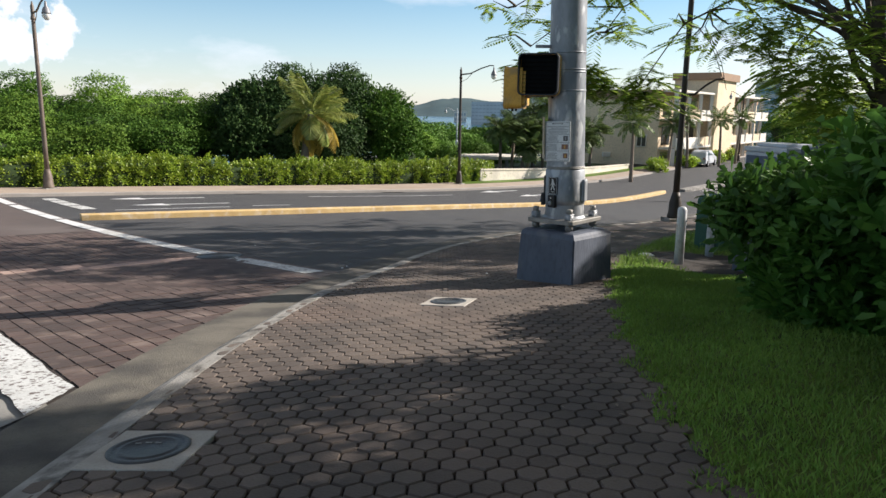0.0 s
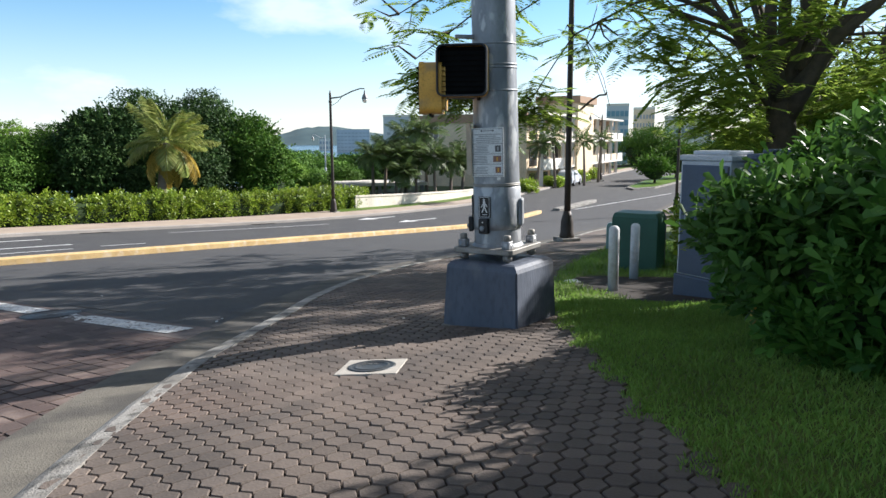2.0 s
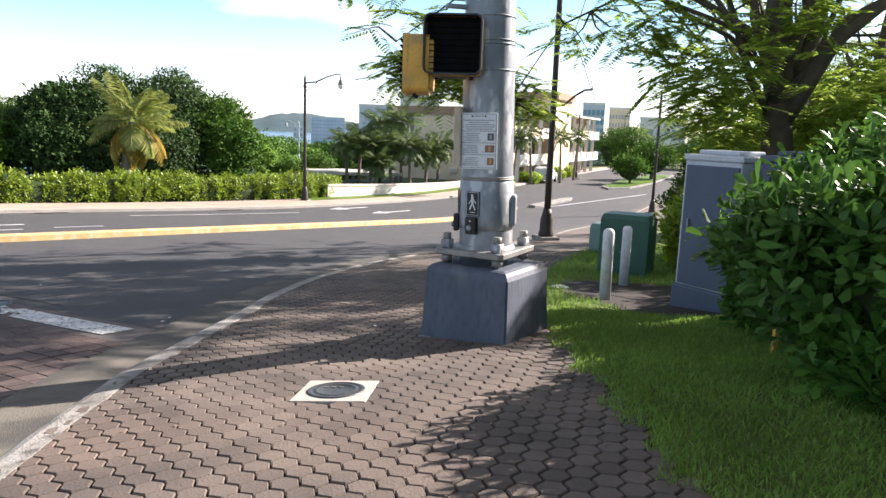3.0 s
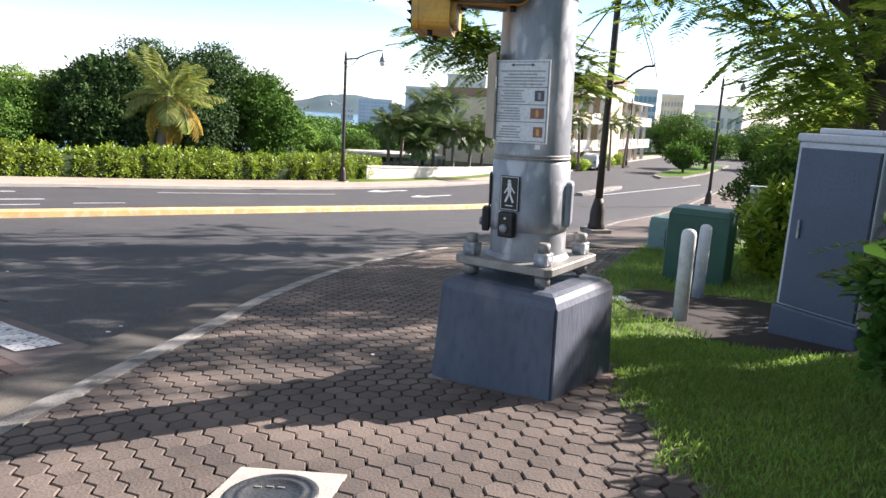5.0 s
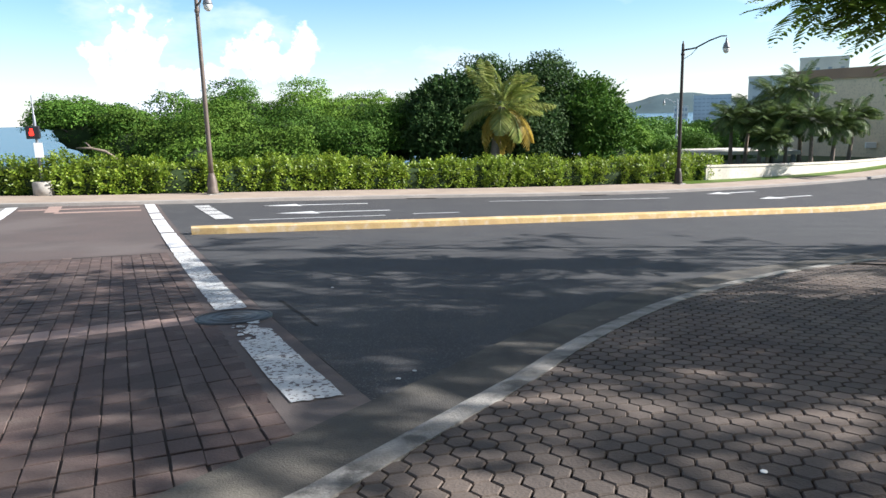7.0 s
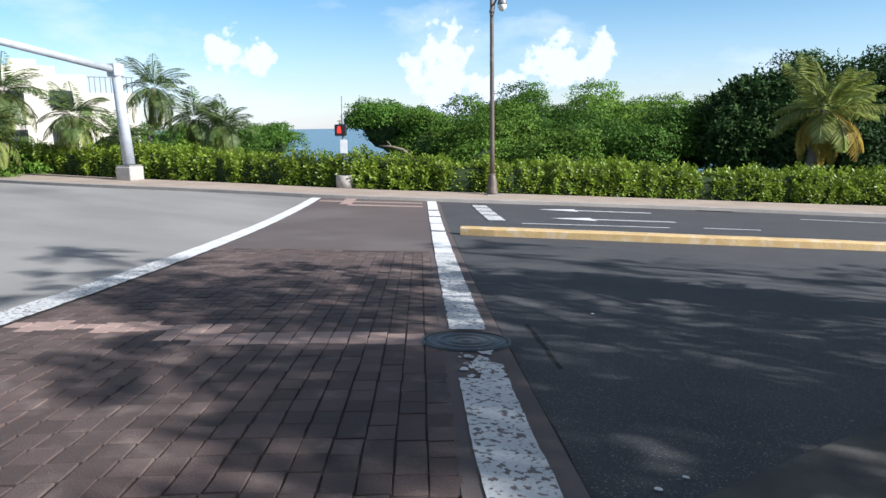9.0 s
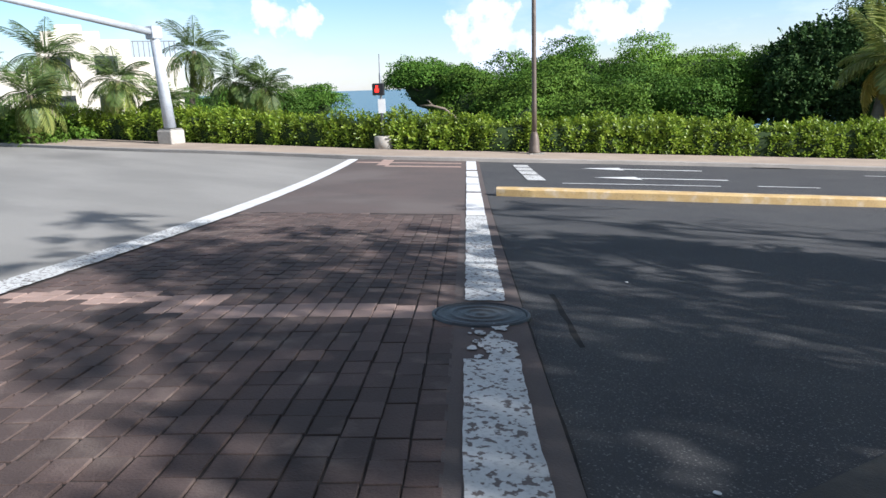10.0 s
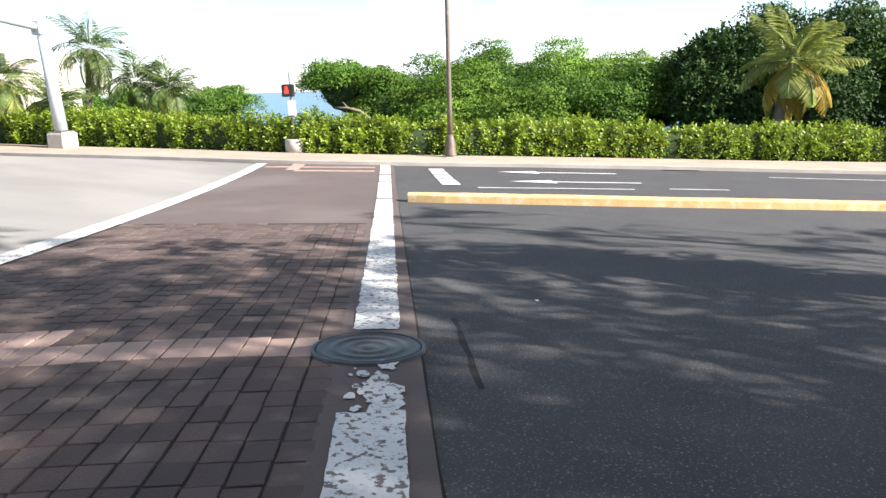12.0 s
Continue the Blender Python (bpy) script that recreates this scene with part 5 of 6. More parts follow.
far_block(-23.6, 150, 2.6, -3, 0.6, FAR_TEAL, "low teal building beside the road", 3, 6)
far_block(-30.0, 170, 3.4, -3, 1.6, PALE, "white low building behind the trees", 4, 6)

# low cream wall along the far pavement
WL = offset(FAR, 3.3)
WL = WL[(WL[:, 0] > 2.2) & (WL[:, 0] < 17.5)]
tw = np.gradient(WL, axis=0)
tw /= np.linalg.norm(tw, axis=1)[:, None]
nn = np.stack([-tw[:, 1], tw[:, 0]], 1)
secs = [(-0.12, -0.2), (-0.12, 0.86), (-0.17, 0.87), (-0.17, 0.98), (0.17, 0.98), (0.17, 0.87), (0.12, 0.86), (0.12, -0.2)]
fall = np.linspace(0.0, 0.42, len(WL))
v = [(*(WL[i] + nn[i] * s), float(zg(*WL[i])) + z - (fall[i] if z > 0 else 0.2)) for i in range(len(WL)) for s, z in secs]
f = [(i * 8 + j, i * 8 + j + 1, (i + 1) * 8 + j + 1, (i + 1) * 8 + j) for i in range(len(WL) - 1) for j in range(7)] + [tuple(range(7, -1, -1)), tuple((len(WL) - 1) * 8 + j for j in range(8))]
tagged(mesh_object("garden_wall", v, f, WALL_WHITE), "low cream painted wall along the far pavement", "wall")
strip("grass_verge", offset(FAR, 2.0)[(FAR[:, 0] > 2.5)], offset(FAR, 3.2)[(FAR[:, 0] > 2.5)], 2, 0.14, L_GRASS, label="sunlit grass verge under the wall", category="grass", n=80)

# low roofs between hedge and palms
for x, y, w, d, z1, m_ in ((-2.0, 66.0, 11.0, 6.0, -3.4, ROOF), (6.0, 70.0, 9.0, 5.0, -3.2, PALE)):
    t = tagged(new("parking_shelter"), "low flat-roofed shelter behind the wall", "shelter")
    part("roof", box((w, d, 0.3), (x, y, z1), 0.03), m_, t)
    for sx in (-0.45, 0, 0.45):
        part("post", box((0.3, 0.3, 5.0), (x + sx * w, y - d * 0.42, z1 - 5.0), 0), ROOF, t)

# white house behind the palms
hx, hy = -52.0, 26.5
house = tagged(new("house"), "bright white stepped house behind palms", "house")
for nm, w, d, x, z0, z1 in (("wall", 5.4, 7, 0, -3, 4.0), ("upper_wall", 3.4, 5, -0.7, 4.0, 4.6), ("stair_head", 1.6, 2.6, -0.8, 4.6, 5.1), ("wing", 3.0, 6, 4.2, -3, 2.9), ("low_wing", 4.0, 6, -4.7, -3, 2.2)):
    b = part(nm, box((w, d, z1 - z0), (x, 0, z0), 0.05), HOUSE_WHITE, house)
    b.data.transform(pose(hx, hy, 0, 0, 0, 70))
for x, z in ((-1.5, 2.0), (1.2, 2.0), (-1.5, -0.4), (1.2, -0.4)):
    b = part("window", box((1.3, 0.1, 1.0), (x, -3.53, z), 0), GLASS_DARK, house)
    b.data.transform(pose(hx, hy, 0, 0, 0, 70))
for i in range(9):
    b = part("rail_post", box((0.06, 0.06, 1.02), (2.9 + i * 0.32, -2.9, 2.9), 0), LAMP_GREY, house)
    b.data.transform(pose(hx, hy, 0, 0, 0, 70))
b = part("handrail", box((2.8, 0.07, 0.06), (4.2, -2.9, 3.9), 0), LAMP_GREY, house)
b.data.transform(pose(hx, hy, 0, 0, 0, 70))


# ---- plants ----
def blob_leaves(rng, blobs, per_area, size, loose=0.32):
    """Leaf places on lumps: centre, direction and normal."""
    cs, al_, no = [], [], []
    for (bx, by, bz, rx, ry, rz) in blobs:
        area = 4 * math.pi * ((rx * ry + ry * rz + rx * rz) / 3)
        n = int(area * per_area)
        d = rand_dirs(rng, n)
        d[:, 2] = np.where(d[:, 2] < -0.45, -d[:, 2], d[:, 2])
        r = 0.66 + 0.4 * rng.random(n) ** 0.7
        r = r * (1 + 0.16 * np.sin(d[:, 0] * 7 + bx * 3) * np.sin(d[:, 1] * 6 + by * 5) + 0.1 * np.sin(d[:, 2] * 13 + bz * 7))
        cs.append(np.array([bx, by, bz]) + d * r[:, None] * np.array([rx, ry, rz]))
        nrm = d + loose * rand_dirs(rng, n) + np.array([0, 0, 0.25])
        a = np.cross(nrm, rand_dirs(rng, n)) + 0.35 * d
        al_.append(a)
        no.append(nrm)
    return np.vstack(cs), np.vstack(al_), np.vstack(no)


def crown_blobs(rng, x, y, z, rx, ry, rz, n, k=0.36):
    out = [(x, y, z, rx * 0.62, ry * 0.62, rz * 0.62)]
    for d in rand_dirs(rng, n):
        if d[2] < -0.35:
            d[2] = -d[2] * 0.5
        s, q = k * rng.uniform(0.45, 1.15), rng.uniform(0.6, 0.98)
        out.append((x + d[0] * rx * q, y + d[1] * ry * q, z + d[2] * rz * q, rx * s * rng.uniform(0.85, 1.4), ry * s * rng.uniform(0.85, 1.4), rz * s * rng.uniform(0.8, 1.15)))
    return out


def tree(seed, x, y, height, rx, rz, leaf, label, dens=7.0, size=0.34, base=None, lumps=26, squash=1.0, category="tree", sprig=0):
    rng = np.random.default_rng(seed)
    z0 = float(z_land(np.array([x]), np.array([y]))[0]) if base is None else base
    top_z = height
    cz = top_z - rz * 1.12
    t = tagged(new("tree"), label, category)
    t.location = (x, y, z0)
    trunk = tube([(0, 0, -0.3), (0.15, 0.1, (cz - z0) * 0.4), (-0.1, 0.2, (cz - z0) * 0.8), (0.1, 0, cz - z0 + rz * 0.3)], [rx * 0.085, rx * 0.07, rx * 0.055, rx * 0.02], 8)
    limbs = [trunk]
    for i in range(6):
        a = i * 1.05 + rng.uniform(0, 0.6)
        limbs.append(tube([(0, 0.1, (cz - z0) * 0.55), (math.cos(a) * rx * 0.35, math.sin(a) * rx * 0.35, cz - z0 - rz * 0.15), (math.cos(a) * rx * 0.75, math.sin(a) * rx * 0.75, cz - z0 + rz * rng.uniform(0, 0.4))], [rx * 0.045, rx * 0.03, rx * 0.01], 6))
    part("trunk", joined(*limbs), BARK, t)
    blobs = crown_blobs(rng, 0, 0, cz - z0, rx, rx * squash, rz, lumps)
    c, a, n = blob_leaves(rng, blobs, dens, size, 0.55)
    leaves_mesh("crown", c, a, n, size * rng.uniform(0.7, 1.3, len(c)), size * 0.55, leaf, t)
    if sprig:
        d = rand_dirs(rng, sprig)
        d[:, 2] = np.abs(d[:, 2]) * 0.9 + 0.15
        root = np.array([0, 0, cz - z0]) + d * np.array([rx, rx * squash, rz]) * rng.uniform(0.8, 1.0, (sprig, 1))
        out_d = d * np.array([0.8, 0.8, 0.8]) + rng.normal(size=(sprig, 3)) * 0.4
        cc, aa = [], []
        reach = rng.uniform(0.3, 1.25, (sprig, 1))
        for k in range(12):
            cc.append(root + out_d * (0.1 * k - 0.35) * reach + rng.normal(size=(sprig, 3)) * 0.09 * (1.2 - 0.08 * k))
            aa.append(out_d + rng.normal(size=(sprig, 3)) * 0.6)
        cc, aa = np.vstack(cc), np.vstack(aa)
        leaves_mesh("sprays", cc, aa, rand_dirs(rng, len(cc)), 0.32, 0.15, leaf, t)
    # Solid lump in the shade colour, fills the crown so gaps look dark.
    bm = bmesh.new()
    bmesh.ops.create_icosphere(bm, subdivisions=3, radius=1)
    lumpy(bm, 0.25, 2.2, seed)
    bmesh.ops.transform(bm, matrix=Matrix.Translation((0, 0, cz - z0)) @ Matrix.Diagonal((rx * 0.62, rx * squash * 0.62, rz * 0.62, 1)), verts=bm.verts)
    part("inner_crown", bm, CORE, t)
    return t


def frond_mesh(length, droop, leaflets, leaf_len, seed, thick=0.02, curve=1.0):
    """A palm frond along +x, arching down: rachis and leaflets, as arrays."""
    rng = np.random.default_rng(seed)
    s = np.linspace(0.12, 1, leaflets)
    x = length * s * (1 - 0.18 * droop * s ** 2)
    z = length * (0.32 * s - droop * s ** 2 * 0.75)
    p = np.stack([x, np.zeros_like(x), z], 1)
    tan = np.gradient(p, axis=0)
    tan /= np.linalg.norm(tan, axis=1)[:, None]
    cs, al_, no, ln = [], [], [], []
    up = np.stack([-tan[:, 2], 0 * x, tan[:, 0]], 1)
    for side in (-1, 1):
        l = leaf_len * np.sin(np.clip(s * 0.9 + 0.12, 0, 1) * math.pi) ** 0.6 * rng.uniform(0.85, 1.1, leaflets)
        d = tan * 0.55 + np.array([0, side, 0]) * 0.8 - np.array([0, 0, 1]) * (0.35 + 0.45 * s[:, None]) * curve + rng.normal(size=(leaflets, 3)) * 0.07
        d /= np.linalg.norm(d, axis=1)[:, None]
        cs.append(p + d * l[:, None] * 0.5)
        al_.append(d)
        no.append(up + rng.normal(size=(leaflets, 3)) * 0.15)
        ln.append(l)
    return np.vstack(cs), np.vstack(al_), np.vstack(no), np.hstack(ln), p


def palm(seed, x, y, base, crown_z, frond_len, label, mats, n=20, leaflets=34, leaf_len=0.6, width=0.055, lean=(0, 0), old=0, r=0.16, sag=0.55):
    rng = np.random.default_rng(seed)
    t = tagged(new("palm_tree"), label, "palm", "palm trees")
    t.location = (x, y, base)
    h = crown_z - base
    pts = [(lean[0] * q ** 1.6, lean[1] * q ** 1.6, h * q) for q in np.linspace(0, 1, 9)]
    part("trunk", tube(pts, [r * (1.35 - 0.55 * q) for q in np.linspace(0, 1, 9)], 10), PALM_BARK, t)
    base_mesh = {}
    for i in range(n):
        kind = i % 3
        is_old = i < old
        key = (kind, is_old)
        if key not in base_mesh:
            c, a, no, ln, p = frond_mesh(frond_len * (1 - 0.08 * kind), sag + 0.22 * kind + (0.5 if is_old else 0), leaflets, leaf_len, seed + kind, curve=1.0 + 0.5 * is_old)
            fr = leaves_mesh("frond", c, a, no, ln, width, mats[1] if is_old else mats[0], t)
            base_mesh[key] = fr
            me = fr.data
            bm = tube([tuple(q) for q in p[::4]], 0.022, 4)
            tmp = bpy.data.meshes.new("rib")
            bm.to_mesh(tmp)
            bm.free()
            b2 = bmesh.new()
            b2.from_mesh(me)
            b2.from_mesh(tmp)
            b2.to_mesh(me)
            b2.free()
            bpy.data.meshes.remove(tmp)
        else:
            fr = new("frond", base_mesh[key].data)
            fr.parent = t
        az = 360 * i * 0.382 + rng.uniform(-14, 14)
        el = -22 - rng.uniform(0, 30) if is_old else (70 - 105 * (i - old) / max(1, n - old)) + rng.uniform(-8, 8)
        fr.matrix_basis = Matrix.Translation((lean[0], lean[1], h)) @ Matrix.Rotation(radians(az), 4, "Z") @ Matrix.Rotation(radians(-el), 4, "Y")
        if is_old:
            fr["label"] = "yellowed hanging frond"
    return t


def land(x, y):
    return float(z_land(np.array([float(x)]), np.array([float(y)]))[0])


# the palm behind the hedge
palm(11, -8.9, 44.4, land(-8.9, 44.4), 0.95, 3.2, "coconut palm with yellowing lower fronds behind the hedge", (L_PALM, L_PALM_OLD), 27, 60, 0.9, 0.075, (0.5, 0.2), 7, 0.24, 0.34)
for i, (b, d, cz, fl) in enumerate(((-4.6, 60, -0.3, 1.9), (-5.6, 63, 0.2, 2.0), (-6.5, 60, -0.6, 1.9), (-7.4, 66, 1.3, 2.4), (-8.3, 61, -0.4, 2.0), (-9.2, 64, 1.8, 2.5), (-9.9, 60, -0.5, 2.0), (-11.2, 62, -0.9, 2.0), (-12.2, 64, -0.4, 1.9), (-7.0, 58, -1.8, 1.6))):
    x, y = far_at(b, d)
    palm(30 + i, x, y, -4.6, cz, fl * 1.18, "slender green palm in a cluster by the cream wall", (L_PALM_G, L_PALM), 30, 36, 0.8, 0.06, (0.3 * math.sin(i), 0.2 * math.cos(i)), 0, 0.13)
for i, (b, d, cz, fl) in enumerate(((-14.9, 56, 0.6, 2.2), (-17.6, 72, 0.4, 2.0), (-19.0, 74, 1.2, 2.2), (-21.3, 78, 0.8, 2.2), (-22.4, 84, 1.0, 2.0))):
    x, y = far_at(b, d, (0, 0))
    palm(50 + i, x, y, -4.2, cz, fl, "green palm in front of the apartment building", (L_PALM_G, L_PALM), 18, 30, 0.6, 0.065, (0.4 * math.sin(i * 2), 0.2), 0, 0.12)
for i, (b, d, cz, fl) in enumerate(((77.5, 40, 1.6, 2.8), (72.5, 40, 2.4, 2.6), (74.0, 38, 0.6, 2.4), (68.5, 39, 1.2, 2.3), (63.2, 42, 2.7, 2.6), (60.6, 41, 1.0, 2.3), (58.6, 40, 0.6, 2.1), (66.0, 38, 0.0, 2.0))):
    x, y = far_at(b, d, (-0.5, 7.7))
    palm(70 + i, x, y, land(x, y), cz, fl, "olive green palm in the garden of the white house", (L_PALM_G, L_PALM), 30, 36, 0.75, 0.042, (0.3, 0.1 * i), 9, 0.14)

# woodland behind the hedge: bearing, distance, top elevation (degrees) from the corner
WOODS = ((44.6, 58, 3.0, 3.8, L_TREE, 2), (41.2, 54, 1.5, 4.0, L_BRIGHT, 3), (38.2, 56, 2.5, 5.4, L_TREE, 4), (35.2, 50, 1.6, 4.4, L_BRIGHT, 5), (33.4, 60, 3.2, 4.6, L_TREE, 6), (30.2, 52, 1.9, 4.6, L_TREE, 7), (27.6, 62, 3.0, 5.0, L_BRIGHT, 8), (24.8, 60, 3.3, 5.2, L_BRIGHT, 9), (24.6, 49, 1.2, 3.8, L_TREE, 10), (21.4, 56, 2.6, 4.6, L_TREE, 11), (57.4, 66, 0.8, 3.0, L_TREE, 12), (54.4, 72, 0.9, 3.0, L_TREE, 13), (60.2, 50, 0.0, 2.6, L_TREE, 14), (1.6, 62, -0.9, 3.4, L_TREE, 16), (-1.4, 66, -1.3, 3.2, L_TREE, 17), (3.2, 58, -0.4, 2.6, L_BRIGHT, 18), (-4.0, 74, -1.2, 3.2, L_TREE, 19), (37.0, 45, -0.4, 2.8, L_BRIGHT, 20), (31.5, 44, 0.0, 2.8, L_BRIGHT, 21), (62.0, 70, 1.0, 4.0, L_TREE, 22), (78.0, 44, 0.6, 3.0, L_TREE, 23), (70.0, 41, -0.6, 2.2, L_BRIGHT, 24), (65.5, 42, -0.3, 2.2, L_TREE, 25), (61.5, 41, -0.5, 2.0, L_BRIGHT, 26), (74.0, 40, -0.4, 2.2, L_BRIGHT, 27))
for b, d, e, r, m_, s in WOODS:
    x, y = far_at(b, d, (-0.3, 7.7))
    tree(100 + s, x, y, 0.5 + d * math.tan(radians(e - 0.35)), r, r * 0.72, m_, "leafy green tree in the woodland behind the hedge" if m_ is L_TREE else "light green spreading tree behind the hedge", dens=30.0, size=0.2, lumps=36)
# the wooded shore further off
for b, d, e, r, s in ((7.5, 150, -0.55, 8.0, 41), (3.6, 135, -0.5, 8.0, 42), (0.2, 150, -0.75, 9.0, 43), (-3.0, 140, -0.65, 8.5, 44), (-6.2, 130, -0.4, 8.0, 45), (-1.4, 118, -1.2, 7.0, 46), (2.2, 112, -1.3, 7.0, 47)):
    x, y = far_at(b, d)
    tree(100 + s, x, y, 0.8 + d * math.tan(radians(e)), r, 3.4, L_TREE, "hazy green trees on the low shore", dens=4.0, size=0.55, lumps=30)
# the dark dense tree behind the palm
for i, (b, d, e, r) in enumerate(((16.4, 53, 3.3, 3.0), (13.4, 54, 4.1, 4.4), (9.6, 55, 3.7, 4.3), (6.2, 54, 2.6, 3.0), (17.6, 50, 0.6, 2.2), (4.6, 51, 0.4, 2.4), (11.4, 50, 0.8, 3.6))):
    x, y = far_at(b, d, (0.23, 5.6))
    tree(140 + i, x, y, 0.7 + d * math.tan(radians(e)), r, max(r * 0.95, 3.0), L_DARK if i not in (3, 5) else L_TREE, "dense dark green tree behind the palm", dens=19.0, size=0.24, lumps=56, sprig=200)
log_x, log_y = far_at(44.6, 41, (-0.48, 7.7))
fallen = thing("fallen_trunk", (log_x, log_y, -0.75), "pale bare fallen tree trunk behind the hedge", "log")
fallen.matrix_world = pose(log_x + 0.3, log_y, -1.0) @ Matrix.Diagonal((0.6, 0.6, 0.8, 1))
part("trunk", tube([(-1.3, -1.1, 0.45), (-0.4, -0.3, 0.4), (0.5, 0.4, 0.15), (1.3, 1.1, -0.5)], [0.05, 0.08, 0.1, 0.11], 8), PALM_BARK, fallen)
part("branch", tube([(-0.4, -0.3, 0.4), (-0.9, -0.3, 0.75), (-1.2, -0.2, 0.8)], [0.07, 0.05, 0.02], 6), PALM_BARK, fallen)
part("root_end", tube([(1.3, 1.1, -0.5), (1.5, 1.3, -2.5)], [0.11, 0.14], 8), PALM_BARK, fallen)
# street trees further on
for i, (x, y, top_, r) in enumerate(((36, 72, -1.0, 1.9), (43, 80, 0.6, 3.0), (46, 58, 3.6, 5.0), (58, 84, 2.4, 5.0), (21, 26, 3.8, 4.4), (72, 112, 3.0, 7.0), (60, 120, 3.4, 7.0))):
    tree(160 + i, x, y, top_, r, r * 0.7, L_TREE, "broad street tree beside the road", dens=13.0, size=0.26, lumps=44, squash=0.8, sprig=160)


# the hedge
HL = offset(FAR, 4.1)
HL = HL[(HL[:, 0] > -72) & (HL[:, 0] < 3.5)]
hs = np.r_[0, np.cumsum(np.linalg.norm(np.diff(HL, axis=0), axis=1))]
ht = np.gradient(HL, axis=0)
ht /= np.linalg.norm(ht, axis=1)[:, None]
hn = np.stack([-ht[:, 1], ht[:, 0]], 1)
hedge = tagged(new("hedge"), "long clipped bright green hedge along the far pavement", "hedge", "", "stuff")


def hedge_size(s):
    lump = 0.1 * np.sin(s * 0.63) + 0.09 * np.sin(s * 2.3 + 1) + 0.09 * np.sin(s * 4.1 + 2 * np.sin(s * 0.4)) + 0.06 * np.sin(s * 9.3)
    return 1.34 + lump, 0.78 + 0.8 * lump


rng = np.random.default_rng(8)
N = 13500
s = rng.random(N) * hs[-1]
ang = rng.random(N) ** 0.85 * math.pi * 0.98          # 0 at the road's foot, pi at the back
hh, hw = hedge_size(s)
rr = 0.8 + 0.3 * rng.random(N)
lx = -np.sign(np.cos(ang)) * np.abs(np.cos(ang)) ** 0.55 * hw * rr
lz = np.abs(np.sin(ang)) ** 0.5 * hh * rr * 0.94 + 0.05
foot = rng.random(N) < 0.24          # leaves that hang down to the foot of the road side
lx = np.where(foot, -hw * rng.uniform(0.86, 1.06, N), lx)
lz = np.where(foot, hh * rng.uniform(0.02, 0.7, N), lz)
ang = np.where(foot, 0.35, ang)
bx, by = np.interp(s, hs, HL[:, 0]), np.interp(s, hs, HL[:, 1])
nx, ny = np.interp(s, hs, hn[:, 0]), np.interp(s, hs, hn[:, 1])
cx, cy = bx + nx * lx, by + ny * lx
cz = zg(cx, cy) + 0.1 + lz
out = np.stack([nx * -np.cos(ang), ny * -np.cos(ang), np.sin(ang)], 1)
nrm = out + 0.45 * rand_dirs(rng, N) + np.array([0, 0, 0.35])
b_, a_, n_ = rosettes(rng, np.stack([cx, cy, cz], 1), nrm, 7, 0.17)
broad_leaves("foliage", b_, a_, n_, rng.uniform(0.11, 0.2, len(b_)), 0.085, L_HEDGE, hedge)
# Closed dark body inside the hedge, coloured as the shade between its leaves.
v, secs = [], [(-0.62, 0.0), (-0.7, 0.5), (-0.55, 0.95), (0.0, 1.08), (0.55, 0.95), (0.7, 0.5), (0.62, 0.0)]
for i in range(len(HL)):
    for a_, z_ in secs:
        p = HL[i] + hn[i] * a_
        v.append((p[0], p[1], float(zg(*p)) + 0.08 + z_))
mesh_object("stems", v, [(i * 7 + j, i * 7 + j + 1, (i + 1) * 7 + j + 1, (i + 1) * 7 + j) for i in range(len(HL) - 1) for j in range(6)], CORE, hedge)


# the big-leaved bush beside the sidewalk
def bush(seed, x, y, rx, ry, h, n, leaf, size, label, mat_=L_BUSH):
    rng = np.random.default_rng(seed)
    t = tagged(new("bush"), label, "bush")
    z0 = float(zl(x, y))
    t.location = (x, y, z0)
    blobs = crown_blobs(rng, 0, 0, h * 0.5, rx, ry, h * 0.55, 22, 0.4)
    for q in range(11):          # low skirt of shoots round the foot
        a_ = q * 0.571 + rng.uniform(-0.2, 0.2)
        blobs.append((math.cos(a_) * rx * 0.74, math.sin(a_) * ry * 0.74, h * 0.2, rx * 0.24, ry * 0.24, h * 0.2))
    c, a, nr = blob_leaves(rng, blobs, n / 260.0, size)
    keep = c[:, 2] > 0.06
    b_, a_, n_ = rosettes(rng, c[keep], nr[keep] + np.array([0, 0, 0.5]), 8, size)
    broad_leaves("leaves", b_, a_, n_, size * rng.uniform(0.55, 1.2, len(b_)), size * 0.38, mat_, t)
    twigs = []
    for i in range(16):
        a_ = rng.uniform(0, 6.28)
        k = rng.uniform(0.3, 0.85)
        twigs.append(tube([(rng.normal() * 0.1, rng.normal() * 0.1, 0), (math.cos(a_) * rx * k * 0.5, math.sin(a_) * ry * k * 0.5, h * 0.35), (math.cos(a_) * rx * k, math.sin(a_) * ry * k, h * 0.75)], [0.025, 0.018, 0.006], 5))
    part("stems", joined(*twigs), BARK, t)
    # Dark lump behind the leaves; its colour paints the bush's inner shade.
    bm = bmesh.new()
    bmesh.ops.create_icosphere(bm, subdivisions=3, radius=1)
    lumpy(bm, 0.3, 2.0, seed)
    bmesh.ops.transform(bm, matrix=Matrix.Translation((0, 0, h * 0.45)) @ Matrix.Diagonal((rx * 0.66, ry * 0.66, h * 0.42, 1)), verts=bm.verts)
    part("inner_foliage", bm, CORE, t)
    return t


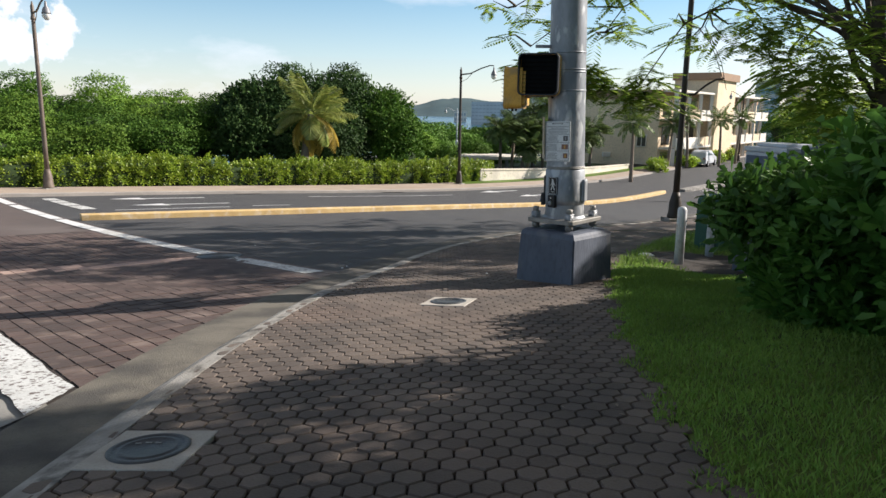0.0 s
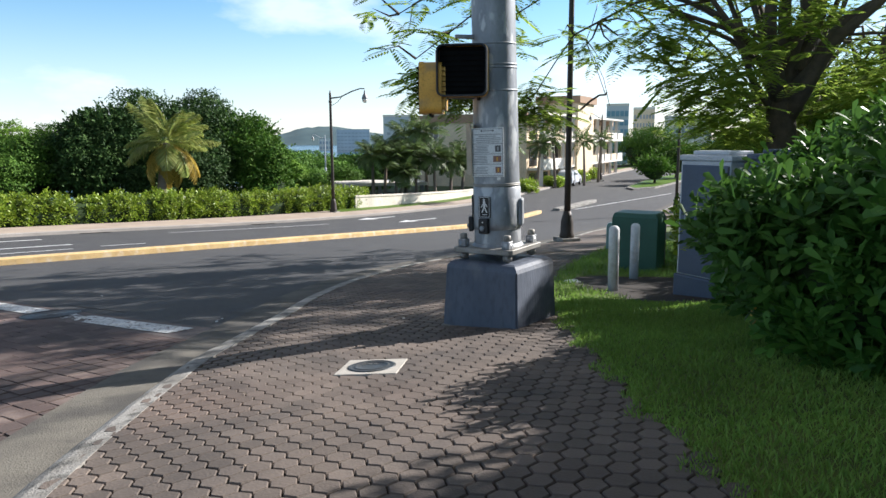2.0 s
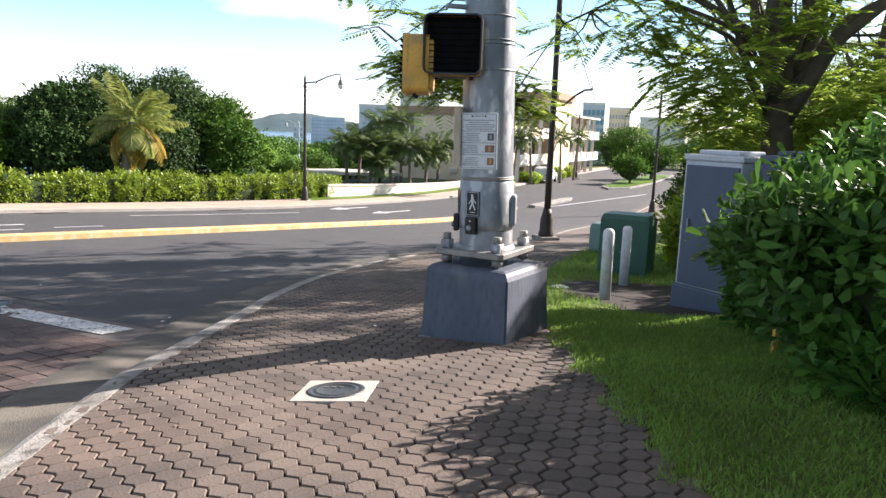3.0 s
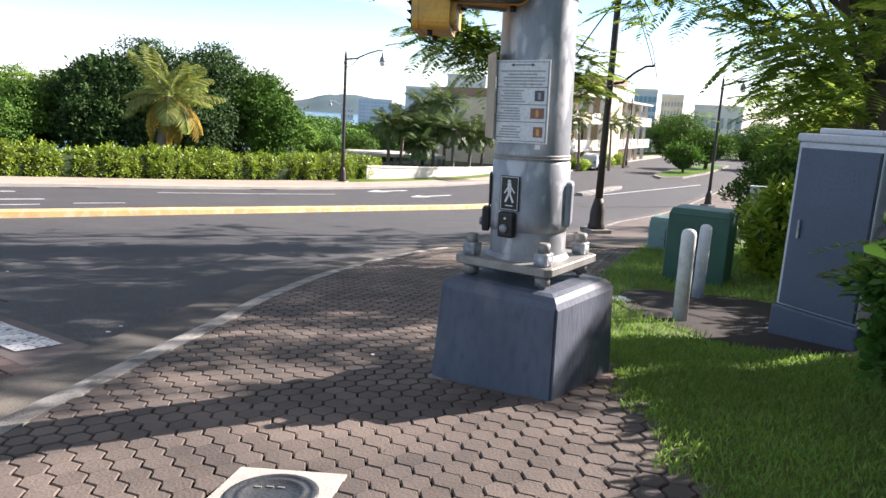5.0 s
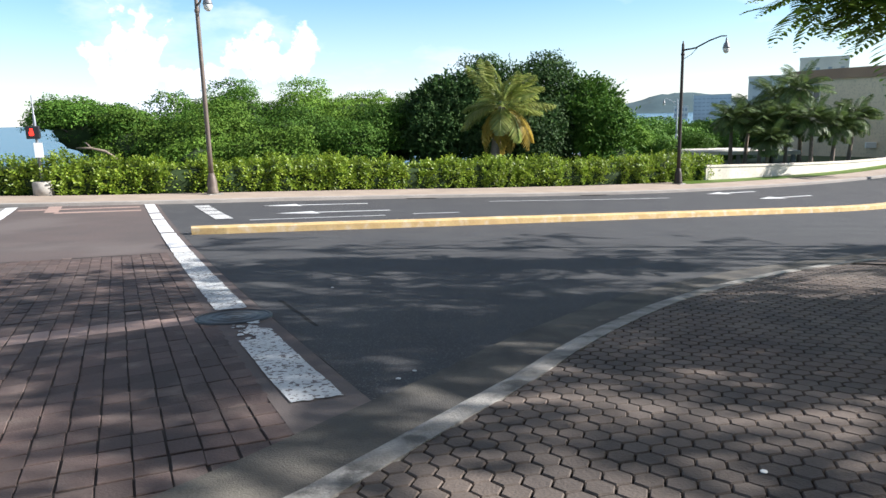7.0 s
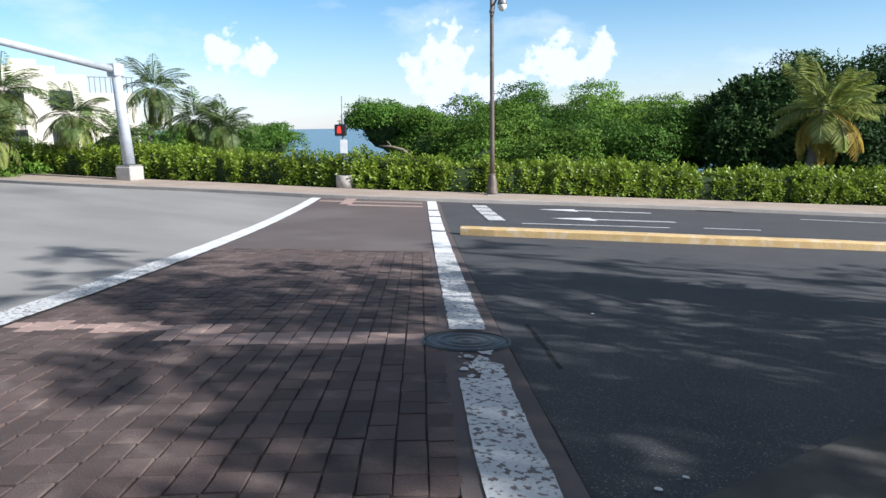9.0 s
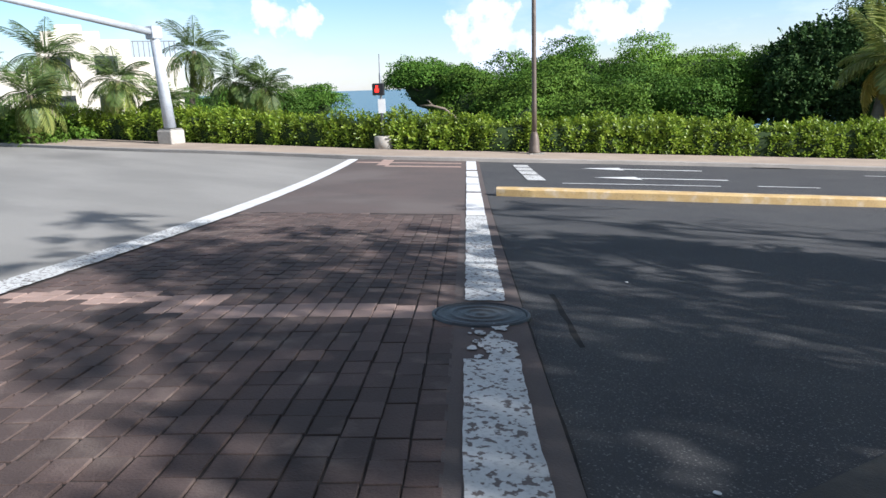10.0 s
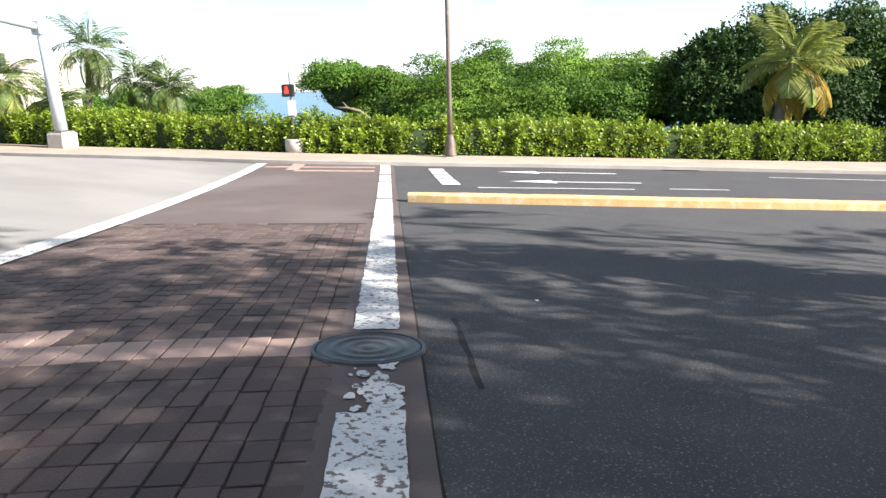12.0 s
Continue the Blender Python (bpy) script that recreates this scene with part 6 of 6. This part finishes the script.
bush(5, 4.35, 6.1, 1.55, 1.6, 1.5, 11000, 0, 0.15, "big glossy green bush overhanging the lawn")
bush(10, 3.4, 5.7, 0.85, 0.85, 1.15, 15000, 0, 0.15, "low glossy green bush at the lawn's edge")
bush(8, 4.3, 7.95, 0.66, 0.66, 1.15, 15000, 0, 0.15, "low glossy green shoots in front of the cabinet")
bush(6, 5.6, 7.6, 1.5, 1.4, 1.9, 5500, 0, 0.16, "glossy green bush beside the cabinets")
bush(7, 4.15, 3.9, 1.45, 1.6, 1.75, 8000, 0, 0.16, "dense green bush beside the lawn")
bush(9, 6.75, 13.3, 0.62, 0.7, 1.4, 9000, 0, 0.16, "bright green shrub behind the green box", L_HEDGE)
bush(12, 7.9, 11.9, 0.9, 1.0, 1.3, 7000, 0, 0.17, "green shrub between the boxes", L_HEDGE)
bush(14, 9.6, 11.6, 1.6, 1.5, 2.9, 3000, 0, 0.18, "dark shrub under the feathery tree", L_TREE)
bush(15, 11.8, 13.8, 2.0, 1.8, 3.2, 2200, 0, 0.18, "dark shrub behind the cabinets", L_TREE)
bush(16, 14.5, 23.5, 1.8, 2.4, 2.4, 2200, 0, 0.2, "green shrub beside the sidewalk", L_TREE)
# Mostly out of view; tall and dense so that it shades the near pavers.
bush(13, 6.3, 4.4, 1.9, 2.3, 3.6, 4000, 0, 0.18, "tall dark shrub, mostly unseen, set to shade the sidewalk")


def fern_shrub(x, y, label):
    """A slender seedling with a few pinnate fronds."""
    rng = np.random.default_rng(17)
    t = tagged(new("seedling"), label, "shrub")
    z0 = float(zl(x, y))
    t.location = (x, y, z0)
    part("stem", tube([(0, 0, -0.02), (-0.03, 0.02, 0.4), (-0.1, 0.03, 0.75), (-0.16, 0.05, 1.0)], [0.014, 0.012, 0.009, 0.005], 6), BARK, t)
    for az, z, run, rise in ((150, 0.95, 0.52, 0.10), (190, 0.9, 0.6, -0.02), (230, 0.82, 0.55, -0.10), (120, 0.8, 0.5, 0.02), (262, 0.98, 0.45, 0.12), (40, 0.88, 0.5, 0.05), (310, 0.75, 0.5, 0.02)):
        a = radians(az)
        d = np.array([math.cos(a), math.sin(a), rise])
        q = np.linspace(0.08, 1, 16)[:, None]
        p = np.array([-0.13, 0.04, z]) + d * q * run + np.array([0, 0, -0.16]) * q ** 2
        side = np.array([-math.sin(a), math.cos(a), 0.0])
        c_, a_, n_ = [], [], []
        for sg_ in (-1, 1):
            dd = np.repeat((side * sg_ + d * 0.4)[None], 16, 0) + rng.normal(size=(16, 3)) * 0.08
            w = 0.1 * np.sin(np.clip(q * 0.85 + 0.12, 0, 1) * math.pi)
            c_.append(p + dd * w * 0.5)
            a_.append(dd)
            n_.append(np.repeat(np.array([[0, 0, 1.0]]), 16, 0) + rng.normal(size=(16, 3)) * 0.2)
        leaves_mesh("frond", np.vstack(c_), np.vstack(a_), np.vstack(n_), 0.1, 0.03, L_FEATHER, t)
    return t


fern_shrub(3.98, 8.12, "slender seedling with pinnate fronds beside the bush")
stake = thing("marker_stake", (3.42, 7.12, float(zl(3.42, 7.12))), "short yellow marker stake at the bush's foot", "stake")
part("stake", box((0.035, 0.035, 0.3), (0, 0, -0.02), 0.004), AMBER, stake)


# feathery big tree with limbs reaching over the sidewalk
def feathery(seed, x, y, limbs, label, fronds_per=46, r0=0.42, flen=0.62, fill=()):
    rng = np.random.default_rng(seed)
    t = tagged(new("flame_tree"), label, "tree", "feathery street trees")
    z0 = float(zg(x, y))
    t.location = (x, y, z0)
    wood, cs, al_, no, ln = [tube([(0, 0, -0.3), (-0.05, 0.05, 0.9), (0.05, 0.0, 1.9), (0.0, 0.1, 2.9), (0.12, 0.16, 3.7), (0.1, 0.3, 4.8), (0.25, 0.3, 6.2)], [r0 * 1.3, r0, r0 * 0.9, r0 * 0.8, r0 * 0.5, r0 * 0.36, r0 * 0.1], 12)], [], [], [], []
    limbs = [np.array(q, float) for q in limbs]
    limbs_last = limbs[-1]
    for tip in limbs:
        a = np.array([0, 0.05, 2.5 + rng.uniform(0, 0.6)])
        low = tip[2] < 5.2
        mid = a + (tip - a) * np.array([0.45, 0.45, 0.72]) + rng.normal(size=3) * 0.25
        if low:
            mid = np.array([tip[0] * 0.62, tip[1] * 0.62, 7.0])
            a[2] += 0.8
        ts = np.linspace(0, 1, 9)[:, None]
        path = (1 - ts) ** 2 * a + 2 * ts * (1 - ts) * mid + ts ** 2 * tip
        path[1:-1] += rng.normal(size=(7, 3)) * 0.09
        reach = 0.52 if tip[2] > 5.2 and math.hypot(tip[0], tip[1]) < 4.2 else 0.2 if not low else 0.13
        wood.append(tube([tuple(p) for p in path], [r0 * reach * (1 - q) ** 1.2 + 0.012 for q in np.linspace(0, 1, 9)], 7))
        ends = []
        for k in range(7):
            i0 = rng.integers(5 if low else 3, 9)
            e = path[i0] + rng.normal(size=3) * (np.array([0.7, 0.7, 0.4]) if low else np.array([1.15, 1.15, 0.42])) + (tip - a) * 0.05
            wood.append(tube([tuple(path[i0]), tuple((path[i0] + e) / 2 + rng.normal(size=3) * 0.12), tuple(e)], [0.03, 0.02, 0.006], 5))
            ends.append((path[i0], e))
        spots = []
        for k in range(fronds_per if low else fronds_per):
            s0, e = ends[rng.integers(0, len(ends))]
            spots.append(s0 + (e - s0) * rng.uniform(0.7, 1.05) + rng.normal(size=3) * 0.14)
        if tip is limbs_last:
            for fx, fy, fz, fr, fn in fill:
                spots += list(np.array([fx, fy, fz]) + rand_dirs(rng, fn) * fr * rng.random((fn, 1)) ** 0.5 * np.array([1, 1, 0.7]))
        for o in spots:
            d = rng.normal(size=3) * np.array([1, 1, 0.28]) + np.array([0, 0, -0.12])
            d /= np.linalg.norm(d)
            m = 11
            q = np.linspace(0.1, 1, m)[:, None]
            L = flen * rng.uniform(0.7, 1.25)
            p = o + d * q * L + np.array([0, 0, -0.22]) * q ** 2 * L
            side = np.cross(d, [0, 0, 1.0])
            side /= np.linalg.norm(side) + 1e-9
            w = 0.2 * L * np.sin(np.clip(q * 0.85 + 0.12, 0, 1) * math.pi)
            for sg_ in (-1, 1):
                dd = side * sg_ + d * 0.45 + np.array([0, 0, -0.15])
                dd = np.repeat(dd[None] / np.linalg.norm(dd), m, 0)
                cs.append(p + dd * w * 0.9)
                al_.append(dd)
                no.append(np.repeat(np.array([[0, 0, 1.0]]), m, 0) + rng.normal(size=(m, 3)) * 0.2)
                ln.append((w * 1.9).ravel())
    part("trunk", joined(*wood), BARK, t)
    leaves_mesh("crown", np.vstack(cs), np.vstack(al_), np.vstack(no), np.hstack(ln), 0.066 * flen / 0.62, L_FEATHER, t)
    return t


def limb_ring(seed, n, r, z0, z1, a0=0, a1=360):
    g = np.random.default_rng(seed)
    return [(r * g.uniform(0.45, 1) * math.cos(radians(a)), r * g.uniform(0.45, 1) * math.sin(radians(a)), g.uniform(z0, z1)) for a in np.linspace(a0, a1, n, endpoint=False) + g.uniform(-8, 8, n)]


# Fill at 7 m and higher is out of view, placed to dapple the ground.
feathery(21, 8.9, 14.4, limb_ring(1, 7, 5.0, 6.5, 11.0, -30, 200) + [(-6.8, 3.6, 4.1), (-4.9, 4.0, 4.5), (-3.9, 4.1, 3.2), (-7.3, 2.6, 4.9), (2.0, -2.6, 6.4), (1.2, 0.6, 8.4), (-1.2, -0.8, 7.6), (2.6, 0.8, 6.6)], "big spreading feathery-leaved tree with dark limbs over the sidewalk", 40, 0.33, flen=0.68, fill=((0.3, 0.2, 7.4, 1.8, 200), (0.6, -1.9, 7.0, 1.2, 45), (-1.9, -1.2, 3.3, 1.0, 60), (-0.9, 0.6, 2.7, 1.0, 80), (0.6, 2.2, 2.6, 1.2, 120), (-0.7, -1.0, 4.4, 1.0, 50), (-2.2, 0.6, 4.2, 1.1, 85), (-1.6, 0.2, 3.2, 0.9, 75), (1.6, -0.8, 3.4, 1.2, 90), (0.0, 2.0, 6.0, 2.4, 80), (-3.8, 4.1, 3.0, 0.8, 90), (-6.5, 3.5, 3.6, 0.75, 110), (-5.4, 3.8, 3.3, 0.8, 110), (3.0, 0.5, 3.2, 1.3, 150), (-2.6, 1.4, 7.8, 1.9, 130)))
# The four added limbs reach out above the view, placed to shade the road.
feathery(22, 14.6, 21.6, limb_ring(2, 8, 4.4, 5.0, 9.6) + [(-6.5, 1.0, 10.6), (-5.6, 3.2, 9.6), (-6.0, -1.2, 9.2), (-4.6, 0.6, 10.2)], "feathery street tree beyond the lamp", 32, 0.24)
feathery(23, 13.8, 17.2, limb_ring(3, 8, 4.2, 3.0, 5.4), "feathery tree behind the cabinets", 30, 0.3, fill=((0, -1.0, 3.4, 2.2, 300), (-2.0, 0.0, 3.0, 1.6, 200), (1.5, -2.2, 2.8, 1.8, 260)))
# Out of view; crown, long limbs and fill placed to shade the near pavers.
feathery(24, 9.2, 1.5, limb_ring(4, 12, 4.6, 3.6, 7.4) + [(-8.5, -1.0, 8.0), (-7.5, 1.5, 8.4), (-6.5, 3.5, 8.0), (-9.5, 2.0, 8.8), (-6.0, -2.5, 7.6), (-8.0, 4.6, 8.6)], "unseen feathery tree set to shade the sidewalk", 190, 0.3, fill=((-1.4, 4.36, 5.5, 0.8, 130), (-1.75, 3.8, 5.5, 0.8, 130), (-1.0, 4.9, 5.5, 0.6, 45)))


# lawn blades
def blades(name, region, n, seed, label, h=(0.04, 0.1)):
    g = np.random.default_rng(seed)
    x0, x1, y0, y1 = region
    x, y = g.uniform(x0, x1, n * 2), g.uniform(y0, y1, n * 2)
    edge = np.interp(y, LAWN_EDGE[:, 1], LAWN_EDGE[:, 0])
    m = (x > edge - 0.05 + 0.06 * np.sin(y * 7) + 0.04 * np.sin(y * 17)) & (((x - c0[0]) / r0[0]) ** 2 + ((y - c0[1]) / r0[1]) ** 2 > 0.9)
    x, y = x[m][:n], y[m][:n]
    L = g.uniform(*h, len(x))
    d = g.normal(size=(len(x), 3)) * np.array([0.45, 0.45, 0.05]) + np.array([0, 0, 0.8])
    d /= np.linalg.norm(d, axis=1)[:, None]
    c = np.stack([x, y, zl(x, y) + 0.02], 1) + d * L[:, None] * 0.5
    ob = leaves_mesh(name, c, d, rand_dirs(g, len(x)), L, 0.0085, L_GRASS)
    return tagged(ob, label, "grass", "", "stuff")


blades("grass", (1.0, 4.6, 1.6, 9.5), 80000, 31, "short green lawn grass beside the sidewalk", (0.03, 0.07))
blades("grass", (2.2, 9.0, 9.5, 19.0), 26000, 32, "green grass round the utility boxes", (0.06, 0.13))


# fallen leaves and scraps
g = np.random.default_rng(77)
lx_, ly_ = g.uniform(-1.3, 1.6, 60), g.uniform(2.5, 15.0, 60)
ok_ = (lx_ > np.interp(ly_, NEAR[:, 1], NEAR[:, 0]) + 0.1) & (lx_ < np.interp(ly_, LAWN_EDGE[:, 1], LAWN_EDGE[:, 0]))
lx_, ly_ = lx_[ok_], ly_[ok_]
dd = g.normal(size=(len(lx_), 3)) * np.array([1, 1, 0.1])
tagged(leaves_mesh("fallen_leaves", np.stack([lx_, ly_, zg(lx_, ly_) + 0.043], 1), dd, np.array([0, 0, 1.0]) + 0.2 * g.normal(size=(len(lx_), 3)), g.uniform(0.02, 0.06, len(lx_)), 0.018, PALM_BARK), "small dry fallen leaves on the pavers", "leaf litter", "", "stuff")
for x, y, s_ in ((0.585, 9.02, 0.014), (-3.76, 13.77, 0.013), (-1.66, 8.04, 0.015), (-1.46, 10.38, 0.014), (-1.5, 10.17, 0.016), (-1.1, 7.95, 0.014)):
    t = thing("paper_scrap", (x, y, float(zg(x, y)) + (0.045 if x > -1 else 0.0)), "small white paper scrap on the ground", "litter", "paper scraps")
    bm = bmesh.new()
    bmesh.ops.create_icosphere(bm, subdivisions=2, radius=s_)
    lumpy(bm, s_ * 0.6, 3.0 / s_ * 0.2, x)
    bmesh.ops.scale(bm, vec=(1.3, 0.8, 0.3), verts=bm.verts)
    part("scrap", bm, WHITE, t)


# parked car by the building
def car(x, y, turn, paint, label):
    z = float(zg(x, y))
    t = thing("car", (x, y, z), label, "car", "", turn)
    bm = bmesh.new()
    prof = [(-2.1, 0.3), (-2.15, 0.75), (-2.0, 1.0), (-1.75, 1.45), (-1.2, 1.62), (0.3, 1.62), (0.95, 1.1), (1.9, 0.95), (2.12, 0.7), (2.1, 0.3)]
    l_, r_ = [bm.verts.new((a, -0.85 + (0.12 if b > 1.2 else 0), b)) for a, b in prof], [bm.verts.new((a, 0.85 - (0.12 if b > 1.2 else 0), b)) for a, b in prof]
    bm.faces.new(l_)
    bm.faces.new(r_[::-1])
    for i in range(len(prof)):
        j = (i + 1) % len(prof)
        bm.faces.new((l_[i], l_[j], r_[j], r_[i]))
    bmesh.ops.bevel(bm, geom=list(bm.edges), offset=0.05, segments=2, affect="EDGES")
    part("body", bm, paint, t)
    for sx in (-1.35, 1.35):
        for sy in (-0.82, 0.82):
            w = part("wheel", lathe([(0.32, -0.1), (0.34, -0.06), (0.34, 0.06), (0.32, 0.1), (0.2, 0.1)], 18, (sx, sy, 0.34), pose(0, 0, 0, 90, 0, 0)), BLACK, t)
            part("rim", lathe([(0.2, -0.11), (0.2, 0.11)], 14, (sx, sy, 0.34), pose(0, 0, 0, 90, 0, 0)), GALV, w)
    part("side_window", box((1.7, 1.66, 0.36), (-0.45, 0, 1.14), 0.05, taper=0.88), GLASS_DARK, t)
    part("rear_window", box((0.1, 1.3, 0.36), (-1.86, 0, 1.08), 0.02, pose(0, 0, 0, 0, 30, 0)), GLASS_DARK, t)
    for sy in (-0.65, 0.65):
        part("tail_light", box((0.08, 0.22, 0.2), (-2.1, sy, 0.75), 0.02), SIGN_RUST, t)
    return t


car(27.0, 73.6, 55, CAB_GREY, "parked silver car by the apartment building")
for i, (x, y) in enumerate(((19.5, 64.6), (24.5, 71.5), (30.5, 79.5), (34.0, 84.5))):
    bush(60 + i, x, y, 1.0, 1.6, 1.1, 1500, 0, 0.24, "clipped green shrub below the building", L_HEDGE)


# ---- pieces: pavers and crosswalk bricks ----
def paver_template(w, h):
    """A pointed hexagon, bevelled, with its side skirt: top ring, rim and foot."""
    ring = [(0, h * 0.667), (-w / 2, h * 0.333), (-w / 2, -h * 0.333), (0, -h * 0.667), (w / 2, -h * 0.333), (w / 2, h * 0.333)]
    v = [(x * 0.85, y * 0.85, 0.0) for x, y in ring] + [(x * 0.925, y * 0.925, -0.008) for x, y in ring] + [(x * 0.93, y * 0.93, -0.03) for x, y in ring]
    f = [tuple(range(6))] + [(i, i + 6, (i + 1) % 6 + 6, (i + 1) % 6) for i in range(6)] + [(i + 6, i + 12, (i + 1) % 6 + 12, (i + 1) % 6 + 6) for i in range(6)]
    return np.array(v), f


PW, PH = 0.127, 0.119
tv, tf = paver_template(PW, PH)
hexes = []
rp = random.Random(4)
cover_boxes = ((0.065, 6.89, 0.195, -18), (-1.36, 3.03, 0.2, -4), (PX, PY, 0.34, -45))
for j in range(int((17.2 + 5.7) / PH)):
    y = -5.678 + j * PH
    xa, xb = float(np.interp(y, NEAR[:, 1], NEAR[:, 0])) - 0.05, float(np.interp(y, LAWN_EDGE[:, 1], LAWN_EDGE[:, 0])) + 0.03
    i0 = math.ceil((xa - (j % 2) * PW / 2) / PW)
    x = i0 * PW + (j % 2) * PW / 2
    while x < xb:
        ok = True
        for bx_, by_, hw_, tt in cover_boxes:
            a = radians(-tt)
            qx, qy = (x - bx_) * math.cos(a) - (y - by_) * math.sin(a), (x - bx_) * math.sin(a) + (y - by_) * math.cos(a)
            ok = ok and not (abs(qx) < hw_ + 0.01 and abs(qy) < hw_ + 0.01)
        if ok:
            hexes.append((x, y))
        x += PW
near_first = sorted(hexes, key=lambda p: (p[0] - 0.2) ** 2 + (p[1] - 7.0) ** 2)
piece_set = set(near_first[:300])
pm = bpy.data.meshes.new("paver")
pm.from_pydata([tuple(p) for p in tv], [], tf)
pm.materials.append(PAVER)
jv, jf = [], []
for x, y in hexes:
    gx_, gy_ = shear(x, y)
    dz = rp.uniform(-0.002, 0.002)
    tx, ty = gx_ + rp.uniform(-0.016, 0.016), gy_ + rp.uniform(-0.016, 0.016)
    z = float(zg(x, y)) + 0.036 + dz
    if (x, y) in piece_set:
        ob = new("paver", pm)
        ob.parent = pavement
        ob.matrix_basis = Matrix(((1, 0, 0, x), (0, 1, 0, y), (tx, ty, 1, z), (0, 0, 0, 1)))
    else:
        b0 = len(jv)
        for p in tv:
            jv.append((x + p[0], y + p[1], z + p[2] + tx * p[0] + ty * p[1]))
        jf += [tuple(b0 + q for q in f_) for f_ in tf]
rest = mesh_object("pavers", jv, jf, PAVER, pavement)
tagged(rest, kind="stuff")

bed = bpy.data.objects["crosswalk_bed"]
BW, BL = 0.157, 0.212


def brick_template(l, w):
    a, b = l / 2, w / 2
    v = [(sx * (a - 0.0135), sy * (b - 0.007), 0) for sx, sy in ((-1, -1), (1, -1), (1, 1), (-1, 1))] + [(sx * (a - 0.0105), sy * (b - 0.005), -0.003) for sx, sy in ((-1, -1), (1, -1), (1, 1), (-1, 1))] + [(sx * (a - 0.0105), sy * (b - 0.005), -0.02) for sx, sy in ((-1, -1), (1, -1), (1, 1), (-1, 1))]
    f = [(0, 1, 2, 3)] + [(i, i + 4, (i + 1) % 4 + 4, (i + 1) % 4) for i in range(4)] + [(i + 4, i + 8, (i + 1) % 4 + 8, (i + 1) % 4 + 4) for i in range(4)]
    return np.array(v), f


bv, bf = brick_template(BL, BW)
meshes = {}
for key, m_ in (("brick", BRICK), ("pale_brick", BRICK_PINK)):
    me = bpy.data.meshes.new(key)
    me.from_pydata([tuple(p) for p in bv], [], bf)
    me.materials.append(m_)
    meshes[key] = me
places = []
for c_ in range(int(4.1 / BW)):
    n = -0.42 - (c_ + 0.5) * BW + 0.02
    if n < -4.2:
        break
    s = gutter_s(n) - 0.06 + (0.5 * BL if c_ % 2 else 0)
    while s < 9.15:
        places.append((s, n))
        s += BL
order = sorted(places, key=lambda q: (q[0] - 1.3) ** 2 + (q[1] + 1.4) ** 2)
near_set = set(order[:300])
jv = {"brick": [], "pale_brick": []}
jf = {"brick": [], "pale_brick": []}
for s, n in places:
    p = cw(s, n)
    if (p[0] + 3.86) ** 2 + (p[1] - 11.8) ** 2 < 0.36 ** 2:
        continue
    pale = (2.3 < s < 2.73 and -2.7 < n < -0.5) or (2.72 < s < 3.05 and -4.25 < n < -2.3)
    key = "pale_brick" if pale else "brick"
    gx_, gy_ = shear(*p)
    tx, ty = gx_ + rp.uniform(-0.01, 0.01), gy_ + rp.uniform(-0.01, 0.01)
    z = float(zg(*p)) + 0.006 + rp.uniform(-0.0025, 0.0025)
    wob = rp.uniform(-0.028, 0.028)
    p = p + CW_N * rp.uniform(-0.004, 0.004) + CW_U * rp.uniform(-0.006, 0.006)
    ux, uy = CW_U[0] - wob * CW_U[1], CW_U[1] + wob * CW_U[0]
    M = Matrix(((ux, uy, 0, p[0]), (uy, -ux, 0, p[1]), (tx * ux + ty * uy, tx * uy - ty * ux, 1, z), (0, 0, 0, 1)))
    if (s, n) in near_set:
        ob = new("brick", meshes[key])
        ob.parent = bed
        ob.matrix_basis = M
    else:
        b0 = len(jv[key])
        jv[key] += [tuple(M @ Vector(q)) for q in bv]
        jf[key] += [tuple(b0 + i for i in f_) for f_ in bf]
for key, m_ in (("brick", BRICK), ("pale_brick", BRICK_PINK)):
    if jv[key]:
        tagged(mesh_object("bricks", jv[key], jf[key], m_, bed), kind="stuff")
